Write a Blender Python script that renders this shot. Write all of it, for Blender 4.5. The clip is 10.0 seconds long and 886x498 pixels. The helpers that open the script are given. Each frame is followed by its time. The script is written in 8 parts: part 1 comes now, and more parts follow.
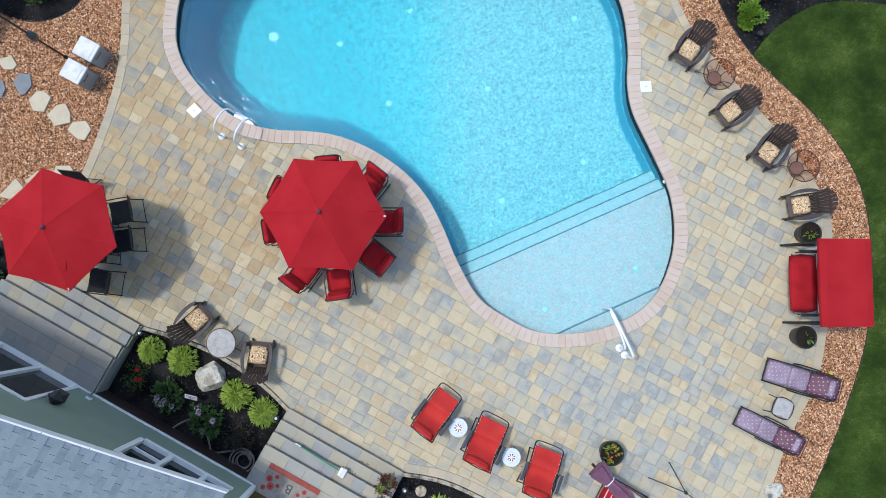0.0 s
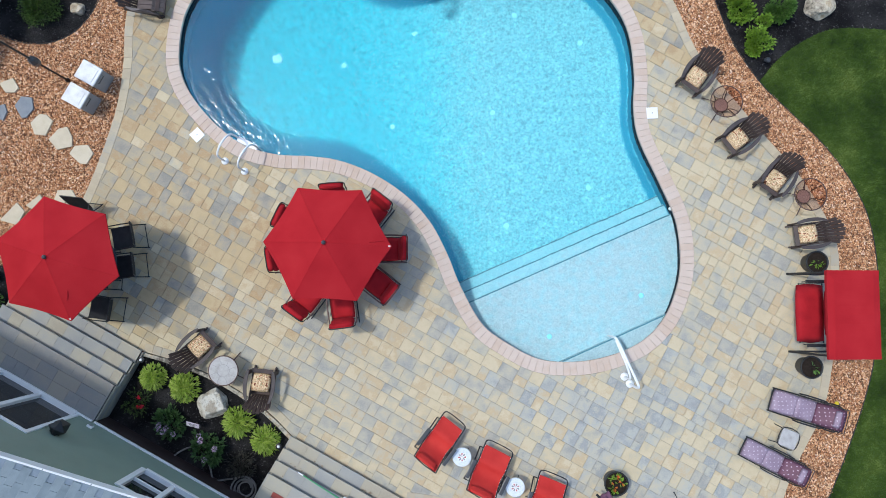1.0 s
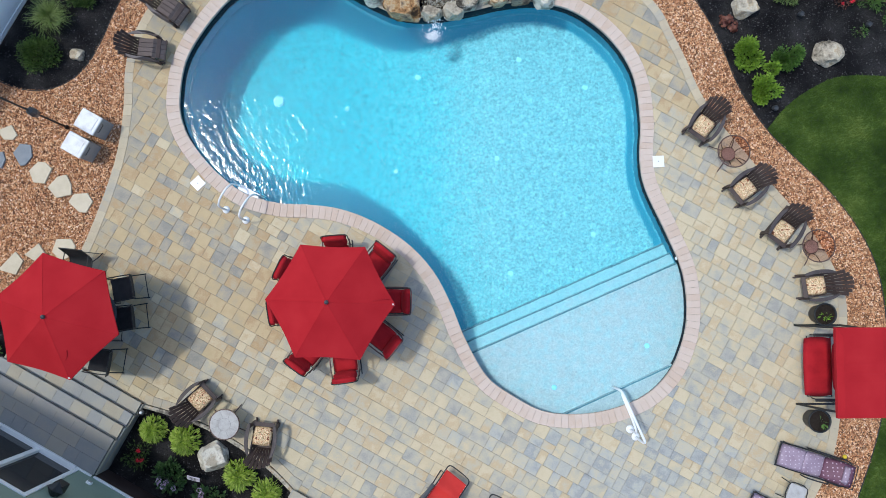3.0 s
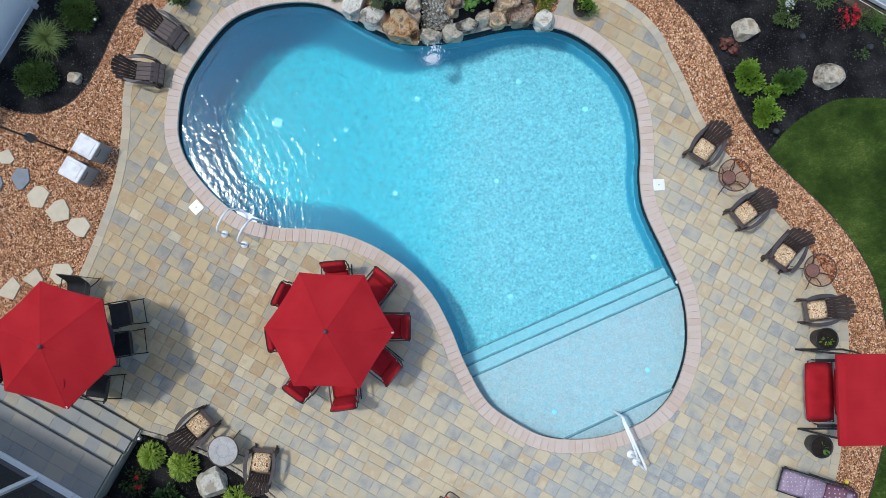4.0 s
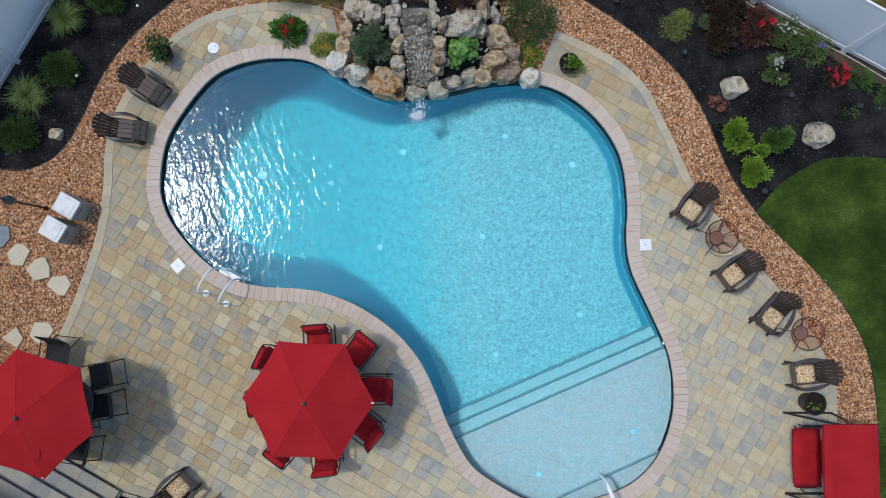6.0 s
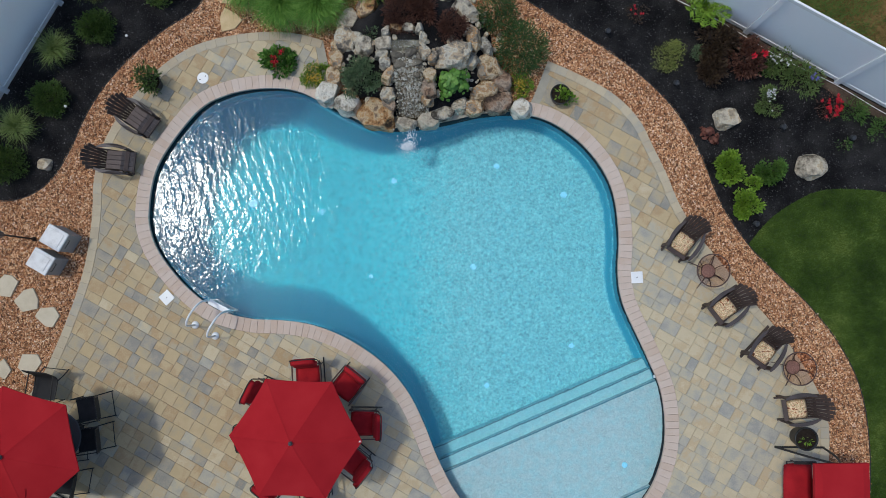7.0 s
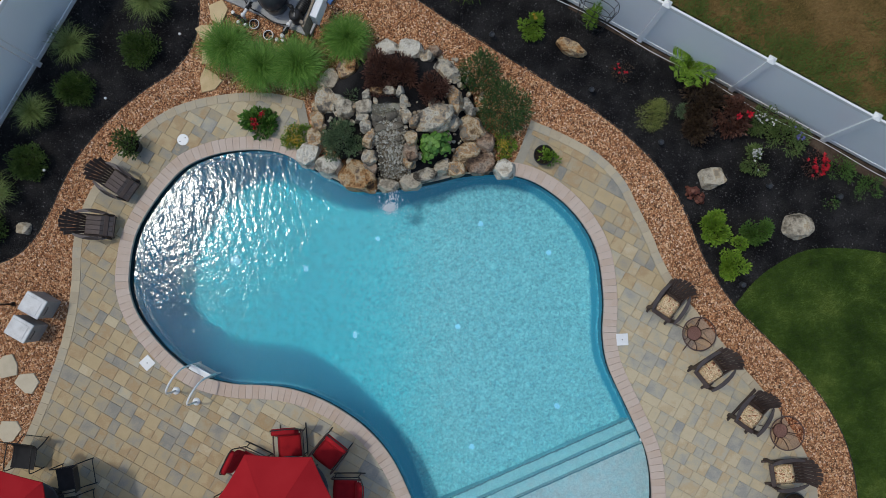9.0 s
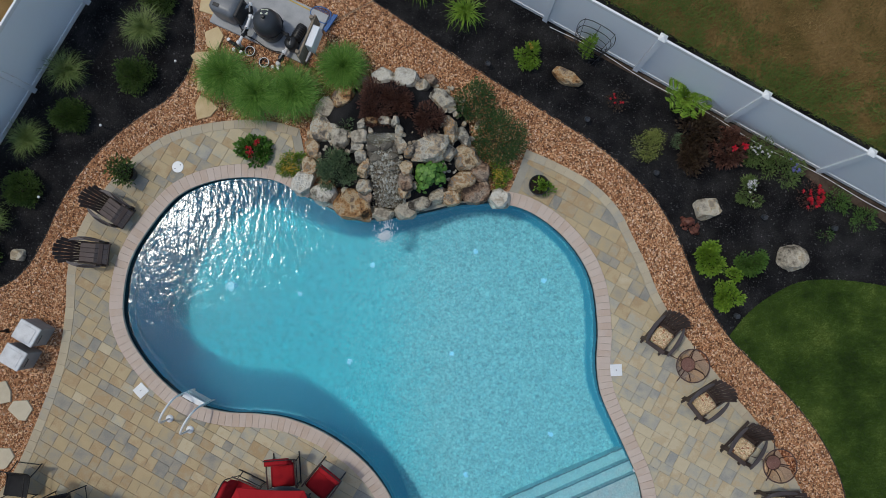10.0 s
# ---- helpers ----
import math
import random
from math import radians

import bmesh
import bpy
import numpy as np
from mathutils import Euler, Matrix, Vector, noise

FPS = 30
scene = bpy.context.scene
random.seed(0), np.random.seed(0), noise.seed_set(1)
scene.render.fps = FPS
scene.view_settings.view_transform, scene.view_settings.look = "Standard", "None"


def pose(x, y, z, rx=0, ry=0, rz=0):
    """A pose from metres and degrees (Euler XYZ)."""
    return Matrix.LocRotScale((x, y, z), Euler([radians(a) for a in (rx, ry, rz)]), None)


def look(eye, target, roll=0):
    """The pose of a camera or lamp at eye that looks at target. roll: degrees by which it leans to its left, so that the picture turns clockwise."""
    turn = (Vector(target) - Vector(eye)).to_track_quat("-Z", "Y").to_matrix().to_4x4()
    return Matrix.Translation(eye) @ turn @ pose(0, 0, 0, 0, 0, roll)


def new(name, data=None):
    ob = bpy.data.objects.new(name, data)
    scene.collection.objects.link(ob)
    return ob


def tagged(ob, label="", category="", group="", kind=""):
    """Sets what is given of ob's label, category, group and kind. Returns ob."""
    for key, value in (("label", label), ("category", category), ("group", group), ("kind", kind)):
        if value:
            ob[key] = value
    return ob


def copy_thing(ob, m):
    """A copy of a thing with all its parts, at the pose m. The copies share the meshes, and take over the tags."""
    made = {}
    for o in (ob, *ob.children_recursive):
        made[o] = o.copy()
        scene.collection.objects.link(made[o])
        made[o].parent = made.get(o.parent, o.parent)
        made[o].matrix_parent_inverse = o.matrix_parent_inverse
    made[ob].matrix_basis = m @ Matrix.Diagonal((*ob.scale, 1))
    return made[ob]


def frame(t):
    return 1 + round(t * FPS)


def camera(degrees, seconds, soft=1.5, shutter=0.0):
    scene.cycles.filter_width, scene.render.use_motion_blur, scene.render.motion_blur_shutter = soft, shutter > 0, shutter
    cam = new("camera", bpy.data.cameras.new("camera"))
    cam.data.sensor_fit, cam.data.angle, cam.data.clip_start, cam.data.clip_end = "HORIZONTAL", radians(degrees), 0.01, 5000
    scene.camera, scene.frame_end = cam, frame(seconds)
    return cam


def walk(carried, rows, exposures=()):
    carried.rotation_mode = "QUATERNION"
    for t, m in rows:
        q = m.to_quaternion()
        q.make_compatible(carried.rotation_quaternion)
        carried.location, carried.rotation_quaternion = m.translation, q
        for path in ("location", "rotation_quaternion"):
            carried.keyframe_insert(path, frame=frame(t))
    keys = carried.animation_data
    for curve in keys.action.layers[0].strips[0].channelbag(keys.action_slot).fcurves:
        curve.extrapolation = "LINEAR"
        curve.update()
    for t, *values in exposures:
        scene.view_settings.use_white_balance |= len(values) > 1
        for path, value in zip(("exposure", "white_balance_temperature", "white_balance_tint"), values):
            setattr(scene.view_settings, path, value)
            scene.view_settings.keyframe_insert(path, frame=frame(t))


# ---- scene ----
cam = camera(63.1, 10.0, soft=0.75)
PATH = [
    (0, (-0.112, -0.028, 17.114), (-0.105, 0.095, 15.118), 1.1),
    (0.5, (-0.186, 0.286, 17.046), (-0.178, 0.408, 15.05), 1.9),
    (1, (-0.216, 0.624, 17.035), (-0.206, 0.746, 15.039), 2.8),
    (1.5, (-0.239, 0.957, 17.016), (-0.229, 1.077, 15.02), 2.5),
    (2, (-0.27, 1.254, 16.993), (-0.259, 1.375, 14.997), 3.3),
    (2.5, (-0.279, 1.554, 16.947), (-0.268, 1.673, 14.951), 3.5),
    (4, (-0.263, 2.382, 16.859), (-0.25, 2.504, 14.863), 4.2),
    (4.5, (-0.184, 2.675, 16.838), (-0.174, 2.8, 14.842), 2.8),
    (5, (-0.061, 3.011, 16.805), (-0.053, 3.135, 14.809), 1.8),
    (5.5, (0.058, 3.362, 16.778), (0.067, 3.488, 14.782), 2.3),
    (7, (0.466, 4.497, 16.722), (0.471, 4.621, 14.726), 0.8),
    (7.5, (0.592, 4.834, 16.673), (0.596, 4.963, 14.677), -0.2),
    (8, (0.69, 5.218, 16.648), (0.696, 5.345, 14.652), 1.2),
    (8.5, (0.8, 5.613, 16.616), (0.805, 5.737, 14.62), 0.8),
    (9, (0.918, 5.911, 16.638), (0.921, 6.038, 14.642), -0.5),
    (9.5, (0.997, 6.273, 16.595), (1.0, 6.397, 14.599), -0.2),
    (10, (1.054, 6.631, 16.675), (1.058, 6.752, 14.678), 0.4),
]
EXPOSURES = [(0, 0.70, 6120, 5), (2.5, 0.70, 6140, 5), (4.5, 0.45, 6150, 5), (5.5, 0.33, 6190, 5), (7.5, 0.01, 6420, 5), (10, -0.14, 6600, 5)]
walk(cam, [(t, look(eye, target, roll)) for t, eye, target, roll in PATH], EXPOSURES)

# ---- world and sun ----
SUN_WAY = Vector((-0.40, 0.135, 1.0)).normalized()
world = bpy.data.worlds.new("sky")
scene.world = world
world.use_nodes = True
sky = world.node_tree.nodes.new("ShaderNodeTexSky")
sky.sky_type, sky.sun_disc = "NISHITA", False
sky.sun_elevation = math.asin(SUN_WAY.z)
sky.sun_rotation = math.atan2(SUN_WAY.x, SUN_WAY.y)
sky.dust_density = 1.6
world.node_tree.links.new(sky.outputs[0], world.node_tree.nodes["Background"].inputs[0])
world.node_tree.nodes["Background"].inputs[1].default_value = 0.15
sun = new("sun", bpy.data.lights.new("sun", "SUN"))
sun.data.energy, sun.data.angle, sun.data.color = 1.25, radians(3.2), (1.0, 0.96, 0.9)
sun.matrix_world = look(SUN_WAY * 60, (0, 0, 0))


# ---- materials ----
def material(name, colors, rough=0.6, scale=6.0, grain=90.0, bump=0.3, depth=0.004, metal=0.0, vary="", share=0.7, stretch=(1, 1, 1), spec=0.4, coat=0.0, detail=4.0, mix=0.35, spread=0.2):
    """Noise at two scales through a ramp of colours; vary: object or island gives each piece its own tone."""
    m = bpy.data.materials.new(name)
    m.use_nodes = True
    nt = m.node_tree
    n, link, p = nt.nodes, nt.links.new, nt.nodes["Principled BSDF"]
    geo = n.new("ShaderNodeNewGeometry")
    mapping = n.new("ShaderNodeMapping")
    mapping.inputs["Scale"].default_value = stretch
    link(geo.outputs["Position"], mapping.inputs["Vector"])
    big, fine = n.new("ShaderNodeTexNoise"), n.new("ShaderNodeTexNoise")
    for tex, s, d in ((big, scale, detail), (fine, grain, 3.0)):
        link(mapping.outputs[0], tex.inputs["Vector"])
        tex.inputs["Scale"].default_value, tex.inputs["Detail"].default_value = s, d
    blend = n.new("ShaderNodeMix")
    blend.inputs["Factor"].default_value = mix
    link(big.outputs["Fac"], blend.inputs["A"]), link(fine.outputs["Fac"], blend.inputs["B"])
    wide = n.new("ShaderNodeMapRange")
    wide.inputs["From Min"].default_value, wide.inputs["From Max"].default_value = 0.5 - spread, 0.5 + spread
    link(blend.outputs["Result"], wide.inputs["Value"])
    fac = wide.outputs[0]
    if vary:
        if vary == "object":
            source = n.new("ShaderNodeObjectInfo").outputs["Random"]
        else:
            source = geo.outputs["Random Per Island"]
        both = n.new("ShaderNodeMix")
        both.inputs["Factor"].default_value = 1 - share
        link(source, both.inputs["A"]), link(fac, both.inputs["B"])
        fac = both.outputs["Result"]
    ramp = n.new("ShaderNodeValToRGB")
    e = ramp.color_ramp.elements
    while len(e) < len(colors):
        e.new(0.5)
    for i, c in enumerate(colors):
        e[i].position = i / max(1, len(colors) - 1)
        e[i].color = (*c, 1)
    link(fac, ramp.inputs["Fac"])
    link(ramp.outputs["Color"], p.inputs["Base Color"])
    if bump:
        b = n.new("ShaderNodeBump")
        b.inputs["Strength"].default_value, b.inputs["Distance"].default_value = bump, depth
        link(fine.outputs["Fac"], b.inputs["Height"])
        link(b.outputs[0], p.inputs["Normal"])
    p.inputs["Roughness"].default_value, p.inputs["Metallic"].default_value = rough, metal
    p.inputs["Specular IOR Level"].default_value = spec
    p.inputs["Coat Weight"].default_value = coat
    return m


PAVER = [(0.258, 0.257, 0.232), (0.335, 0.325, 0.284), (0.42, 0.379, 0.289), (0.5, 0.416, 0.27), (0.535, 0.45, 0.299), (0.47, 0.361, 0.22), (0.45, 0.398, 0.294), (0.375, 0.351, 0.292), (0.285, 0.281, 0.251), (0.49, 0.418, 0.289)]
M_PAVER = material("paver_piece", PAVER, 0.85, 3.4, 30, 0.5, 0.004, vary="object", share=0.66, spec=0.25, detail=6.0, mix=0.22)
M_PAVER_FIELD = material("paver_field", PAVER, 0.85, 3.4, 30, 0.5, 0.004, vary="island", share=0.66, detail=6.0, mix=0.22, spec=0.25)
PAVER_GREY = [(0.255, 0.262, 0.25), (0.33, 0.332, 0.305), (0.40, 0.386, 0.33), (0.465, 0.412, 0.30), (0.385, 0.378, 0.338), (0.285, 0.292, 0.28), (0.43, 0.40, 0.32), (0.35, 0.35, 0.325), (0.27, 0.277, 0.265), (0.46, 0.42, 0.32)]
M_PAVER_GREY = material("grey_paver_piece", PAVER_GREY, 0.85, 3.4, 30, 0.5, 0.004, vary="object", share=0.66, spec=0.25, detail=6.0, mix=0.22)
M_PAVER_GREY_FIELD = material("grey_paver_field", PAVER_GREY, 0.85, 3.4, 30, 0.5, 0.004, vary="island", share=0.66, detail=6.0, mix=0.22, spec=0.25)
PAVER_GOLD = [(0.228, 0.221, 0.194), (0.31, 0.284, 0.229), (0.395, 0.327, 0.216), (0.451, 0.345, 0.197), (0.476, 0.369, 0.219), (0.4, 0.28, 0.153), (0.408, 0.34, 0.228), (0.323, 0.293, 0.235), (0.243, 0.235, 0.205), (0.434, 0.346, 0.22)]
M_PAVER_GOLD = material("golden_paver_piece", PAVER_GOLD, 0.85, 3.4, 30, 0.5, 0.004, vary="object", share=0.7, spec=0.25, detail=6.0, mix=0.22)
M_PAVER_GOLD_FIELD = material("golden_paver_field", PAVER_GOLD, 0.85, 3.4, 30, 0.5, 0.004, vary="island", share=0.7, detail=6.0, mix=0.22, spec=0.25)
PAVER_BATCHES = {"cream": (M_PAVER, M_PAVER_FIELD), "grey": (M_PAVER_GREY, M_PAVER_GREY_FIELD), "gold": (M_PAVER_GOLD, M_PAVER_GOLD_FIELD)}
M_BORDER = material("border_paver", [(0.335, 0.325, 0.285), (0.45, 0.385, 0.28), (0.50, 0.42, 0.29), (0.43, 0.355, 0.25), (0.38, 0.36, 0.305)], 0.85, 5, 24, 0.5, 0.004, vary="object", share=0.7, spec=0.25)
M_COPING = material("coping_brick", [(0.47, 0.355, 0.28), (0.54, 0.425, 0.345), (0.565, 0.46, 0.385), (0.51, 0.385, 0.30), (0.545, 0.44, 0.365)], 0.8, 3, 140, 0.4, 0.003, vary="object", share=0.55, spec=0.25)
M_SAND = material("joint_sand", [(0.30, 0.28, 0.23), (0.40, 0.37, 0.30)], 0.95, 5, 200, 0.5, spec=0.1)
GRAVEL_TONES = [(0.0274, 0.013, 0.00783), (0.294, 0.116, 0.0478), (0.608, 0.316, 0.152), (0.0588, 0.026, 0.0148), (0.412, 0.177, 0.0766), (0.823, 0.558, 0.331), (0.118, 0.0484, 0.0252), (0.51, 0.246, 0.109), (0.96, 0.856, 0.713)]
# near-black bed: the shade in the gaps between pebbles is put into its colour
M_GRAVEL = material("gravel_bed", [(0.022, 0.012, 0.008), (0.07, 0.036, 0.021), (0.15, 0.085, 0.05)], 0.9, 30, 120, 1.0, 0.02, spec=0.2)
M_STONE = material("gravel_stone", GRAVEL_TONES, 0.75, 30, 200, 0.2, vary="island", share=0.9, spec=0.3)
M_MULCH = material("black_mulch", [(0.004, 0.004, 0.0045), (0.010, 0.0095, 0.0105), (0.023, 0.022, 0.022), (0.038, 0.036, 0.037)], 0.95, 1.7, 40, 1.0, 0.04, spec=0.12, detail=9.0, spread=0.16)
M_CHIP = material("mulch_chip", [(0.004, 0.004, 0.0045), (0.012, 0.011, 0.012), (0.026, 0.025, 0.026), (0.009, 0.009, 0.0095), (0.04, 0.038, 0.04), (0.018, 0.017, 0.018), (0.075, 0.072, 0.074), (0.03, 0.029, 0.03), (0.19, 0.18, 0.178)], 0.9, 1.7, 150, 0.3, vary="island", share=0.9, spec=0.15)
M_LAWN = material("lawn_soil", [(0.0168, 0.036, 0.006), (0.0408, 0.0744, 0.0108), (0.09, 0.126, 0.024)], 0.95, 1.2, 60, 0.8, 0.03, spec=0.1, detail=6.0)
M_BLADE = material("grass_blade", [(0.0144, 0.0307, 0.00575), (0.0336, 0.0637, 0.0103), (0.0696, 0.116, 0.0207), (0.138, 0.189, 0.0414)], 0.7, 1.2, 7, 0, vary="island", share=0.18, spec=0.2, detail=8.0, spread=0.13)
M_ROUGH = material("dry_grass_ground", [(0.075, 0.066, 0.018), (0.15, 0.098, 0.034), (0.225, 0.138, 0.055), (0.28, 0.185, 0.08)], 0.95, 1.1, 40, 0.8, 0.03, spec=0.1, detail=8.0)
M_ROUGH_BLADE = material("dry_grass_blade", [(0.065, 0.072, 0.016), (0.15, 0.106, 0.032), (0.225, 0.146, 0.054), (0.34, 0.225, 0.10)], 0.8, 0.9, 30, 0, vary="island", share=0.3, spec=0.2, detail=7.0, spread=0.15)
M_BLADE_TALL = material("unmown_grass", [(0.05, 0.085, 0.018), (0.10, 0.15, 0.03), (0.18, 0.22, 0.06)], 0.7, 1.5, 40, 0, vary="island", share=0.5, spec=0.2)
M_EDGING = material("black_edging", [(0.02, 0.02, 0.02), (0.035, 0.033, 0.03)], 0.6, 6, 60, 0.2)
M_ROCK_GREY = material("grey_rock", [(0.0562, 0.0475, 0.0375), (0.188, 0.169, 0.138), (0.375, 0.344, 0.281), (0.512, 0.463, 0.362), (0.413, 0.312, 0.2), (0.25, 0.219, 0.175), (0.0875, 0.075, 0.0625)], 0.9, 3.4, 22, 0.9, 0.06, vary="object", share=0.25, spec=0.2, detail=10.0, mix=0.2, spread=0.115)
M_ROCK_TAN = material("tan_rock", [(0.0575, 0.0414, 0.0287), (0.253, 0.161, 0.0862), (0.46, 0.333, 0.19), (0.529, 0.443, 0.316), (0.38, 0.218, 0.0978), (0.287, 0.247, 0.19), (0.092, 0.069, 0.0517)], 0.9, 3.4, 22, 0.9, 0.06, vary="object", share=0.25, spec=0.2, detail=10.0, mix=0.2, spread=0.115)
M_ROCK_PALE = material("pale_rock", [(0.075, 0.0625, 0.045), (0.263, 0.225, 0.169), (0.431, 0.375, 0.288), (0.525, 0.463, 0.356), (0.413, 0.325, 0.213), (0.225, 0.188, 0.144)], 0.9, 3.0, 18, 0.9, 0.06, vary="object", share=0.2, spec=0.2, detail=10.0, mix=0.2, spread=0.12)
M_ROCK_WHITE = material("white_rock", [(0.201, 0.177, 0.136), (0.472, 0.431, 0.354), (0.637, 0.602, 0.519), (0.59, 0.543, 0.448), (0.401, 0.342, 0.26)], 0.88, 3.0, 20, 0.9, 0.05, spec=0.2, detail=10.0, mix=0.18, spread=0.13)
M_ROCK_RUST = material("rusty_rock", [(0.06, 0.035, 0.02), (0.27, 0.135, 0.055), (0.42, 0.25, 0.115), (0.50, 0.38, 0.23), (0.30, 0.20, 0.12), (0.16, 0.12, 0.09)], 0.9, 3.0, 22, 0.9, 0.06, spec=0.2, detail=10.0, mix=0.2, spread=0.115)
M_ROCK_BROWN = material("brown_rock", [(0.054, 0.036, 0.0264), (0.168, 0.108, 0.072), (0.3, 0.198, 0.132), (0.36, 0.282, 0.21), (0.204, 0.156, 0.12)], 0.9, 3.4, 22, 0.9, 0.06, spec=0.2, detail=10.0, mix=0.2, spread=0.115)
M_FLAG = material("flagstone", [(0.46, 0.39, 0.28), (0.58, 0.50, 0.37), (0.64, 0.57, 0.44)], 0.9, 5, 70, 0.5, 0.006, vary="object", share=0.5, spec=0.2)
M_FLAG_TAN = material("tan_flagstone", [(0.47, 0.336, 0.168), (0.616, 0.47, 0.269), (0.694, 0.56, 0.336)], 0.9, 5, 70, 0.5, 0.006, vary="object", share=0.4, spec=0.2)
M_FLAG_BLUE = material("blue_flagstone", [(0.14, 0.16, 0.18), (0.22, 0.24, 0.26), (0.28, 0.29, 0.30)], 0.9, 5, 70, 0.5, 0.006, vary="object", share=0.4, spec=0.2)
M_TILE = material("waterline_tile", [(0.004, 0.008, 0.014), (0.007, 0.014, 0.024), (0.012, 0.022, 0.034)], 0.7, 25, 60, 0.1, spec=0.1)
M_WHITE = material("white_plastic", [(0.74, 0.74, 0.73), (0.82, 0.82, 0.81)], 0.4, 3, 60, 0.05)
M_VINYL = material("pale_grey_vinyl", [(0.86, 0.88, 0.90), (0.90, 0.91, 0.93)], 0.3, 1.2, 60, 0.05, spec=0.8)
M_RED = material("red_canvas", [(0.31, 0.0105, 0.0155), (0.355, 0.014, 0.0195), (0.39, 0.019, 0.024)], 0.9, 1.8, 300, 0.25, 0.002, spec=0.12)
M_RED_CUSHION = material("red_cushion", [(0.24, 0.006, 0.012), (0.34, 0.010, 0.016), (0.42, 0.014, 0.02)], 0.85, 4, 300, 0.3, 0.002, spec=0.2)
M_RED_SLING = material("red_sling", [(0.42, 0.020, 0.016), (0.50, 0.030, 0.024), (0.55, 0.04, 0.03)], 0.75, 3, 400, 0.2, 0.001, spec=0.25)
M_BLACK = material("black_metal", [(0.012, 0.012, 0.013), (0.025, 0.024, 0.024)], 0.45, 8, 80, 0.1)
M_BLACK_SLING = material("black_sling", [(0.010, 0.010, 0.012), (0.022, 0.022, 0.025)], 0.8, 8, 400, 0.2, 0.001)
M_BROWN = material("brown_resin_wood", [(0.025, 0.015, 0.013), (0.05, 0.032, 0.027), (0.075, 0.05, 0.042)], 0.55, 3, 50, 0.35, 0.002, stretch=(1, 1, 1))
M_ARM = material("weathered_arm", [(0.04, 0.031, 0.029), (0.062, 0.049, 0.047), (0.088, 0.071, 0.068)], 0.6, 4, 60, 0.3, 0.002)
M_ARM_BARE = material("sun_bleached_arm", [(0.085, 0.070, 0.066), (0.115, 0.096, 0.091), (0.15, 0.126, 0.12)], 0.6, 4, 60, 0.3, 0.002)
M_FLORAL = material("floral_cushion", [(0.12, 0.045, 0.025), (0.38, 0.14, 0.06), (0.66, 0.48, 0.28), (0.78, 0.63, 0.42), (0.36, 0.20, 0.07), (0.72, 0.56, 0.36), (0.15, 0.12, 0.045), (0.58, 0.28, 0.16), (0.74, 0.60, 0.40)], 0.85, 13, 40, 0.3, 0.002, spec=0.2, detail=2.0, mix=0.12, spread=0.16)
M_PURPLE = material("plum_cushion", [(0.11, 0.045, 0.075), (0.16, 0.07, 0.11), (0.21, 0.10, 0.15)], 0.8, 4, 260, 0.3, 0.002, spec=0.25)
M_BRONZE = material("bronze_metal", [(0.06, 0.036, 0.03), (0.10, 0.06, 0.05), (0.13, 0.08, 0.065)], 0.5, 7, 80, 0.2, metal=0.3)
M_POT = material("dark_planter", [(0.010, 0.011, 0.012), (0.022, 0.023, 0.024)], 0.45, 8, 60, 0.15)
M_SOIL = material("potting_soil", [(0.012, 0.009, 0.007), (0.035, 0.026, 0.02)], 0.95, 20, 120, 0.8, 0.01, spec=0.1)
M_SIDING = material("sage_siding", [(0.205, 0.262, 0.207), (0.245, 0.305, 0.243)], 0.6, 1.5, 60, 0.1)
M_SHINGLE = material("grey_shingle", [(0.16, 0.19, 0.205), (0.215, 0.25, 0.265), (0.265, 0.305, 0.32), (0.19, 0.22, 0.235)], 0.9, 6, 160, 0.7, 0.003, vary="object", share=0.5, spec=0.2)
M_SHINGLE_FIELD = material("grey_shingle_field", [(0.16, 0.19, 0.205), (0.215, 0.25, 0.265), (0.265, 0.305, 0.32), (0.19, 0.22, 0.235)], 0.9, 6, 160, 0.7, 0.003, vary="island", share=0.5, spec=0.2)
M_ROOF = material("roof_underlay", [(0.20, 0.235, 0.27), (0.26, 0.30, 0.34)], 0.9, 6, 160, 0.7, 0.003, spec=0.2)
M_PANE = material("window_glass", [(0.012, 0.014, 0.015), (0.02, 0.022, 0.024)], 0.04, 2, 30, 0.0, spec=0.6)
M_CONCRETE = material("pad_concrete", [(0.30, 0.31, 0.31), (0.40, 0.40, 0.40), (0.46, 0.46, 0.45)], 0.9, 4, 90, 0.4, 0.003)
M_DARK_GREY = material("dark_grey_plastic", [(0.035, 0.038, 0.042), (0.06, 0.063, 0.068)], 0.35, 4, 60, 0.05)
M_GREY_RESIN = material("grey_resin", [(0.24, 0.235, 0.23), (0.31, 0.30, 0.29)], 0.6, 5, 120, 0.3, 0.002)
M_WOOD = material("weathered_wood", [(0.16, 0.12, 0.08), (0.26, 0.20, 0.14), (0.33, 0.27, 0.19)], 0.85, 5, 80, 0.5, 0.003, stretch=(1, 6, 1))
M_STEP = material("step_paver", [(0.252, 0.258, 0.258), (0.324, 0.316, 0.288), (0.396, 0.352, 0.267), (0.315, 0.276, 0.215)], 0.88, 2.5, 40, 0.5, 0.004, vary="object", share=0.6, spec=0.25)
# step paver darkened: the house's shadow on the landing is in its colour
M_LANDING_SHADED = material("landing_paver_shaded", [(0.17, 0.173, 0.18), (0.24, 0.234, 0.226), (0.31, 0.28, 0.232), (0.25, 0.22, 0.19)], 0.88, 2.5, 40, 0.5, 0.004, vary="object", share=0.5, spec=0.25)
M_RISER_SHADE = material("riser_painted_shade", [(0.006, 0.006, 0.006), (0.016, 0.015, 0.014)], 0.95, 8, 90, 0.5)


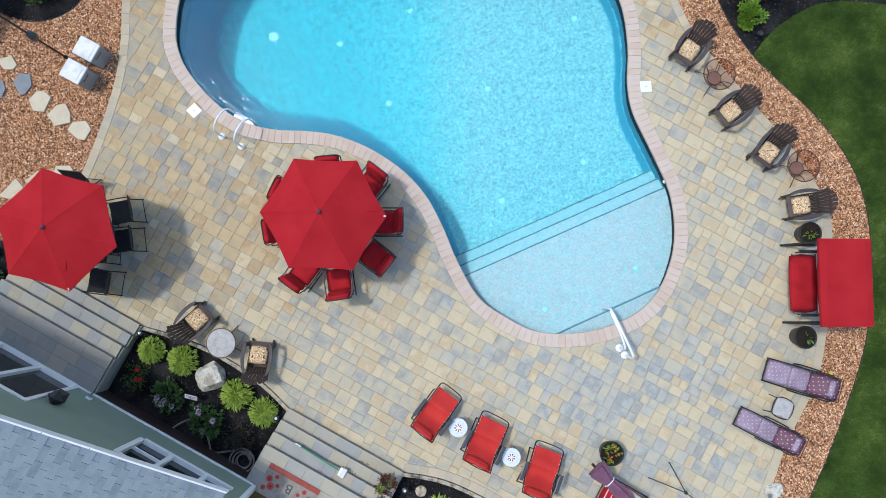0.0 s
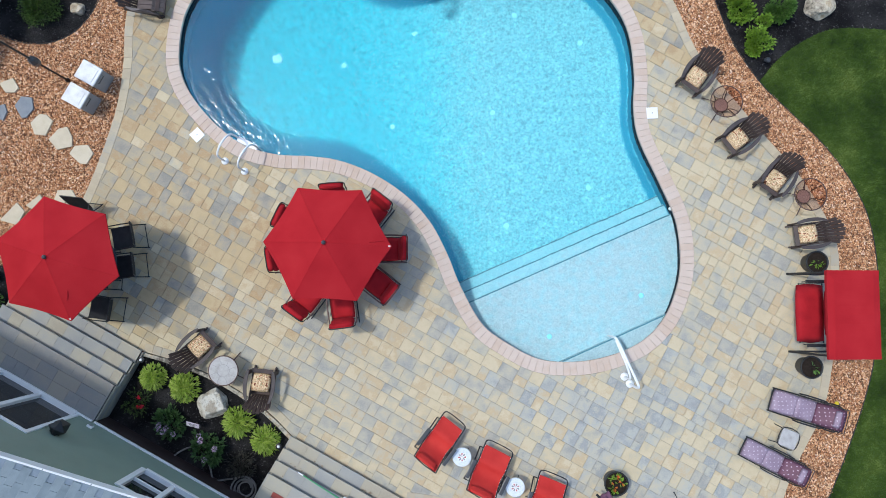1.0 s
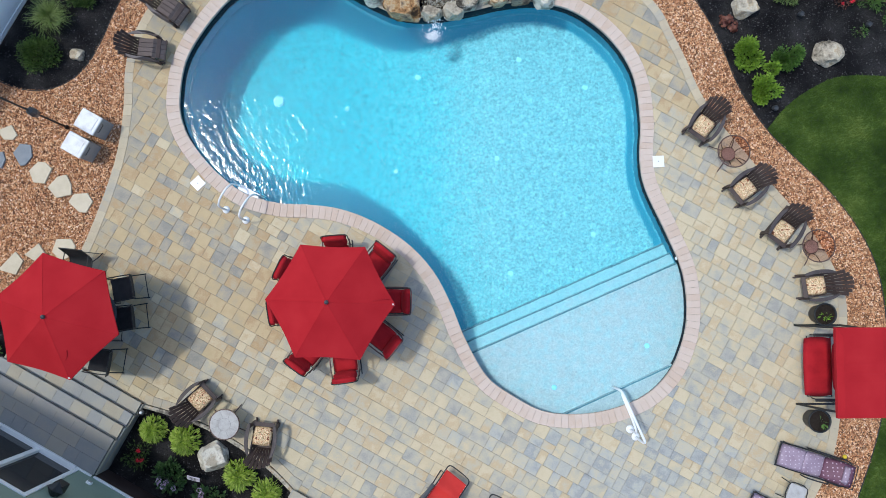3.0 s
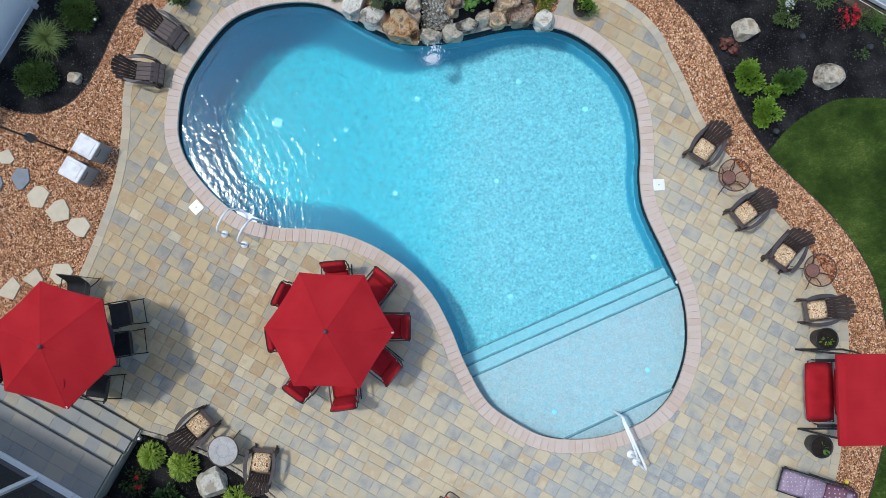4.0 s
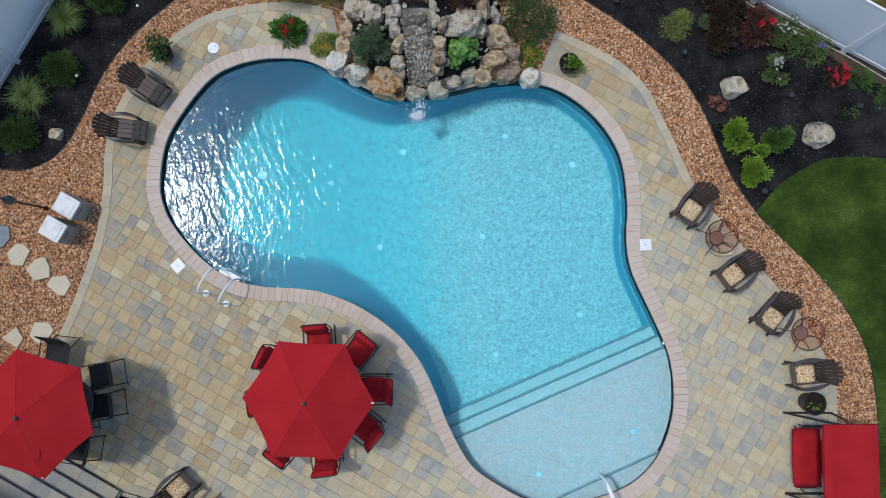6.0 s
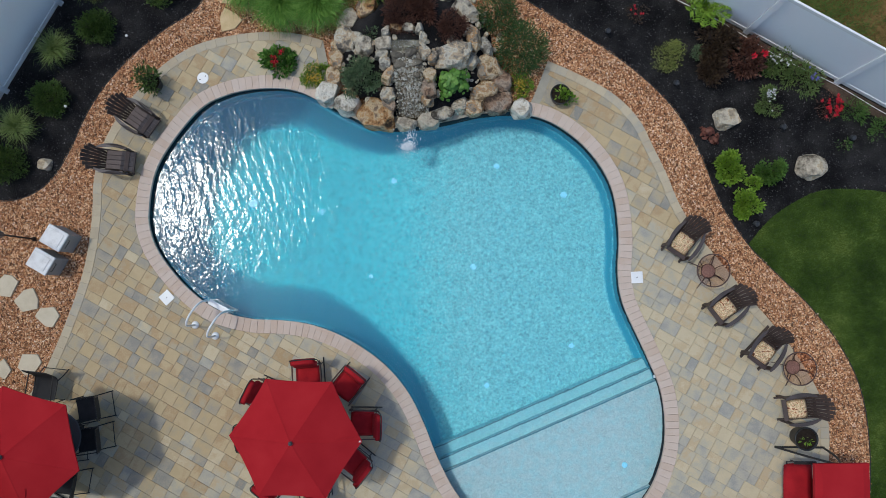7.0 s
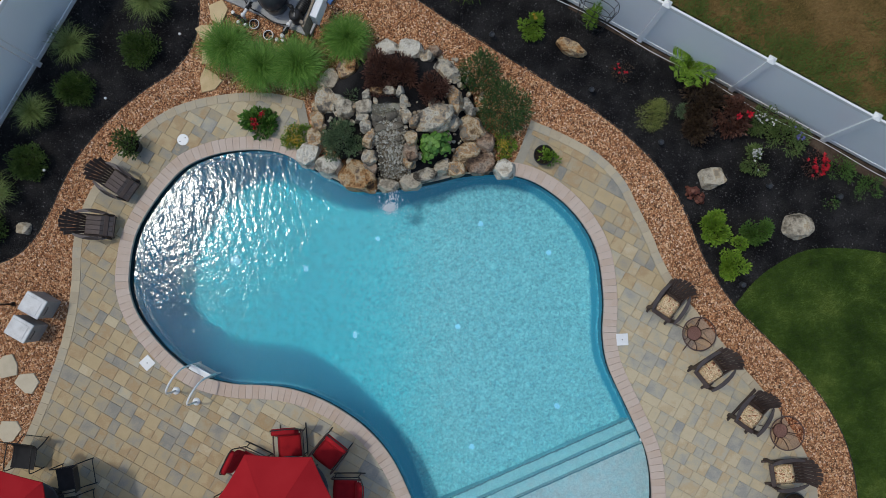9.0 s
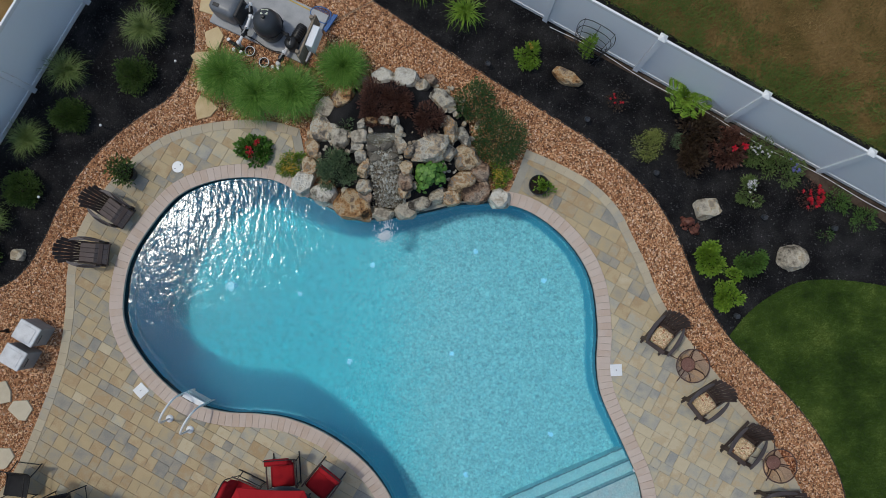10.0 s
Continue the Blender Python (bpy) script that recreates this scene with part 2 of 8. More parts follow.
def leaf_material(name, dark, mid, light):
    m = material(name, [dark, mid, light], 0.5, 9, 60, 0, vary="island", share=0.75, spec=0.3)
    return m


L_DARK = leaf_material("dark_leaf", (0.026, 0.052, 0.011), (0.060, 0.106, 0.021), (0.115, 0.175, 0.036))
L_SMOKE = leaf_material("smoky_brown_leaf", (0.022, 0.014, 0.010), (0.055, 0.034, 0.022), (0.10, 0.07, 0.036))
L_CREAM = leaf_material("olive_cream_leaf", (0.10, 0.13, 0.02), (0.20, 0.24, 0.045), (0.42, 0.42, 0.17))
L_MID = leaf_material("mid_leaf", (0.042, 0.095, 0.018), (0.078, 0.16, 0.03), (0.13, 0.23, 0.05))
L_DEEP = leaf_material("deep_green_leaf", (0.026, 0.060, 0.017), (0.056, 0.112, 0.032), (0.105, 0.18, 0.055))
L_BED = leaf_material("fresh_bed_leaf", (0.05, 0.095, 0.025), (0.115, 0.175, 0.048), (0.21, 0.27, 0.09))
L_LIME = leaf_material("lime_leaf", (0.085, 0.17, 0.016), (0.16, 0.28, 0.026), (0.25, 0.37, 0.05))
L_SEDUM = leaf_material("sedum_leaf", (0.042, 0.115, 0.016), (0.085, 0.195, 0.03), (0.155, 0.285, 0.054))
L_HOSTA = leaf_material("hosta_leaf", (0.13, 0.22, 0.02), (0.26, 0.37, 0.04), (0.42, 0.48, 0.12))
L_GRASS = leaf_material("ornamental_grass", (0.06, 0.15, 0.018), (0.125, 0.26, 0.036), (0.22, 0.36, 0.075))
L_PALE = leaf_material("pale_grass", (0.08, 0.13, 0.03), (0.15, 0.21, 0.05), (0.28, 0.32, 0.13))
L_GREYGREEN = leaf_material("grey_green_leaf", (0.05, 0.088, 0.042), (0.115, 0.175, 0.083), (0.225, 0.29, 0.155))
L_MAROON = leaf_material("maroon_leaf", (0.042, 0.017, 0.012), (0.108, 0.047, 0.033), (0.19, 0.092, 0.062))
L_DUSK = leaf_material("dusky_leaf", (0.016, 0.016, 0.012), (0.038, 0.036, 0.026), (0.075, 0.066, 0.05))
L_RED = leaf_material("red_flower", (0.35, 0.008, 0.02), (0.55, 0.015, 0.035), (0.70, 0.05, 0.08))
L_PINK = leaf_material("lilac_flower", (0.36, 0.24, 0.38), (0.50, 0.36, 0.52), (0.66, 0.52, 0.62))
L_WHITE = leaf_material("white_flower", (0.5, 0.5, 0.52), (0.68, 0.68, 0.7), (0.8, 0.8, 0.8))
L_ORANGE = leaf_material("orange_flower", (0.45, 0.07, 0.02), (0.60, 0.14, 0.035), (0.70, 0.30, 0.06))
L_YELLOW = leaf_material("yellow_flower", (0.5, 0.30, 0.03), (0.65, 0.45, 0.06), (0.75, 0.62, 0.2))
L_BLUE = leaf_material("violet_flower", (0.10, 0.10, 0.35), (0.18, 0.17, 0.5), (0.3, 0.28, 0.6))
L_CORAL = leaf_material("coral_leaf", (0.07, 0.02, 0.015), (0.13, 0.045, 0.03), (0.2, 0.08, 0.05))


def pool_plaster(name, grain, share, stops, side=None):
    """Blue plaster, paler on shelf and steps; the water's depth tint and ripple light are painted in."""
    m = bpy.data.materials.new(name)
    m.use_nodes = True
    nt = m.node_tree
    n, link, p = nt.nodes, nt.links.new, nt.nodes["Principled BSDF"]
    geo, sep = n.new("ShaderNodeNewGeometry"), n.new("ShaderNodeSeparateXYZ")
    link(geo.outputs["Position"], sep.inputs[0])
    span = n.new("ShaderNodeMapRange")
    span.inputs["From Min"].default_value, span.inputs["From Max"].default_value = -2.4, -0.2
    # noise softens the edges of the painted depth tint
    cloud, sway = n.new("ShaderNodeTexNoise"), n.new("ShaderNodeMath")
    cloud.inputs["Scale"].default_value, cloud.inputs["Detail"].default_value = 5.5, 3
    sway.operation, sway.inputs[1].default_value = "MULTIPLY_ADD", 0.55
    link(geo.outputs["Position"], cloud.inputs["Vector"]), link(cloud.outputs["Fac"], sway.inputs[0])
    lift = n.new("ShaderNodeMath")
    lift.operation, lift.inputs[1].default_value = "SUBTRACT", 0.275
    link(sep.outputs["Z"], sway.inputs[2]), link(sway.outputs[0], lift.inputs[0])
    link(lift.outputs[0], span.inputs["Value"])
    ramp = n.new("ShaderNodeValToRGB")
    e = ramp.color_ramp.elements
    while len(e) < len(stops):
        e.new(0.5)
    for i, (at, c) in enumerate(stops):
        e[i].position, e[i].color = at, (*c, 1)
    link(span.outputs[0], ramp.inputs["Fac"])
    # fine grain painted in for the sparkle of rippled light
    speck = n.new("ShaderNodeTexNoise")
    speck.inputs["Scale"].default_value, speck.inputs["Detail"].default_value = grain, 6
    speck.inputs["Roughness"].default_value = 0.75
    link(geo.outputs["Position"], speck.inputs["Vector"])
    tone = n.new("ShaderNodeMix")
    tone.data_type, tone.blend_type = "RGBA", "OVERLAY"
    tone.inputs["Factor"].default_value = share
    spread = n.new("ShaderNodeMapRange")
    spread.inputs["From Min"].default_value, spread.inputs["From Max"].default_value = 0.32, 0.68
    spread.inputs["To Min"].default_value, spread.inputs["To Max"].default_value = 0.15, 0.85
    link(speck.outputs["Fac"], spread.inputs["Value"])
    link(ramp.outputs[0], tone.inputs["A"]), link(spread.outputs[0], tone.inputs["B"])
    # broader mottle painted in for the light that ripples throw on the floor
    ripple_mottle, reach, ripple_tone = n.new("ShaderNodeTexNoise"), n.new("ShaderNodeMapRange"), n.new("ShaderNodeMix")
    ripple_mottle.inputs["Scale"].default_value, ripple_mottle.inputs["Detail"].default_value = 8.5, 2.5
    ripple_mottle.inputs["Distortion"].default_value = 1.2
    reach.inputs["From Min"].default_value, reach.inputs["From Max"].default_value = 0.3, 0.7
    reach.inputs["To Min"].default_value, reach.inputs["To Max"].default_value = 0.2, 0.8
    ripple_tone.data_type, ripple_tone.blend_type = "RGBA", "OVERLAY"
    ripple_tone.inputs["Factor"].default_value = share * 0.5
    link(geo.outputs["Position"], ripple_mottle.inputs["Vector"]), link(ripple_mottle.outputs["Fac"], reach.inputs["Value"])
    link(tone.outputs["Result"], ripple_tone.inputs["A"]), link(reach.outputs[0], ripple_tone.inputs["B"])
    link(ripple_tone.outputs["Result"], p.inputs["Base Color"])
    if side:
        # darker blue on the steep coved sides: their shade is painted into the colour
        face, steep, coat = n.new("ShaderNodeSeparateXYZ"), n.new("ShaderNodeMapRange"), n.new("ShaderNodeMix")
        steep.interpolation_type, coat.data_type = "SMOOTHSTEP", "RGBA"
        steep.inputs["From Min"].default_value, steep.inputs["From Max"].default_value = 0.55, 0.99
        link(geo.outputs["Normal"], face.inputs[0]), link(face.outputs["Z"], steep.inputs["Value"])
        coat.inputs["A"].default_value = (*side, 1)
        link(steep.outputs[0], coat.inputs["Factor"]), link(ripple_tone.outputs["Result"], coat.inputs["B"])
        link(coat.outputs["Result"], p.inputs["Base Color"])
    p.inputs["Roughness"].default_value = 0.8
    return m


def water_material():
    m = bpy.data.materials.new("pool_water")
    m.use_nodes = True
    nt = m.node_tree
    n, link, p = nt.nodes, nt.links.new, nt.nodes["Principled BSDF"]
    p.inputs["Base Color"].default_value = (0.86, 0.97, 1.0, 1)
    p.inputs["Transmission Weight"].default_value, p.inputs["IOR"].default_value = 1.0, 1.33
    p.inputs["Roughness"].default_value = 0.125
    geo = n.new("ShaderNodeNewGeometry")
    last = None
    for s, d, stretch in ((2.2, 0.008, (1.2, 0.8, 1)), (6.4, 0.0060, (1.4, 0.7, 1)), (13.0, 0.0033, (1.2, 0.85, 1)), (24.0, 0.0011, (1.1, 0.9, 1))):
        mapping, tex, b = n.new("ShaderNodeMapping"), n.new("ShaderNodeTexNoise"), n.new("ShaderNodeBump")
        mapping.inputs["Scale"].default_value = stretch
        link(geo.outputs["Position"], mapping.inputs["Vector"]), link(mapping.outputs[0], tex.inputs["Vector"])
        tex.inputs["Scale"].default_value, tex.inputs["Detail"].default_value = s, 0.4
        tex.inputs["Distortion"].default_value = 0.6
        b.inputs["Strength"].default_value, b.inputs["Distance"].default_value = 1.0, d
        link(tex.outputs["Fac"], b.inputs["Height"])
        if last:
            link(last.outputs[0], b.inputs["Normal"])
        last = b
    # rings that run out from the waterfall
    shift, rings, b = n.new("ShaderNodeMapping"), n.new("ShaderNodeTexWave"), n.new("ShaderNodeBump")
    shift.inputs["Location"].default_value = (0.27, -8.3, 0)
    rings.wave_type, rings.rings_direction = "RINGS", "Z"
    rings.inputs["Scale"].default_value, rings.inputs["Distortion"].default_value = 1.45, 6.0
    rings.inputs["Detail"].default_value, rings.inputs["Detail Scale"].default_value = 2.0, 1.4
    b.inputs["Strength"].default_value, b.inputs["Distance"].default_value = 1.0, 0.0018
    link(geo.outputs["Position"], shift.inputs["Vector"]), link(shift.outputs[0], rings.inputs["Vector"])
    link(rings.outputs["Fac"], b.inputs["Height"]), link(last.outputs[0], b.inputs["Normal"])
    link(b.outputs[0], p.inputs["Normal"])
    return m


# ramp stops paint in the water's depth tint; side is the steep flanks' painted shade
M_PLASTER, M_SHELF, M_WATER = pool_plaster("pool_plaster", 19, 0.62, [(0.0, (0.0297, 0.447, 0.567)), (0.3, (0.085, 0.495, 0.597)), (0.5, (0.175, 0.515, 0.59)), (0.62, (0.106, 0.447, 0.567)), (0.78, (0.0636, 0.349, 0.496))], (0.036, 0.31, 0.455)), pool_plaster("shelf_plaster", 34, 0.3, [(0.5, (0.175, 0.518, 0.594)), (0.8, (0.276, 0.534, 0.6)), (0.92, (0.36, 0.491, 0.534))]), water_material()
# darker copy of the floor blue: the upright wall's shade is in its colour
M_POOL_WALL_SHADED = material("pool_wall_shaded", [(0.022, 0.22, 0.335), (0.034, 0.27, 0.39), (0.05, 0.31, 0.43)], 0.8, 5, 40, 0.2)
M_HEAD = material("blue_white_plastic", [(0.26, 0.74, 0.94), (0.34, 0.80, 0.97)], 0.5, 8, 60, 0.05)
M_STEP_TILE = material("step_edge_tile", [(0.055, 0.18, 0.24), (0.08, 0.23, 0.295)], 0.4, 20, 60, 0.1)


# ---- building helpers ----
def mesh_of(name, bm):
    me = bpy.data.meshes.new(name)
    bm.to_mesh(me)
    bm.free()
    return me


def part(name, bm, mat, parent=None, label="", smooth=False):
    """Links a bmesh as one mesh object under a thing or a part."""
    me = mesh_of(name, bm)
    me.materials.append(mat)
    if smooth:
        me.polygons.foreach_set("use_smooth", [True] * len(me.polygons))
    ob = new(name, me)
    ob.parent = parent
    return tagged(ob, label)


def from_arrays(name, verts, faces, mat, parent=None, label="", smooth=False):
    me = bpy.data.meshes.new(name)
    me.from_pydata([tuple(v) for v in verts], [], faces)
    me.materials.append(mat)
    if smooth:
        me.polygons.foreach_set("use_smooth", [True] * len(me.polygons))
    ob = new(name, me)
    ob.parent = parent
    return tagged(ob, label)


def thing(name, m, label, category, group="", kind=""):
    ob = new(name)
    ob.empty_display_size = 0.1
    ob.matrix_world = m
    return tagged(ob, label, category, group, kind)


def at(x, y, z=0.0, turn=0.0):
    return pose(x, y, z, 0, 0, turn)


def new_box(size, m=None, bevel=0.01, segments=2):
    bm = bmesh.new()
    made = bmesh.ops.create_cube(bm, size=1.0)["verts"]
    bmesh.ops.scale(bm, vec=size, verts=made)
    if bevel:
        bmesh.ops.bevel(bm, geom=bm.edges[:], offset=min(bevel, min(size) * 0.45), segments=segments, affect="EDGES", profile=0.5)
    if m is not None:
        bmesh.ops.transform(bm, matrix=m, verts=bm.verts[:])
    return bm


def join(*parts):
    """Several bmeshes in one."""
    out = parts[0]
    for b in parts[1:]:
        me = bpy.data.meshes.new("tmp")
        b.to_mesh(me)
        b.free()
        out.from_mesh(me)
        bpy.data.meshes.remove(me)
    return out


def lathe(profile, steps=20, m=None):
    """A turned form from (radius, height) pairs."""
    bm = bmesh.new()
    rings = []
    for r, z in profile:
        if r < 1e-5:
            rings.append([bm.verts.new((0, 0, z))])
        else:
            rings.append([bm.verts.new((r * math.cos(2 * math.pi * i / steps), r * math.sin(2 * math.pi * i / steps), z)) for i in range(steps)])
    for a, b in zip(rings, rings[1:]):
        for i in range(steps):
            j = (i + 1) % steps
            if len(a) == 1 and len(b) > 1:
                bm.faces.new((a[0], b[j], b[i]))
            elif len(b) == 1 and len(a) > 1:
                bm.faces.new((a[i], a[j], b[0]))
            elif len(a) > 1:
                bm.faces.new((a[i], a[j], b[j], b[i]))
    if m is not None:
        bmesh.ops.transform(bm, matrix=m, verts=bm.verts[:])
    bmesh.ops.recalc_face_normals(bm, faces=bm.faces[:])
    return bm


def tube(points, radius, sides=8, closed=False):
    """A round bar along points."""
    bm = bmesh.new()
    pts = [Vector(p) for p in points]
    rings, side = [], None
    for i, p in enumerate(pts):
        if closed:
            way = pts[(i + 1) % len(pts)] - pts[i - 1]
        else:
            way = pts[min(i + 1, len(pts) - 1)] - pts[max(i - 1, 0)]
        way.normalize()
        if side is None:
            side = way.orthogonal().normalized()
        side = (side - way * side.dot(way)).normalized()
        up = way.cross(side)
        rings.append([bm.verts.new(p + radius * (side * math.cos(2 * math.pi * k / sides) + up * math.sin(2 * math.pi * k / sides))) for k in range(sides)])
    pairs = list(zip(rings, rings[1:]))
    if closed:
        pairs.append((rings[-1], rings[0]))
    for a, b in pairs:
        for k in range(sides):
            j = (k + 1) % sides
            bm.faces.new((a[k], a[j], b[j], b[k]))
    if not closed:
        bm.faces.new(rings[0][::-1])
        bm.faces.new(rings[-1])
    bmesh.ops.recalc_face_normals(bm, faces=bm.faces[:])
    return bm


def smooth_path(points, steps=8, closed=False):
    """A soft curve through control points, in two or three dimensions."""
    p = [np.array(q, float) for q in points]
    n = len(p)
    out = []
    for i in range(n if closed else n - 1):
        if closed:
            a, b, c, d = p[i - 1], p[i], p[(i + 1) % n], p[(i + 2) % n]
        else:
            a, b, c, d = p[max(i - 1, 0)], p[i], p[i + 1], p[min(i + 2, n - 1)]
        for k in range(steps):
            t = k / steps
            out.append(0.5 * (2 * b + (c - a) * t + (2 * a - 5 * b + 4 * c - d) * t * t + (3 * b - a - 3 * c + d) * t ** 3))
    if not closed:
        out.append(p[-1])
    return np.array(out)


def prism(poly, z0, z1, chamfer=0.006):
    """A flat piece over a convex outline, its upper edge chamfered."""
    bm = bmesh.new()
    c = np.mean(poly, axis=0)
    size = max(0.03, float(np.abs(np.array(poly) - c).max()))
    k = 1 - chamfer / size
    low = [bm.verts.new((x, y, z0)) for x, y in poly]
    mid = [bm.verts.new((x, y, z1 - chamfer)) for x, y in poly]
    top = [bm.verts.new((c[0] + (x - c[0]) * k, c[1] + (y - c[1]) * k, z1)) for x, y in poly]
    n = len(poly)
    for i in range(n):
        j = (i + 1) % n
        bm.faces.new((low[i], low[j], mid[j], mid[i]))
        bm.faces.new((mid[i], mid[j], top[j], top[i]))
    bm.faces.new(top)
    bmesh.ops.recalc_face_normals(bm, faces=bm.faces[:])
    return bm


def sheet(loops, z):
    """A level sheet inside the first outline, with the others as holes."""
    bm = bmesh.new()
    edges = []
    for loop in loops:
        v = [bm.verts.new((x, y, z)) for x, y in loop]
        edges += [bm.edges.new((v[i], v[(i + 1) % len(v)])) for i in range(len(v))]
    bmesh.ops.triangle_fill(bm, use_beauty=True, use_dissolve=False, edges=edges, normal=(0, 0, 1))
    for f in bm.faces:
        f.normal_update()
        if f.normal.z < 0:
            f.normal_flip()
    return bm


def inside(points, loop):
    """Which of the points lie inside an outline."""
    p, q = np.asarray(points, float), np.asarray(loop, float)
    r = np.roll(q, -1, axis=0)
    hit = np.zeros(len(p), bool)
    for (x0, y0), (x1, y1) in zip(q, r):
        if y0 == y1:
            continue
        cross = ((y0 > p[:, 1]) != (y1 > p[:, 1])) & (p[:, 0] < (x1 - x0) * (p[:, 1] - y0) / (y1 - y0) + x0)
        hit ^= cross
    return hit


def offset(loop, d):
    """An outline moved outwards by d (negative: inwards)."""
    q = np.asarray(loop, float)
    way = np.roll(q, -1, axis=0) - np.roll(q, 1, axis=0)
    way /= np.linalg.norm(way, axis=1)[:, None]
    area = np.sum(q[:, 0] * np.roll(q[:, 1], -1) - np.roll(q[:, 0], -1) * q[:, 1])
    normal = np.stack([way[:, 1], -way[:, 0]], axis=1) * (1 if area > 0 else -1)
    return q + normal * d


def spaced(path, step, closed=False):
    """Points at even steps along a path."""
    q = np.asarray(path, float)
    if closed:
        q = np.vstack([q, q[:1]])
    far = np.concatenate([[0], np.cumsum(np.linalg.norm(np.diff(q, axis=0), axis=1))])
    count = max(1, round(far[-1] / step))
    s = np.linspace(0, far[-1], count + 1)
    return np.stack([np.interp(s, far, q[:, k]) for k in range(q.shape[1])], axis=1)


def lot(u, v):
    """From the lot's own axes, along and across the house, to the world."""
    return (0.857 * u + 0.515 * v, -0.515 * u + 0.857 * v)


LOT_TURN = math.degrees(math.atan2(-0.515, 0.857))


def rock_mesh(size, seed, cuts=11, rough=0.12, detail=3):
    """A boulder: a ball with flat faces broken off and a worn skin."""
    rnd = random.Random(seed)
    bm = bmesh.new()
    bmesh.ops.create_icosphere(bm, subdivisions=detail, radius=1.0)
    planes = []
    for _ in range(cuts):
        n = Vector((rnd.gauss(0, 1), rnd.gauss(0, 1), rnd.gauss(0, 0.8))).normalized()
        planes.append((n, rnd.uniform(0.46, 0.76)))
    planes.append((Vector((rnd.uniform(-0.2, 0.2), rnd.uniform(-0.2, 0.2), 1)).normalized(), rnd.uniform(0.5, 0.7)))
    where = Vector((rnd.uniform(-50, 50), rnd.uniform(-50, 50), rnd.uniform(-50, 50)))
    for v in bm.verts:
        for n, d in planes:
            far = v.co.dot(n) - d
            if far > 0:
                v.co -= n * far
        v.co *= 1 + rough * noise.noise(v.co * 1.8 + where) + 0.4 * rough * noise.noise(v.co * 5 + where)
    bmesh.ops.scale(bm, vec=(size[0] / 2, size[1] / 2, size[2] / 2), verts=bm.verts[:])
    low = min(v.co.z for v in bm.verts)
    bmesh.ops.translate(bm, vec=(0, 0, -low - size[2] * 0.12), verts=bm.verts[:])
    return bm


def block_mesh(size, seed):
    """A quarried boulder: a soft-cornered block, its sides split and its skin pitted."""
    rnd = random.Random(seed)
    bm = bmesh.new()
    bmesh.ops.create_icosphere(bm, subdivisions=4, radius=1.0)
    planes = []
    for _ in range(9):
        a, tilt = rnd.uniform(0, 2 * math.pi), rnd.uniform(-0.15, 0.55)
        planes.append((Vector((math.cos(a), math.sin(a), tilt)).normalized(), rnd.uniform(0.80, 0.97)))
    planes.append((Vector((rnd.uniform(-0.3, 0.3), rnd.uniform(-0.3, 0.3), 1)).normalized(), rnd.uniform(0.66, 0.84)))
    where = Vector((rnd.uniform(-50, 50), rnd.uniform(-50, 50), rnd.uniform(-50, 50)))
    for v in bm.verts:
        c = v.co
        norm = (abs(c.x) ** 3.2 + abs(c.y) ** 3.2 + abs(c.z) ** 3.2) ** (1 / 3.2)
        v.co = c / norm
        for n, d in planes:
            far = v.co.dot(n) - d
            if far > 0:
                v.co -= n * far
        v.co *= 1 + 0.13 * noise.noise(v.co * 1.3 + where) + 0.06 * noise.noise(v.co * 3.6 + where) + 0.03 * noise.noise(v.co * 9 + where)
    bmesh.ops.scale(bm, vec=(size[0] / 2, size[1] / 2, size[2] / 2), verts=bm.verts[:])
    low = min(v.co.z for v in bm.verts)
    bmesh.ops.translate(bm, vec=(0, 0, -low - size[2] * 0.12), verts=bm.verts[:])
    return bm


def rock(x, y, z, size, turn, seed, mat, label, name="rock", group="", blocky=False):
    ob = part(name, block_mesh(size, seed) if blocky else rock_mesh(size, seed), mat, None, label, smooth=False)
    ob.matrix_world = at(x, y, z, turn)
    return tagged(ob, category="rock", group=group)


# ---- foliage ----
def leaves(rng, centres, ways, length, width, cup=0.15):
    """Folded leaves: each from its base along its way, two faces each."""
    n = len(centres)
    ways = ways / np.linalg.norm(ways, axis=1)[:, None]
    ref = rng.normal(size=(n, 3))
    side = np.cross(ways, ref)
    side /= np.linalg.norm(side, axis=1)[:, None]
    up = np.cross(side, ways)
    up *= np.where(up[:, 2:3] < 0, -1, 1)
    ln = length * rng.uniform(0.7, 1.25, (n, 1))
    wd = width * rng.uniform(0.75, 1.2, (n, 1))
    base = centres
    tip = centres + ways * ln
    mid = centres + ways * ln * 0.5 + up * ln * cup
    left, right = mid + side * wd * 0.5, mid - side * wd * 0.5
    v = np.stack([base, left, tip, right], axis=1).reshape(-1, 3)
    f = []
    for i in range(n):
        k = 4 * i
        f += [(k, k + 1, k + 2), (k, k + 2, k + 3)]
    return v, f


def round_leaves(rng, centres, ways, size):
    """Six-sided flat leaves that face their way."""
    n = len(centres)
    ways = ways / np.linalg.norm(ways, axis=1)[:, None]
    side = np.cross(ways, rng.normal(size=(n, 3)))
    side /= np.linalg.norm(side, axis=1)[:, None]
    up = np.cross(ways, side)
    r = size * rng.uniform(0.4, 0.6, (n, 1))
    v = np.stack([centres + r * (side * math.cos(k) + up * math.sin(k)) + ways * r * (0.25 if i % 2 else 0.05) for i, k in enumerate(np.arange(6) * math.pi / 3)], axis=1).reshape(-1, 3)
    return v, [tuple(range(6 * i, 6 * i + 6)) for i in range(n)]


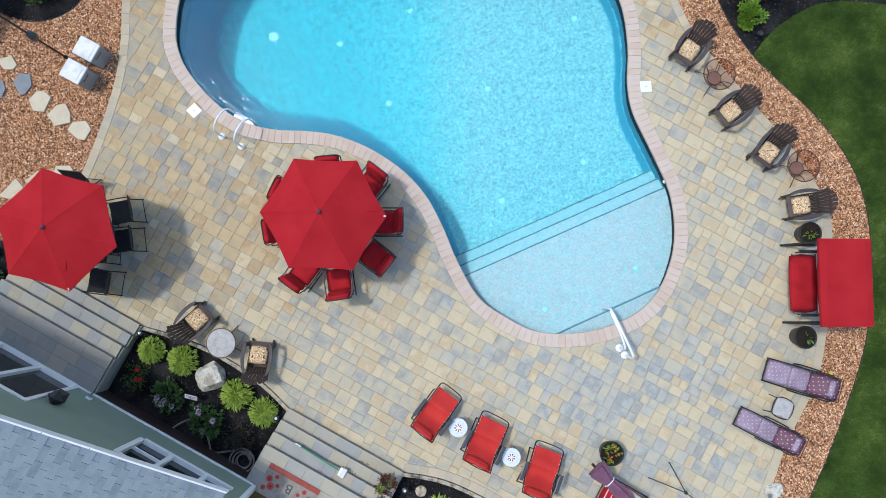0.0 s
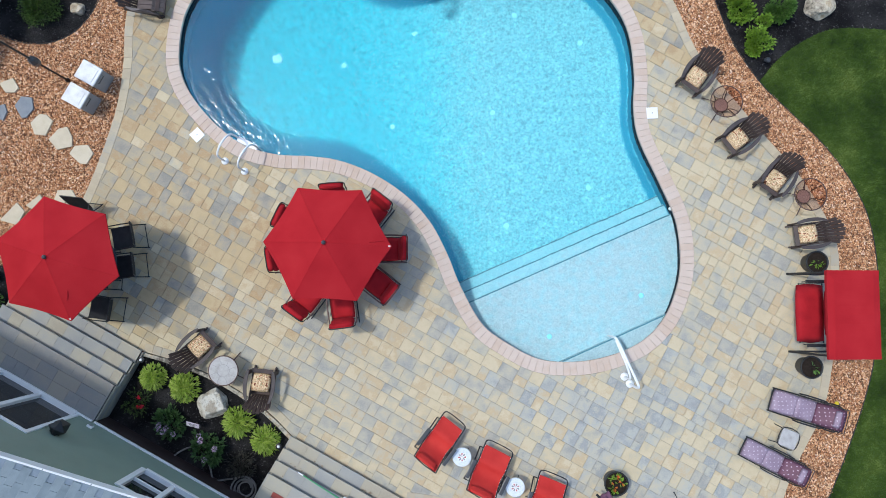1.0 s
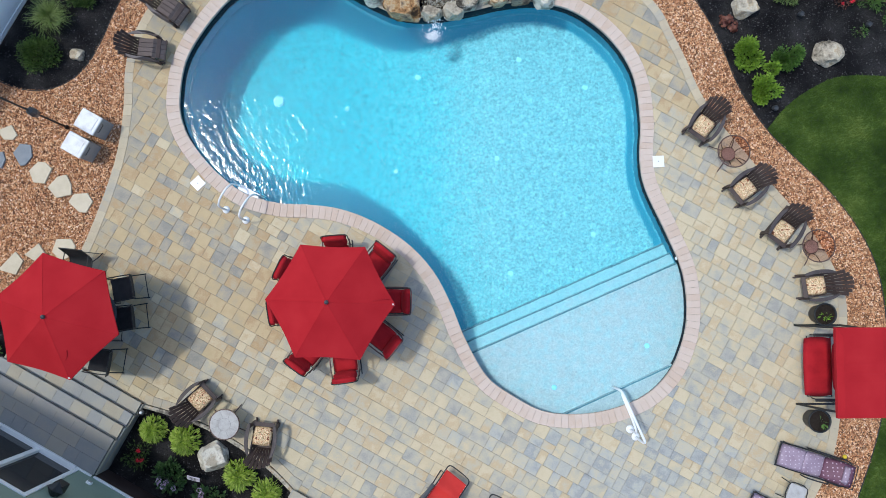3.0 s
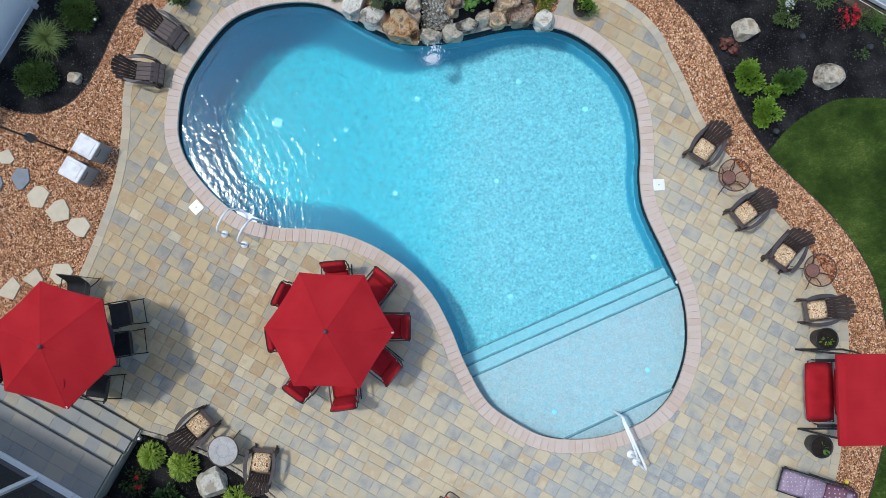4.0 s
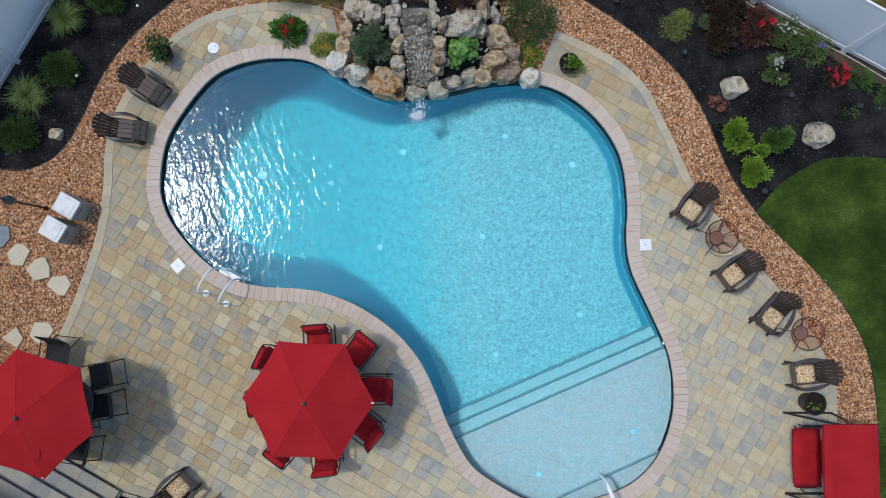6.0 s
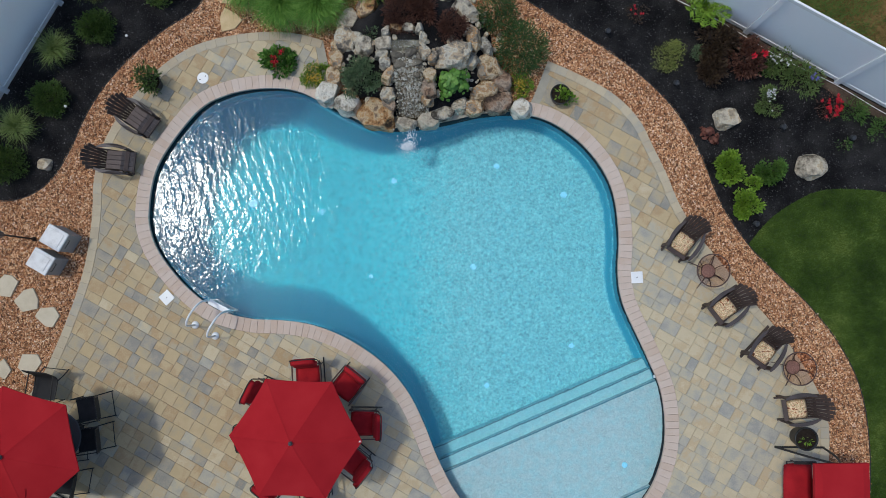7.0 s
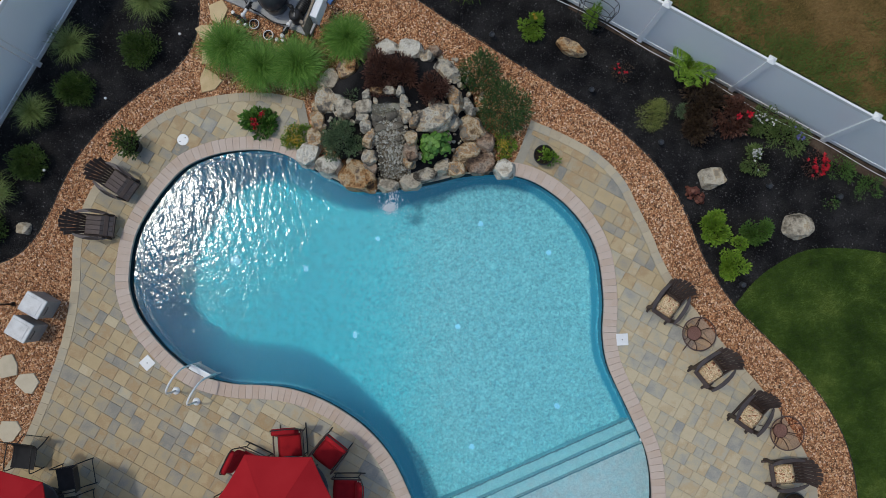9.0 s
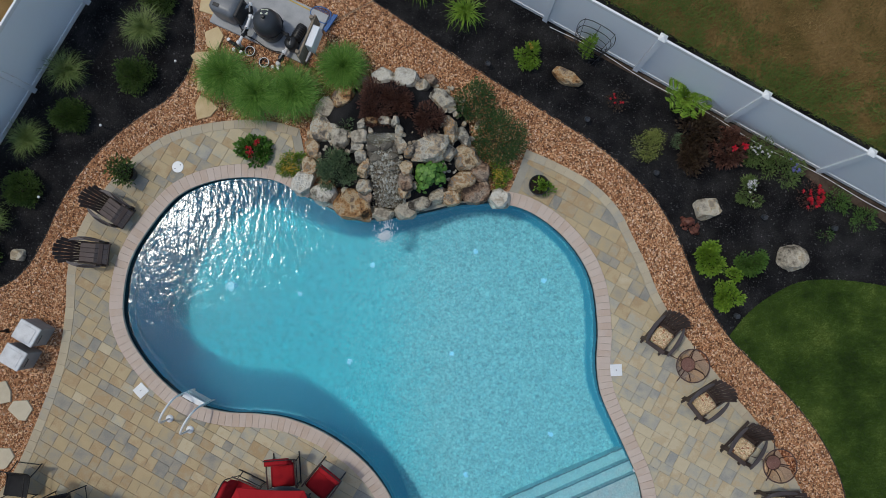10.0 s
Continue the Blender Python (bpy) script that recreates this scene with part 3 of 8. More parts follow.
def dome(rng, n, rx, ry, h, clumps=9, low=0.1):
    """Points and outward ways over a lumpy dome."""
    c = rng.normal(size=(clumps, 3))
    c[:, 2] = np.abs(c[:, 2])
    c /= np.linalg.norm(c, axis=1)[:, None]
    c *= rng.uniform(0.55, 0.8, (clumps, 1))
    pick = rng.integers(0, clumps, n)
    d = rng.normal(size=(n, 3))
    d /= np.linalg.norm(d, axis=1)[:, None]
    p = c[pick] + d * rng.uniform(0.15, 0.42, (n, 1))
    p[:, 2] = np.maximum(p[:, 2], low)
    way = p + 0.8 * d
    way[:, 2] += 0.25
    return p * np.array([rx, ry, h]), way


def stems(bm_points, radius=0.008):
    return join(*[tube(p, radius, 5) for p in bm_points])


def shrub(x, y, r, h, mat, label, seed, n=500, leaf=0.07, wide=0.5, flowers=None, bloom=0, bloom_size=0.04, z=0.0, name="shrub", category="shrub", group="", clumps=11, rx=None, rounded=False):
    """A leafy bush: stems, a clumped crown and, if any, its blossoms."""
    rng = np.random.default_rng(seed)
    ob = thing(name, at(x, y, z, rng.uniform(0, 360)), label, category, group)
    rx = rx or r
    p, w = dome(rng, n, rx, r, h, clumps)
    if rounded:
        w[:, 2] += 0.5
    v, f = round_leaves(rng, p, w, leaf) if rounded else leaves(rng, p, w, leaf, leaf * wide)
    from_arrays("foliage", v, f, mat, ob)
    tips = p[rng.integers(0, n, 7)]
    part("branching", stems([[(0, 0, -0.05), tuple(t * np.array([0.4, 0.4, 0.5])), tuple(t)] for t in tips]), M_BROWN, ob)
    if flowers and bloom:
        top = p[np.argsort(-(p[:, 2] + rng.uniform(0, (1.1 if name == "geranium" else 0.5) * h, n)))[:bloom]]
        pts, ways = [], []
        for q in top:
            for k in range(11):
                a = 2 * math.pi * k / 7
                pts.append(q + np.array([0, 0, leaf * 0.4]))
                ways.append((math.cos(a), math.sin(a), 0.35 if k < 7 else 1.5))
        if name == "hydrangea":
            ball = rng.normal(size=(len(top) * 46, 3))
            ball /= np.linalg.norm(ball, axis=1)[:, None]
            pts, ways = np.repeat(top, 46, axis=0) + ball * bloom_size * 0.8 + np.array([0, 0, leaf * 0.6]), ball + rng.normal(0, 0.7, ball.shape)
            bloom_size *= 0.5
        v, f = leaves(rng, np.array(pts), np.array(ways), bloom_size, bloom_size * 0.7)
        from_arrays("blossoms", v, f, flowers, ob)
    return ob


def grass_clump(x, y, r, h, mat, label, seed, n=420, wide=0.014, group="", plume=None, z=0.0, name="ornamental_grass"):
    """A fountain of arching blades, three pieces each."""
    rng = np.random.default_rng(seed)
    ob = thing(name, at(x, y, z, rng.uniform(0, 360)), label, "grass", group)
    a = rng.uniform(0, 2 * math.pi, n)
    reach = r * np.sqrt(rng.uniform(0.0, 1.0, n)) * rng.uniform(0.85, 1.15, n)
    tall = h * rng.uniform(0.75, 1.1, n)
    way = np.stack([np.cos(a), np.sin(a), np.zeros(n)], 1)
    side = np.stack([-np.sin(a), np.cos(a), np.zeros(n)], 1)
    root = way * (0.18 * r) * rng.uniform(-1, 1, (n, 1))
    w = wide * rng.uniform(0.7, 1.3, (n, 1))
    rows = []
    for s, zt, k in ((0.0, 0.0, 1.0), (0.35, 0.72, 0.9), (0.75, 0.95, 0.65), (1.0, 0.72, 0.08)):
        c = root + way * (reach * s)[:, None]
        c[:, 2] = tall * zt * (1 - 0.25 * s * (reach / r))
        bend = side * (rng.normal(0, 0.065, (n, 1)) * s)
        rows += [c + bend + side * w * k * 0.5, c + bend - side * w * k * 0.5]
    v = np.stack(rows, 1).reshape(-1, 3)
    f = []
    for i in range(n):
        for s in (0, 2, 4):
            b = 8 * i + s
            f.append((b, b + 1, b + 3, b + 2))
    from_arrays("blades", v, f, mat, ob)
    part("crown", lathe([(0, 0.08), (r * 0.16, 0.05), (r * 0.2, -0.03)], 10), mat, ob)
    return ob


# ---- outlines of the place ----
POOL = smooth_path([(-6.33, 6.61), (-6.1, 7.7), (-5.24, 8.88), (-4.5, 9.31), (-3.6, 9.45), (-2.74, 9.34), (-1.9, 8.85), (-1.08, 8.46), (-0.28, 8.38), (0.67, 8.5),
                    (1.48, 8.66), (2.4, 8.68), (3.2, 8.43), (4.0, 7.75), (4.5, 6.85), (4.62, 5.74), (4.56, 4.9), (4.65, 4.15), (5.08, 3.1), (5.42, 2.2), (5.5, 1.4),
                    (5.41, 0.69), (5.08, -0.08), (4.53, -0.64), (3.8, -0.96), (2.95, -1.1), (2.04, -1.01), (1.28, -0.6), (0.71, -0.13), (0.25, 0.75), (-0.05, 1.55),
                    (-0.42, 2.3), (-0.97, 2.95), (-1.74, 3.5), (-2.53, 3.84), (-3.25, 3.97), (-3.98, 4.03), (-4.77, 4.27), (-5.42, 4.77), (-5.95, 5.4), (-6.24, 5.95)], 6, True)
STAIR_V = [-4.16, -4.43, -4.71, -5.0]
RISE = 0.15
STAIRS = [(-9.15, -5.93), (-1.9, 1.12)]
EDGE_WEST = smooth_path([lot(-9.15, -4.16), (-9.35, 2.05), (-8.72, 2.96), (-8.16, 4.27), (-7.8, 5.4), (-7.64, 6.5), (-7.6, 7.4), (-7.35, 8.3), (-6.9, 9.05), (-6.4, 9.65), (-5.9, 10.12),
                         (-5.23, 10.51), (-4.44, 10.71), (-3.65, 10.79), (-2.85, 10.74), (-2.2, 10.55)], 6)
EDGE_EAST = smooth_path([(3.1, 9.92), (3.85, 9.56), (4.63, 9.08), (5.19, 8.47), (5.5, 7.8), (5.79, 7.14), (6.03, 6.48), (6.42, 5.75), (6.95, 5.05), (7.55, 4.25), (8.06, 3.62),
                         (8.54, 2.95), (9.0, 2.1), (9.22, 1.4), (9.19, 0.5), (9.05, -0.6), (8.79, -1.9), (8.53, -2.61), (8.15, -3.25), (7.78, -3.89), (7.46, -4.66), (7.0, -5.6), (6.6, -6.6)], 5)
EDGE_BED_EAST = smooth_path([(2.6, -6.4), (1.6, -5.4), (0.73, -4.82), (-0.05, -4.42), (-0.6, -4.25), lot(1.12, -4.16)], 5)
EDGE_BED = smooth_path([lot(-1.9, -4.16), (-4.3, -2.03), (-4.99, -1.5), (-5.75, -1.05), (-6.57, -0.72), lot(-5.93, -4.16)], 5)
PATIO = np.vstack([EDGE_WEST, [(-2.0, 9.5), (-1.7, 8.75), (2.55, 8.75), (2.75, 9.1)], EDGE_EAST, EDGE_BED_EAST, EDGE_BED])
GRAVEL_EAST = smooth_path([(6.9, -7.6), (7.7, -6.2), (8.36, -4.95), (8.82, -4.06), (9.29, -3.03), (9.7, -2.0), (9.93, -1.2), (10.12, 0.0), (10.14, 1.06), (10.06, 1.88), (9.84, 2.6), (9.45, 3.33),
                           (8.92, 4.04), (8.25, 4.75), (7.62, 5.45), (7.02, 6.46), (6.6, 7.64), (6.12, 8.58), (5.43, 9.39), (4.53, 10.15), (3.5, 10.84), (2.46, 11.54), (1.42, 12.25),
                           (0.37, 13.02), (-0.42, 13.59), (-1.2, 14.2), (-2.2, 15.0), (-3.2, 15.8)], 5)
GRAVEL_WEST = smooth_path([(-4.6, 15.6), (-4.72, 14.6), (-4.69, 13.7), (-4.63, 12.88), (-4.76, 12.07), (-5.23, 11.4), (-6.03, 10.87), (-6.82, 10.22), (-7.47, 9.46), (-7.86, 8.8), (-8.2, 8.05),
                           (-8.6, 7.42), (-9.13, 7.04), (-9.8, 6.93), (-10.5, 7.13), (-11.3, 7.7), (-12.0, 8.6)], 5)
GRAVEL = np.vstack([GRAVEL_EAST, GRAVEL_WEST, [(-12.6, 8.0), (-12.6, 2.2), (-10.9, 1.75), (-10.3, 1.55), (-9.9, 1.25)], [(-8.9, 0.9), (-6.5, 0.1), (-3.0, -1.6), (0.0, -3.4), (6.0, -6.5)]])
LAWN_EDGE = smooth_path([(7.62, 5.45), (8.16, 6.03), (8.83, 6.46), (9.5, 6.69), (10.4, 6.67), (11.3, 6.52), (12.6, 6.2), (14.2, 5.9)], 5)
lawn_side = GRAVEL_EAST[: int(np.argmin(np.linalg.norm(GRAVEL_EAST - np.array([7.62, 5.45]), axis=1)))]
LAWN = np.vstack([lawn_side, LAWN_EDGE, [(17.5, 5.0), (12, -12), (6, -12), (5.5, -8.5)]])
POOL_OUT = offset(POOL, 0.30)
POOL_WALL = offset(POOL, 0.03)

# ---- ground ----
reach = [(-400, -400), (400, -400), (400, 400), (-400, 400)]
tagged(part("ground", sheet([reach, POOL_WALL], -0.13), M_ROUGH), "dry patchy grass field around the garden", "ground", kind="structure")
yard = [lot(-13.33, -6.0), lot(-13.33, 13.12), lot(15.0, 13.12), (13, -13), (-2, -13), lot(1.4, -8.0), lot(1.4, -5.0), lot(-1.9, -4.0), lot(-1.9, -5.95), lot(-5.93, -5.95), lot(-5.93, -4.2), lot(-9.15, -4.1), lot(-9.15, -6.0)]
tagged(part("mulch_bed", sheet([yard, POOL_WALL], -0.075), M_MULCH), "black shredded mulch over the planting beds", "mulch", kind="structure")
tagged(part("lawn", sheet([LAWN], -0.055), M_LAWN), "dark green mown lawn beside the gravel", "lawn", kind="structure")
tagged(part("gravel_bed", sheet([GRAVEL, POOL_WALL], -0.045), M_GRAVEL), "brown and tan river gravel strip", "gravel", kind="structure")
patio = tagged(part("patio", sheet([PATIO, POOL_WALL], -0.013), M_SAND), "buff and grey concrete paver patio", "patio", kind="structure")

# ---- pool shell ----
WATER_Z = -0.13
pool = thing("pool", at(0, 0), "freeform pool with blue plaster, coping and tanning shelf", "pool", kind="structure")
STEP_A, STEP_B = np.array((0.43, 0.39)), np.array((5.41, 2.37))
ENTRY, ENTRY_WAY = np.array((2.6, -1.08)), np.array((0.38, -0.925))
step_way = (STEP_B - STEP_A) / np.linalg.norm(STEP_B - STEP_A)
step_off = np.array((-step_way[1], step_way[0]))


POOL_FINE = spaced(np.vstack([POOL, POOL[:1]]), 0.05)


def pool_depth(x, y):
    """Depth of the basin: shallow middle, deep west end, coved sides."""
    fall = np.clip((1.8 - x) / 5.0, 0, 1)
    basin = 1.15 + 1.05 * fall * fall * (3 - 2 * fall)
    edge = np.min([np.hypot(q[0] - x, q[1] - y) for q in POOL_FINE], axis=0)
    out = ~inside(np.stack([x.ravel(), y.ravel()], 1), POOL).reshape(x.shape)
    edge = np.where(out, 0.0, edge)
    slope = np.clip((6.4 - y) / 1.3, 0, 1) * np.clip((0.1 - x) / 2.6, 0, 1)
    cove = np.clip(edge / (0.16 + 0.52 * fall + 0.20 * slope), 0, 1)
    basin = basin - (basin - 0.85) * (1 - cove) ** (2.2 - 0.8 * slope)
    return basin


def floor_depth(x, y):
    """Depth of the floor or step at one place."""
    s = (x - STEP_A[0]) * step_off[0] + (y - STEP_A[1]) * step_off[1]
    if (x - ENTRY[0]) * ENTRY_WAY[0] + (y - ENTRY[1]) * ENTRY_WAY[1] > 0:
        return 0.14
    if s < 0.53:
        return 0.30 if s < 0 else 0.52 if s < 0.27 else 0.78
    return float(pool_depth(np.array([x]), np.array([y]))[0])



gx, gy = np.meshgrid(np.arange(-6.5, 5.75, 0.045), np.arange(-1.3, 9.75, 0.045))
keep = inside(np.stack([gx.ravel(), gy.ravel()], 1), offset(POOL, 0.12)).reshape(gx.shape)
gz = WATER_Z - pool_depth(gx, gy)
index = np.full(gx.shape, -1)
index[keep] = np.arange(keep.sum())
quad = keep[:-1, :-1] & keep[1:, :-1] & keep[:-1, 1:] & keep[1:, 1:]
faces = [(int(index[i, j]), int(index[i, j + 1]), int(index[i + 1, j + 1]), int(index[i + 1, j])) for i, j in np.argwhere(quad)]
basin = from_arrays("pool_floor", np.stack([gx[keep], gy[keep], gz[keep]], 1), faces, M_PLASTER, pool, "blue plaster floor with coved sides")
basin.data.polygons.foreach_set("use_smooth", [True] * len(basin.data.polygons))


def ring_wall(loop, z0, z1):
    bm = bmesh.new()
    n = len(loop)
    low = [bm.verts.new((x, y, z0)) for x, y in loop]
    top = [bm.verts.new((x, y, z1)) for x, y in loop]
    for i in range(n):
        j = (i + 1) % n
        bm.faces.new((low[i], top[i], top[j], low[j]))
    return bm


def half(loop, at_point, normal):
    """The part of an outline on the normal's side of a line."""
    out = []
    n = len(loop)
    for i in range(n):
        a, b = loop[i], loop[(i + 1) % n]
        da, db = (a - at_point) @ normal, (b - at_point) @ normal
        if da >= 0:
            out.append(a)
        if (da >= 0) != (db >= 0):
            out.append(a + (b - a) * (da / (da - db)))
    return np.array(out)


def step_block(loop, z):
    bm = sheet([loop], z)
    low = ring_wall(loop, -1.6, z)
    return join(bm, low)


rim = offset(POOL, 0.08)
for name, point, way, depth, label in (("lower_step", STEP_A + step_off * 0.53, -step_off, 0.78, "lower underwater step"), ("upper_step", STEP_A + step_off * 0.27, -step_off, 0.52, "upper underwater step"),
                                       ("tanning_shelf", STEP_A, -step_off, 0.30, "pale tanning shelf"), ("entry_step", ENTRY, ENTRY_WAY, 0.14, "narrow entry step")):
    loop = half(rim, point, way)
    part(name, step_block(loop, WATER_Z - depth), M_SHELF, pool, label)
    # tiled nosing along the step's straight edge
    along_way = np.array((-way[1], way[0]))
    on = [q for q in loop if abs((q - point) @ way) < 1e-6]
    if len(on) >= 2:
        t = sorted((q - point) @ along_way for q in on)
        a, b = point + along_way * t[0], point + along_way * t[-1]
        mid = (a + b) / 2 + way * 0.02
        part("nosing", new_box((float(np.linalg.norm(b - a)), 0.032, 0.03), pose(mid[0], mid[1], WATER_Z - depth, 0, 0, math.degrees(math.atan2(along_way[1], along_way[0]))), 0.004), M_STEP_TILE, pool, "blue tile nosing")

part("pool_wall", ring_wall(POOL_WALL, -2.4, -0.2), M_POOL_WALL_SHADED, pool, smooth=True)
part("waterline_tile_band", ring_wall(offset(POOL, 0.026), -0.50, -0.015), M_TILE, pool, "dark navy waterline tile", smooth=True)
water = part("water", sheet([offset(POOL, 0.02)], WATER_Z), M_WATER, pool, "clear rippled turquoise water")
water.visible_shadow = False


# ---- house ----
WALL_V, EAVE_U, EAVE_Z, PITCH, RIDGE_U = -5.9, -1.94, 2.62, 0.56, -8.6
RAKE_V = -5.55


def roof_z(u):
    return EAVE_Z + PITCH * (EAVE_U - u) if u > RIDGE_U else EAVE_Z + PITCH * (EAVE_U - RIDGE_U) - PITCH * (RIDGE_U - u)


def upright(loops, v0, v1):
    """A wall in the house's plane from outlines in (u, z), holes and all."""
    bm = sheet(loops, 0.0)
    got = bmesh.ops.extrude_face_region(bm, geom=bm.faces[:])
    bmesh.ops.translate(bm, vec=(0, 0, 1), verts=[g for g in got["geom"] if isinstance(g, bmesh.types.BMVert)])
    for v in bm.verts:
        u, z, k = v.co
        x, y = lot(u, v0 + (v1 - v0) * k)
        v.co = (x, y, z)
    bmesh.ops.recalc_face_normals(bm, faces=bm.faces[:])
    return bm


def lot_box(u0, u1, v0, v1, z0, z1, bevel=0.008):
    x, y = lot((u0 + u1) / 2, (v0 + v1) / 2)
    return new_box((abs(u1 - u0), abs(v1 - v0), z1 - z0), pose(x, y, (z0 + z1) / 2, 0, 0, LOT_TURN), bevel)


house = thing("house", at(0, 0), "sage green house with white trim and grey shingle roof", "house", kind="structure")
DOOR, WINDOW = (-8.3, -6.24, 0.66, 2.74), (-4.2, -2.02, 1.49, 2.34)
gable = [(-15.2, -0.12), (-1.75, -0.12), (-1.75, roof_z(-1.75) - 0.1), (RIDGE_U, roof_z(RIDGE_U) - 0.1), (-15.2, roof_z(-15.2) - 0.1)]
hole = lambda q: [(q[0], q[2]), (q[1], q[2]), (q[1], q[3]), (q[0], q[3])]
window_hole = [(-4.2, 1.49), (-2.02, 1.49), (-2.02, roof_z(-2.02) - 0.17), (-2.9, min(2.72, roof_z(-2.9) - 0.17)), (-4.2, 2.72)]
part("wall", upright([gable, hole(DOOR), window_hole], WALL_V - 0.22, WALL_V), M_SIDING, house, "sage green smooth siding")
part("side_wall", lot_box(-1.97, -1.75, -16, WALL_V - 0.22, -0.12, 2.5, 0), M_SIDING, house)
part("back_wall", lot_box(-15.2, -1.75, -16.2, -16, -0.12, 2.4, 0), M_SIDING, house)
part("floor_slab", lot_box(-15.1, -1.97, -16, WALL_V - 0.22, 0.45, 0.6, 0), M_WOOD, house)


def slope(u0, u1, v0, v1, thick):
    bm = bmesh.new()
    rows = []
    for dz in (0, -thick):
        rows.append([bm.verts.new((*lot(u, v), roof_z(u) + dz)) for u, v in ((u0, v0), (u1, v0), (u1, v1), (u0, v1))])
    a, b = rows
    bm.faces.new(a)
    bm.faces.new(b[::-1])
    for i in range(4):
        j = (i + 1) % 4
        bm.faces.new((a[i], b[i], b[j], a[j]))
    bmesh.ops.recalc_face_normals(bm, faces=bm.faces[:])
    return bm


roof = part("roof", slope(RIDGE_U, EAVE_U + 0.02, -16.5, RAKE_V - 0.03, 0.1), M_ROOF, house, "weathered blue-grey asphalt shingles")
part("roof", slope(-15.6, RIDGE_U, -16.5, RAKE_V - 0.03, 0.1), M_ROOF, house)
fascia = bmesh.new()
corners = [(EAVE_U + 0.03, 0.02), (RIDGE_U, 0.02), (RIDGE_U, -0.17), (EAVE_U + 0.03, -0.17)]
front = [fascia.verts.new((*lot(u, RAKE_V), roof_z(u) + d)) for u, d in corners]
rear = [fascia.verts.new((*lot(u, RAKE_V - 0.035), roof_z(u) + d)) for u, d in corners]
fascia.faces.new(front), fascia.faces.new(rear[::-1])
for i in range(4):
    fascia.faces.new((front[i], rear[i], rear[(i + 1) % 4], front[(i + 1) % 4]))
bmesh.ops.recalc_face_normals(fascia, faces=fascia.faces[:])
part("fascia", fascia, M_WHITE, house, "white rake board")
part("base_trim", lot_box(-15.2, -5.95, WALL_V, WALL_V + 0.035, 0.6, 0.66), M_WHITE, house, "white base trim")
part("base_trim", lot_box(-5.9, -1.75, WALL_V, WALL_V + 0.035, 0.56, 0.64), M_WHITE, house, "white base trim")
part("foundation", lot_box(-5.9, -1.9, WALL_V, WALL_V + 0.02, -0.12, 0.555), M_BROWN, house, "dark brown foundation band")
part("corner_board", lot_box(-1.75, -1.66, WALL_V - 0.2, WALL_V + 0.02, -0.1, 2.4), M_WHITE, house)

# sliding door
u0, u1, z0, z1 = DOOR
door = part("door", join(lot_box(u0, u0 + 0.09, WALL_V - 0.12, WALL_V + 0.03, z0, z1), lot_box(u1 - 0.09, u1, WALL_V - 0.12, WALL_V + 0.03, z0, z1),
                         lot_box(u0 + 0.09, u1 - 0.09, WALL_V - 0.12, WALL_V + 0.03, z1 - 0.09, z1), lot_box(u0 + 0.09, u1 - 0.09, WALL_V - 0.12, WALL_V + 0.06, z0 - 0.02, z0 + 0.05),
                         lot_box(-7.3, -7.2, WALL_V - 0.1, WALL_V + 0.01, z0 + 0.05, z1 - 0.09)), M_WHITE, house, "white sliding glass door frame")
part("pane", lot_box(u0 + 0.09, -7.3, WALL_V - 0.07, WALL_V - 0.05, z0 + 0.05, z1 - 0.09, 0), M_PANE, door)
part("pane", lot_box(-7.2, u1 - 0.09, WALL_V - 0.09, WALL_V - 0.07, z0 + 0.05, z1 - 0.09, 0), M_PANE, door)
# window under the rake
bars = [lot_box(-4.26, -4.15, WALL_V - 0.1, WALL_V + 0.03, 1.45, 2.74), lot_box(-4.15, -1.98, WALL_V - 0.1, WALL_V + 0.045, 1.40, 1.50)]
for u in (-3.46, -2.62):
    bars.append(lot_box(u - 0.05, u + 0.05, WALL_V - 0.1, WALL_V + 0.02, 1.5, min(2.72, roof_z(u) - 0.17)))
bars.append(lot_box(-4.15, -3.51, WALL_V - 0.1, WALL_V + 0.02, 2.64, 2.72))
bars.append(lot_box(-4.15, -3.51, WALL_V - 0.08, WALL_V + 0.005, 1.98, 2.03))
window = part("window", join(*bars), M_WHITE, house, "white window frame with mullions")
part("pane", upright([[(-4.15, 1.5), (-2.05, 1.5), (-2.05, roof_z(-2.02) - 0.18), (-2.9, roof_z(-2.9) - 0.2), (-3.5, 2.66), (-4.15, 2.66)]], WALL_V - 0.08, WALL_V - 0.06), M_PANE, window)
lx, ly = lot(-5.98, WALL_V + 0.14)
lantern = thing("wall_lantern", at(lx, ly, 1.95, LOT_TURN), "black metal box lantern on the siding", "lamp")
part("housing", new_box((0.22, 0.22, 0.3), pose(0, 0, 0.1), 0.012), M_BLACK, lantern)
part("cap", lathe([(0, 0.34), (0.07, 0.32), (0.185, 0.25), (0.18, 0.235)], 4), M_BLACK, lantern)
part("arm", new_box((0.06, 0.12, 0.05), pose(0, -0.13, 0.15), 0.008), M_BLACK, lantern)
ox, oy = lot(-5.82, WALL_V + 0.02)
outlet = thing("wall_outlet", at(ox, oy, 0.95, LOT_TURN), "small pale outlet cover on the siding", "outlet")
part("cover", new_box((0.13, 0.05, 0.10), None, 0.01), M_WHITE, outlet)
part("flap", new_box((0.08, 0.02, 0.06), pose(0, 0.03, 0), 0.006), M_GREY_RESIN, outlet)

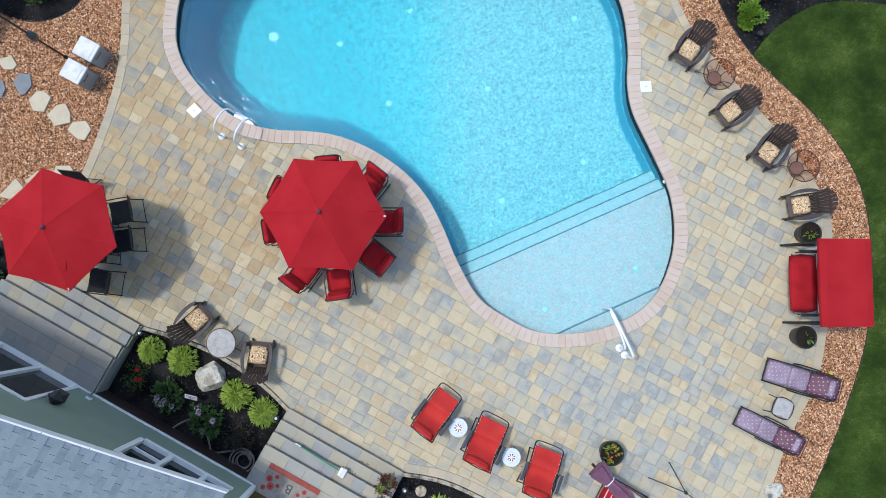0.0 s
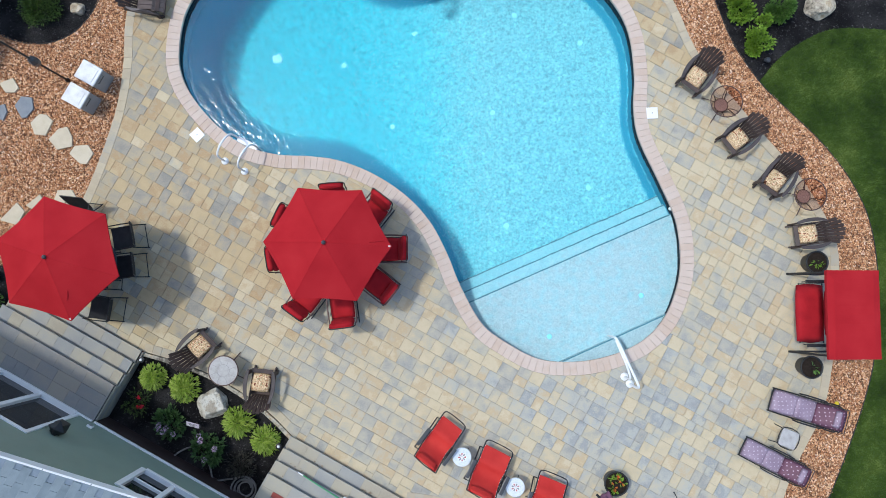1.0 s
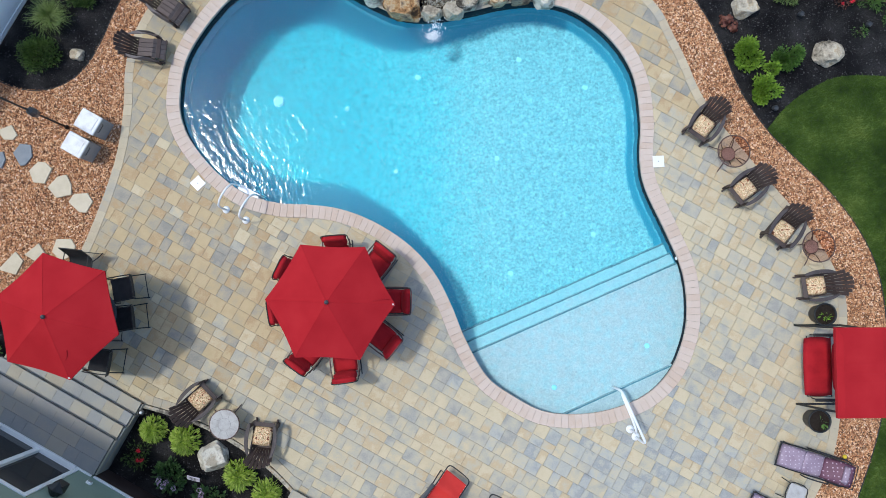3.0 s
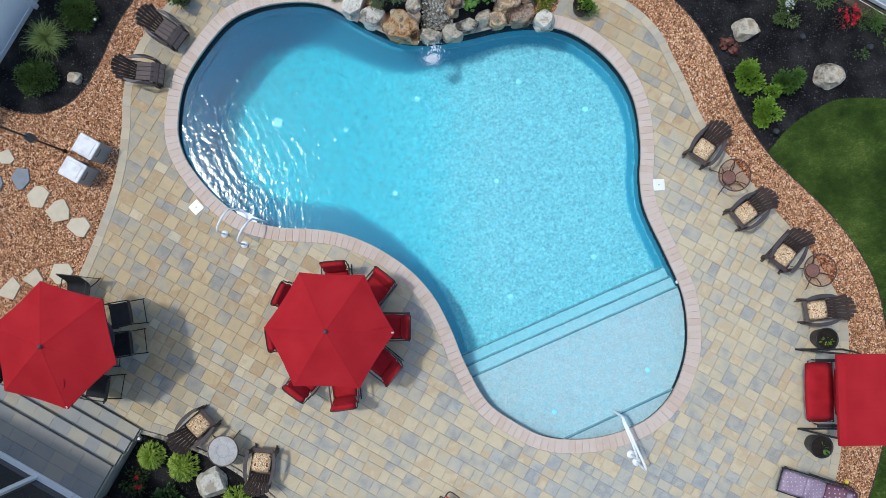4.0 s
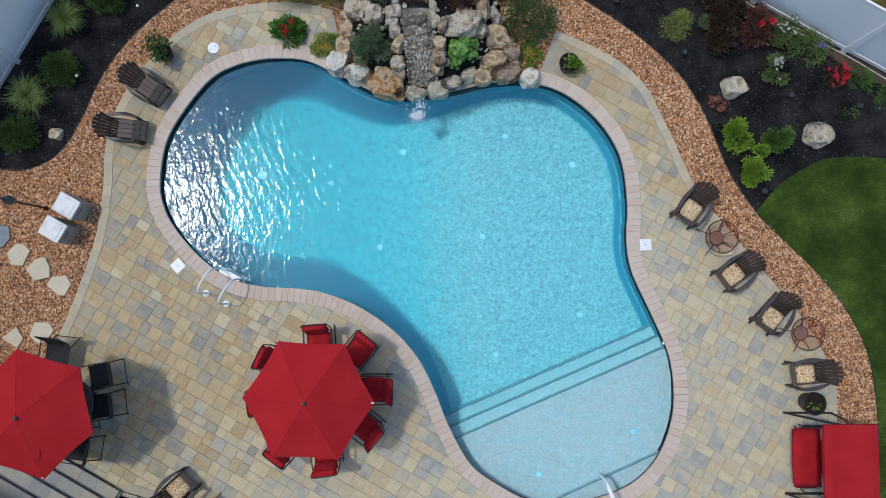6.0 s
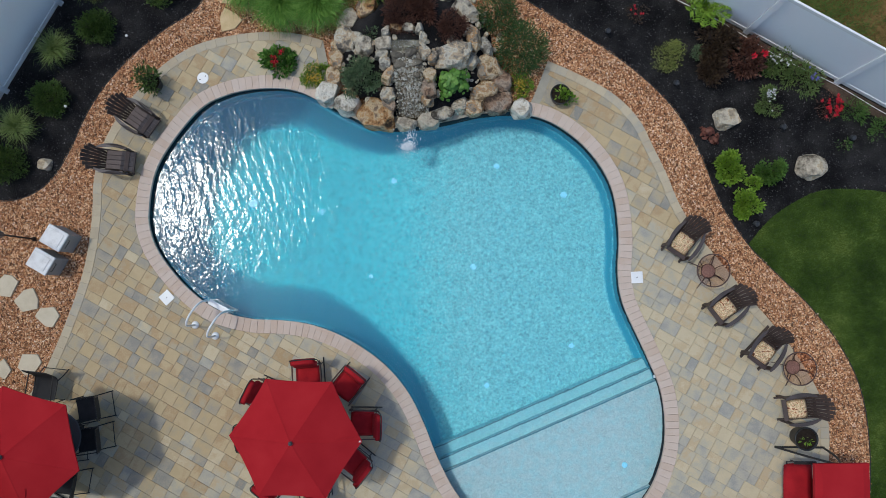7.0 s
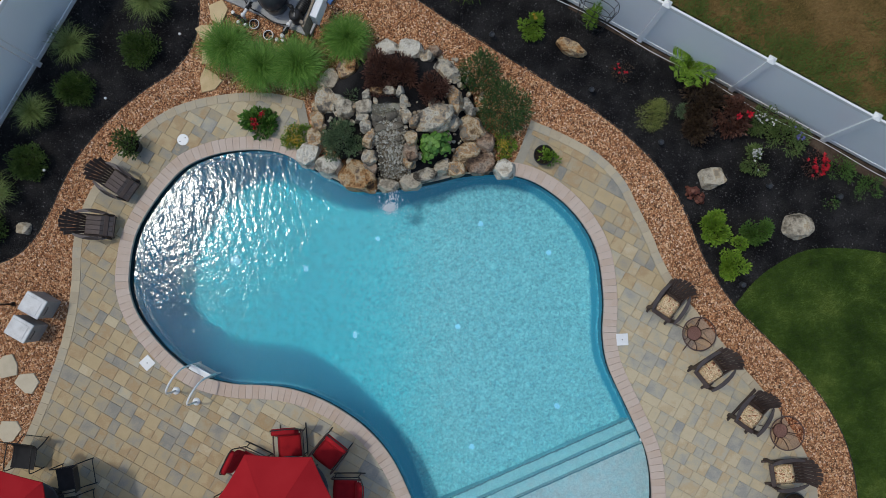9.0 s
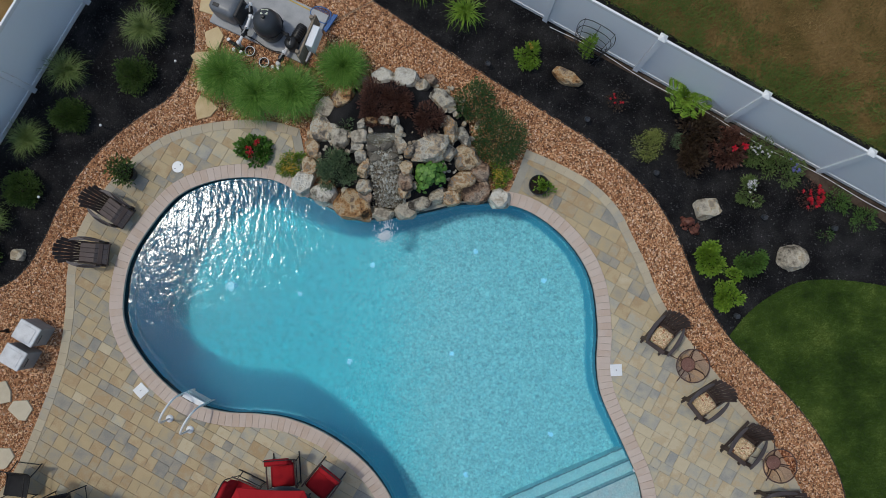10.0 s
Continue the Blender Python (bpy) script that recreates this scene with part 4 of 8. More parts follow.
# ---- stairs up to the doors ----
for s, (u0, u1) in enumerate(STAIRS):
    stair = thing("stair", at(0, 0), "grey paver steps up to a landing by the house", "stair", kind="structure")
    for i, v in enumerate(STAIR_V):
        back = WALL_V + 0.03 if i == 3 else STAIR_V[i + 1] - 0.02
        z = RISE * i
        # the shade under the tread above is painted into the near-black riser
        part("riser_block", lot_box(u0 + 0.02, u1 - 0.02, back, v, z - (0.1 if i == 0 else 0.02), z + RISE - 0.055, 0), M_RISER_SHADE, stair, "riser painted near black for its shade")
        # treads of single pavers, overhanging a little
        rnd = random.Random(40 + 7 * s + i)
        rows = [(back, v + 0.03)] if i < 3 else [(v + 0.03 - 0.30, v + 0.03), (v + 0.03 - 0.58, v - 0.27), (back, v - 0.55)]
        for r0, r1 in rows:
            u = u0
            while u < u1 - 0.02:
                w = rnd.choice((0.3, 0.45, 0.45, 0.6))
                if u1 - (u + w) < 0.15:
                    w = u1 - u
                # landing rows by the house take the paver with painted shade
                part("step_paver", lot_box(u + 0.0012, u + w - 0.0012, min(r0, r1) + 0.0015, max(r0, r1) - 0.0015, z + RISE - 0.055 + 0.001, z + RISE, 0.004), M_LANDING_SHADED if i == 3 and (s == 0 or r0 == back) else M_STEP, stair)
                u += w

cheek_u = ((STAIRS[0][1], 0.02), (STAIRS[1][0], -0.02), (STAIRS[1][1], 0.02))
for u, d in cheek_u:
    cheek = thing("stair_cheek", at(0, 0), "pale grey block cheek wall beside the steps", "wall", kind="structure")
    for i, v in enumerate(STAIR_V):
        back = WALL_V + 0.03 if i == 3 else STAIR_V[i + 1]
        for k in range(i + 1):
            part("block", lot_box(u - 0.019 + d, u + 0.019 + d, back + 0.003, v - 0.003, RISE * k - 0.08 * (k == 0), RISE * (k + 1) - 0.06 * (k == i) - 0.004, 0.004), M_STEP, cheek)

# ---- fences ----
def fence_run(starts, way, count, label):
    """Posts every 2.44 m with solid vinyl panels between them."""
    ob = thing("fence", at(0, 0), label, "fence", kind="structure")
    turn = math.degrees(math.atan2(way[1], way[0]))
    for k in range(count):
        x, y = starts[0] + 2.44 * k * way[0], starts[1] + 2.44 * k * way[1]
        post = part("post", new_box((0.127, 0.127, 2.14), pose(x, y, 0.95, 0, 0, turn), 0.006), M_VINYL, ob)
        part("post_cap", join(new_box((0.17, 0.17, 0.035), pose(x, y, 2.035, 0, 0, turn), 0.006),
                              lathe([(0, 2.12), (0.02, 2.11), (0.112, 2.052)], 4, pose(x, y, 0, 0, 0, turn + 45) @ pose(-x * 0, 0, 0))), M_WHITE, post)
        if k < count - 1:
            cx, cy = x + 1.22 * way[0], y + 1.22 * way[1]
            panel = part("panel", new_box((2.30, 0.04, 1.84), pose(cx, cy, 0.99, 0, 0, turn), 0.004), M_VINYL, ob, "smooth pale grey vinyl panel")
            part("top_rail", new_box((2.31, 0.052, 0.12), pose(cx, cy, 1.955, 0, 0, turn), 0.012), M_WHITE, panel)
            part("bottom_rail", new_box((2.31, 0.07, 0.14), pose(cx, cy, 0.07, 0, 0, turn), 0.012), M_WHITE, panel)
    return ob


along, across = (0.857, -0.515), (0.515, 0.857)
fence_run((7.84 - 2.44 * 5 * along[0], 10.52 - 2.44 * 5 * along[1]), along, 11, "long pale vinyl privacy fence with white post caps")
fence_run(lot(-13.24, 12.95 - 2.44 * 6), across, 7, "pale vinyl privacy fence behind the dark planting bed")


# ---- things on the patio ----
def slat(size, x, y, z, ry=0.0, rz=0.0, rx=0.0, bevel=0.008):
    return new_box(size, pose(x, y, z, rx, ry, rz), bevel)


def cushion(w, d, h, m, puff=0.35):
    """A soft pad, fuller in the middle."""
    bm = bmesh.new()
    n = 8
    for side in (1, -1):
        rows = []
        for i in range(n + 1):
            row = []
            for j in range(n + 1):
                a, b = 2 * i / n - 1, 2 * j / n - 1
                full = (1 - abs(a) ** 4) * (1 - abs(b) ** 4)
                x = w / 2 * a * (1 - 0.06 * b * b)
                y = d / 2 * b * (1 - 0.06 * a * a)
                row.append(bm.verts.new((x, y, side * h / 2 * (0.25 + 0.75 * full ** puff) if full > 0 else 0)))
            rows.append(row)
        for i in range(n):
            for j in range(n):
                q = (rows[i][j], rows[i + 1][j], rows[i + 1][j + 1], rows[i][j + 1])
                bm.faces.new(q if side == 1 else q[::-1])
    bmesh.ops.remove_doubles(bm, verts=bm.verts[:], dist=1e-4)
    bmesh.ops.transform(bm, matrix=m, verts=bm.verts[:])
    return bm


M_BROWN_SEAT = material("worn_brown_seat", [(0.05, 0.034, 0.03), (0.08, 0.057, 0.052), (0.11, 0.08, 0.074)], 0.6, 4, 60, 0.35, 0.002, vary="object", share=0.4)


def adirondack(m, cushion_mat, label, group, pad="seat_cushion"):
    """Fan-backed garden chair; it faces its own x axis."""
    ob = thing("adirondack_chair", m, label, "chair", group)
    for s in (1, -1):
        part("front_leg", slat((0.10, 0.04, 0.56), 0.36, 0.30 * s, 0.28), M_BROWN, ob)
        part("stringer", slat((1.02, 0.035, 0.12), 0.0, 0.262 * s, 0.21, 19), M_BROWN, ob)
        # bowed armrest, broad in front and drawn in towards the back
        arm = bmesh.new()
        outer = smooth_path([(0.44, 0.318), (0.36, 0.350), (0.20, 0.382), (0.0, 0.388), (-0.20, 0.355), (-0.34, 0.295)], 3)
        inner = smooth_path([(-0.36, 0.250), (-0.20, 0.280), (0.0, 0.298), (0.20, 0.296), (0.36, 0.282), (0.43, 0.288)], 3)
        outline = np.vstack([outer, inner])
        k = len(outline)
        # the bare chairs have arms that fall away in front
        drop = [0.05 * x - (0.9 * max(0.0, x - 0.16) if cushion_mat is None else 0.0) for x, y in outline]
        low = [arm.verts.new((x, y * s, 0.555 + d)) for (x, y), d in zip(outline, drop)]
        top = [arm.verts.new((x, y * s, 0.585 + d)) for (x, y), d in zip(outline, drop)]
        arm.faces.new(low), arm.faces.new(top)
        for i in range(k):
            arm.faces.new((low[i], low[(i + 1) % k], top[(i + 1) % k], top[i]))
        bmesh.ops.recalc_face_normals(arm, faces=arm.faces[:])
        part("arm", arm, M_ARM if cushion_mat else M_ARM_BARE, ob, "greyer worn armrest")
    for i in range(6):
        x = 0.40 - 0.115 * i
        part("seat_slat", slat((0.105, 0.52, 0.022), x, 0, 0.395 - 0.36 * (0.40 - x) + 0.0, 19), M_BROWN, ob)
    for i in range(7):
        k = i - 3
        tall = 0.78 - 0.020 * k * k
        lean = pose(-0.20, 0.0, 0.20, 0, -27, 0) @ pose(0, 0.060 * k, 0, -3.4 * k, 0, 0)
        board = new_box((0.022, 0.053, tall), None, 0.008)
        for v in board.verts:
            if v.co.z > 0:
                v.co.y *= 1.72 - 0.5 * max(0.0, v.co.z / tall - 0.45)
        bmesh.ops.transform(board, matrix=lean @ pose(0, 0, tall / 2), verts=board.verts[:])
        part("back_slat", board, M_BROWN, ob)
    for h in (0.22, 0.55):
        part("back_rail", new_box((0.03, 0.44 + 0.25 * h, 0.06), pose(-0.20, 0, 0.20, 0, -27, 0) @ pose(-0.03, 0, h), 0.006), M_BROWN, ob)
    if cushion_mat is None:
        for i in range(4):
            part("seat_plank", slat((0.40, 0.113, 0.03), 0.08, 0.118 * (i - 1.5), 0.415, -6), M_BROWN_SEAT, ob)
            part("seat_plank", slat((0.30, 0.120, 0.03), 0.405, 0.125 * (i - 1.5), 0.375, 24), M_ARM, ob)
        part("front_rail", slat((0.04, 0.54, 0.10), 0.54, 0, 0.27, 10), M_BROWN, ob)
    else:
        part(pad, cushion(0.47, 0.46, 0.11, pose(0.13, 0, 0.40, 0, 14, 0)), cushion_mat, ob, "cream and rust floral seat pad", True)
    return ob


EAST = "chairs along the gravel"
for x, y, turn in ((5.95, 5.49, -127), (6.83, 3.99, -144), (7.66, 2.98, -128), (8.33, 1.71, -174)):
    c, s = math.cos(radians(turn)), math.sin(radians(turn))
    adirondack(at(x - 0.12 * c, y - 0.12 * s, 0, turn) @ Matrix.Scale(0.93, 4), M_FLORAL, "dark brown slatted garden chair with floral seat pad", EAST)
for x, y, turn in ((-5.78, -0.40, 42), (-4.39, -1.27, 82)):
    c, s = math.cos(radians(turn)), math.sin(radians(turn))
    adirondack(at(x - 0.12 * c, y - 0.12 * s, 0, turn) @ Matrix.Scale(0.93, 4), M_FLORAL, "dark brown garden chair with floral pad by flowerbed", "chairs by the flowerbed")
for x, y, turn in ((-6.50, 8.76, -36), (-7.03, 7.76, -7)):
    adirondack(at(x, y, 0, turn) @ Matrix.Scale(0.90, 4), None, "dark brown slatted garden chair facing the pool", "chairs at the west end")


def glass_material(name, color, rough=0.05):
    m = bpy.data.materials.new(name)
    m.use_nodes = True
    p = m.node_tree.nodes["Principled BSDF"]
    p.inputs["Base Color"].default_value = (*color, 1)
    p.inputs["Transmission Weight"].default_value, p.inputs["Roughness"].default_value, p.inputs["IOR"].default_value = 1.0, rough, 1.02
    return m


M_SMOKE = glass_material("smoked_glass", (0.80, 0.66, 0.62))
M_SHELF_TOP = material("brown_shelf_board", [(0.20, 0.13, 0.11), (0.26, 0.175, 0.15)], 0.5, 8, 90, 0.15)


def ring(r, z, thick, n=28):
    return tube([(r * math.cos(2 * math.pi * i / n), r * math.sin(2 * math.pi * i / n), z) for i in range(n)], thick, 6, True)


def side_table(x, y, turn, label, group, solid=None, r=0.37, h=0.5):
    """Round table: rim, inner ring, curved spokes, top and four splayed legs."""
    ob = thing("side_table", at(x, y, 0, turn), label, "table", group)
    part("rim", ring(r, h, 0.014), M_BRONZE, ob)
    if solid:
        part("tabletop", lathe([(0, h + 0.008), (r - 0.015, h + 0.008), (r - 0.005, h), (r - 0.015, h - 0.012), (0, h - 0.012)], 28), solid, ob, "pale stone-look round top")
        part("inlay_ring", ring(r * 0.42, h + 0.007, 0.004), M_GREY_RESIN, ob)
        for i in range(8):
            a = 2 * math.pi * i / 8
            part("inlay", tube([(r * 0.42 * math.cos(a), r * 0.42 * math.sin(a), h + 0.007), (r * 0.93 * math.cos(a + 0.12), r * 0.93 * math.sin(a + 0.12), h + 0.007)], 0.004, 5), M_GREY_RESIN, ob)
    else:
        part("tabletop", lathe([(0, h + 0.004), (r - 0.012, h + 0.004), (r - 0.012, h - 0.004), (0, h - 0.004)], 28), M_SMOKE, ob, "brown tinted glass top").visible_shadow = False
        shelf = part("shelf", lathe([(0, 0.165), (0.155, 0.165), (0.155, 0.157), (0, 0.157)], 24), M_SHELF_TOP, ob, "small round brown lower shelf")
        part("shelf_rim", ring(0.16, 0.16, 0.010, 24), M_BRONZE, shelf)
        for i in range(6):
            a = 2 * math.pi * i / 6
            path = [(r * math.cos(a), r * math.sin(a), h - 0.01), (r * 0.86 * math.cos(a + 0.12), r * 0.86 * math.sin(a + 0.12), h - 0.10), (r * 0.55 * math.cos(a + 0.16), r * 0.55 * math.sin(a + 0.16), 0.26), (0.16 * math.cos(a), 0.16 * math.sin(a), 0.165)]
            part("brace", tube(smooth_path(path, 3), 0.009, 6), M_BRONZE, ob)
        for i in range(4):
            a = math.pi / 4 + math.pi / 2 * i
            c, s = math.cos(a), math.sin(a)
            part("leg", tube(smooth_path([(0.15 * c, 0.15 * s, 0.16), (0.28 * c, 0.28 * s, 0.11), (r * 1.22 * c, r * 1.22 * s, 0.012)], 4), 0.011, 6), M_BRONZE, ob)
        return ob
    for i in range(4):
        a = math.pi / 4 + math.pi / 2 * i
        c, s = math.cos(a), math.sin(a)
        part("leg", tube(smooth_path([(r * 0.85 * c, r * 0.85 * s, h - 0.02), (r * 0.55 * c, r * 0.55 * s, 0.3), (r * 0.85 * c, r * 0.85 * s, 0.12), (r * 1.35 * c, r * 1.35 * s, 0.012)], 4), 0.012, 6), M_BRONZE, ob)
    return ob


M_TOP = material("pale_table_top", [(0.30, 0.28, 0.26), (0.40, 0.38, 0.36), (0.46, 0.44, 0.42)], 0.6, 9, 90, 0.2)
side_table(6.58, 4.86, 15, "round bronze side table with tinted glass top", EAST)
side_table(8.40, 2.62, 30, "round bronze side table with tinted glass top", EAST)
side_table(-5.21, -0.97, 10, "round side table with pale stone-look top", "chairs by the flowerbed", M_TOP, 0.335)


# market umbrellas
def umbrella(x, y, turn, label, tear=False):
    ob = thing("patio_umbrella", at(x, y, 0, turn), label, "umbrella", "red umbrellas")
    R, top, rim = 1.325, 2.69, 2.20
    bm = bmesh.new()
    n, rows = 8, 8
    apex = bm.verts.new((0, 0, top))
    grid = []
    for k in range(1, rows + 1):
        s = k / rows
        loop = []
        for i in range(6 * n):
            j, f = divmod(i, n)
            a0, a1, f = math.pi / 3 * j, math.pi / 3 * (j + 1), f / n
            px, py = (1 - f) * math.cos(a0) + f * math.cos(a1), (1 - f) * math.sin(a0) + f * math.sin(a1)
            sag = math.sin(math.pi * f) * s
            k2 = 1 - 0.025 * sag * s
            z = top - (top - rim) * (s ** 1.08) - 0.028 * sag * (1 - 0.4 * s)
            loop.append(bm.verts.new((R * s * px * k2, R * s * py * k2, z)))
        grid.append(loop)
    N = 6 * n
    for i in range(N):
        bm.faces.new((apex, grid[0][i], grid[0][(i + 1) % N]))
        for a, b in zip(grid, grid[1:]):
            bm.faces.new((a[i], b[i], b[(i + 1) % N], a[(i + 1) % N]))
    hem = [bm.verts.new((v.co.x * 0.998, v.co.y * 0.998, v.co.z - 0.035)) for v in grid[-1]]
    for i in range(N):
        bm.faces.new((grid[-1][i], hem[i], hem[(i + 1) % N], grid[-1][(i + 1) % N]))
    bmesh.ops.recalc_face_normals(bm, faces=bm.faces[:])
    canopy = part("canopy", bm, M_RED, ob, "red canvas canopy with six panels", False)
    for i in range(6):
        a = math.pi / 3 * i
        c, s = math.cos(a), math.sin(a)
        part("rib", tube([(0.05 * c, 0.05 * s, top - 0.03), (0.65 * c, 0.65 * s, top - 0.26), (R * 0.985 * c, R * 0.985 * s, rim - 0.012)], 0.010, 6), M_BLACK, ob)
        part("seam", tube([(R * q * c, R * q * s, top - (top - rim) * q ** 1.08 + 0.003) for q in (0.03, 0.25, 0.5, 0.75, 0.99)], 0.0022, 5), M_RED, canopy)
    part("pole", tube([(0, 0, 0.0), (0, 0, top + 0.01)], 0.022, 10), M_BLACK, ob)
    part("finial", lathe([(0, 0.055), (0.028, 0.045), (0.042, 0.02), (0.045, 0.0), (0.02, -0.02)], 14, pose(0, 0, top + 0.01)), M_DARK_GREY, ob, "dark grey finial cap")
    part("base", lathe([(0.03, 0.35), (0.035, 0.12), (0.2, 0.08), (0.26, 0.03), (0.26, 0.0), (0, 0)], 20), M_BLACK, ob)
    part("crank", new_box((0.07, 0.09, 0.14), pose(0.02, 0, 1.25), 0.015), M_BLACK, ob)
    if not tear:
        # frayed seam near one corner
        slit = [(R * q * math.cos(0.07 + 0.02 * math.sin(9 * q)), R * q * math.sin(0.07 + 0.02 * math.sin(9 * q)), top - (top - rim) * q ** 1.08 + 0.004) for q in (0.66, 0.72, 0.78, 0.84, 0.9, 0.95)]
        part("frayed_seam", tube(slit, 0.006, 5), M_RED_CUSHION, canopy, "dark frayed seam in the canvas")
    part("corner_pocket", new_box((0.05, 0.03, 0.012), pose(0, 0, 0, 0, 0, -60 if tear else 0) @ pose(R * 0.965, 0.0, rim + 0.012, 0, 22, 0), 0.004), M_WHITE, canopy, "worn white corner pocket")
    if tear:
        part("fold", tube(smooth_path([(0.45, -0.93, 2.285), (0.5, -0.8, 2.325), (0.53, -0.68, 2.362), (0.50, -0.55, 2.415)], 4), 0.008, 6), M_RED_CUSHION, canopy, "dark fold in the canvas")
    return ob


umbrella(-2.52, 1.71, -4, "red six-panel patio umbrella over a dining table")
umbrella(-8.07, 1.60, -18, "red six-panel patio umbrella over black chairs", True)


def dining_table(x, y, r, label):
    ob = thing("dining_table", at(x, y, 0), label, "table")
    part("tabletop", lathe([(0.03, 0.72), (r - 0.02, 0.72), (r, 0.705), (r - 0.02, 0.69), (0.03, 0.69)], 36), M_DARK_GREY, ob, "dark tabletop with a hole for the pole")
    part("apron", ring(r - 0.06, 0.66, 0.02, 36), M_BLACK, ob)
    for i in range(4):
        a = math.pi / 4 + math.pi / 2 * i
        part("leg", tube([(0.6 * r * math.cos(a), 0.6 * r * math.sin(a), 0.69), (0.78 * r * math.cos(a), 0.78 * r * math.sin(a), 0.0)], 0.022, 8), M_BLACK, ob)
    return ob


dining_table(-2.52, 1.71, 0.82, "round dark patio table beneath the red umbrella")
dining_table(-8.07, 1.60, 0.56, "round dark patio table beneath the red umbrella")


def red_chair(m):
    """Cushioned dining chair, facing its x axis."""
    ob = thing("dining_chair", m, "black metal patio chair with thick red cushions", "chair", "chairs round the red table")
    part("seat_cushion", cushion(0.54, 0.54, 0.12, pose(0.02, 0, 0.46)), M_RED_CUSHION, ob, "red seat cushion", True)
    part("back_cushion", cushion(0.12, 0.54, 0.62, pose(-0.30, 0, 0.74, 0, -14, 0) @ pose(0, 0, 0), 0.5), M_RED_CUSHION, ob, "red back cushion", True)
    part("bolster", cushion(0.15, 0.55, 0.16, pose(-0.375, 0, 1.0, 0, -14, 0), 0.5), M_RED_CUSHION, ob, "", True)
    part("seat_frame", tube([(0.28, 0.28, 0.38), (0.28, -0.28, 0.38), (-0.27, -0.28, 0.38), (-0.27, 0.28, 0.38)], 0.014, 6, True), M_BLACK, ob)
    part("back_frame", tube(smooth_path([(-0.27, 0.285, 0.38), (-0.36, 0.285, 0.75), (-0.42, 0.27, 1.05), (-0.43, 0, 1.08), (-0.42, -0.27, 1.05), (-0.36, -0.285, 0.75), (-0.27, -0.285, 0.38)], 4), 0.013, 6), M_BLACK, ob)
    for s in (1, -1):
        part("arm", tube(smooth_path([(-0.36, 0.30 * s, 0.68), (-0.1, 0.31 * s, 0.68), (0.22, 0.31 * s, 0.66), (0.30, 0.305 * s, 0.60), (0.29, 0.30 * s, 0.38)], 4), 0.017, 6), M_BRONZE, ob)
        part("rocker", tube(smooth_path([(0.34, 0.29 * s, 0.035), (0.1, 0.29 * s, 0.015), (-0.2, 0.29 * s, 0.015), (-0.38, 0.29 * s, 0.04)], 4), 0.014, 6), M_BLACK, ob)
        part("leg", tube([(0.26, 0.285 * s, 0.38), (0.28, 0.29 * s, 0.03)], 0.013, 6), M_BLACK, ob)
        part("leg", tube([(-0.25, 0.285 * s, 0.38), (-0.28, 0.29 * s, 0.03)], 0.013, 6), M_BLACK, ob)
    return ob


first = None
for a, r, twist in ((93, 1.02, 0), (45, 1.14, 5), (-2, 1.16, 0), (-43, 1.22, 3), (-88, 1.36, 4), (-124, 1.34, -4), (188, 1.13, 0), (147, 1.12, 6)):
    x, y = -2.52 + r * math.cos(radians(a)), 1.71 + r * math.sin(radians(a))
    m = at(x, y, 0, a + 180 + twist)
    if first is None:
        first = red_chair(m)
    else:
        copy_thing(first, m)


def sling_chair(m):
    """Black sling chair on a bent-tube frame, facing its x axis."""
    ob = thing("sling_chair", m, "black sling patio chair on bent metal frame", "chair", "black chairs")
    bm = bmesh.new()
    line = smooth_path([(0.24, 0, 0.43), (0.0, 0, 0.40), (-0.20, 0, 0.41), (-0.29, 0, 0.52), (-0.37, 0, 0.78), (-0.43, 0, 0.98)], 3)
    for z in (0, -0.012):
        rows = [[bm.verts.new((p[0], y, p[2] + z - 0.02 * (1 - (y / 0.24) ** 2))) for y in (-0.24, -0.12, 0, 0.12, 0.24)] for p in line]
        for r0, r1 in zip(rows, rows[1:]):
            for i in range(4):
                bm.faces.new((r0[i], r0[i + 1], r1[i + 1], r1[i]))
    part("sling", bm, M_BLACK_SLING, ob, "black mesh sling", True)
    for s in (1, -1):
        part("side_rail", tube([(p[0], 0.25 * s, p[2]) for p in line], 0.013, 6), M_BLACK, ob)
        part("front_leg", tube(smooth_path([(-0.33, 0.27 * s, 0.66), (0.0, 0.28 * s, 0.66), (0.24, 0.28 * s, 0.63), (0.29, 0.28 * s, 0.5), (0.27, 0.28 * s, 0.02)], 4), 0.013, 6), M_BLACK, ob)
        part("rear_leg", tube(smooth_path([(-0.2, 0.26 * s, 0.41), (-0.3, 0.27 * s, 0.2), (-0.42, 0.28 * s, 0.02)], 4), 0.013, 6), M_BLACK, ob)
    part("crossbar", tube([(0.27, -0.28, 0.06), (0.27, 0.28, 0.06)], 0.010, 6), M_BLACK, ob)
    part("crossbar", tube([(-0.40, -0.28, 0.05), (-0.40, 0.28, 0.05)], 0.010, 6), M_BLACK, ob)
    part("top_bar", tube([(-0.43, -0.25, 0.98), (-0.43, 0.25, 0.98)], 0.012, 6), M_BLACK, ob)
    return ob


chair = sling_chair(at(-7.50, 2.14, 0, 189))
for x, y, turn in ((-7.49, 1.47, 186), (-8.02, 0.55, 170), (-8.48, 2.62, 262), (-8.08, 1.25, 176)):
    copy_thing(chair, at(x, y, 0, turn))


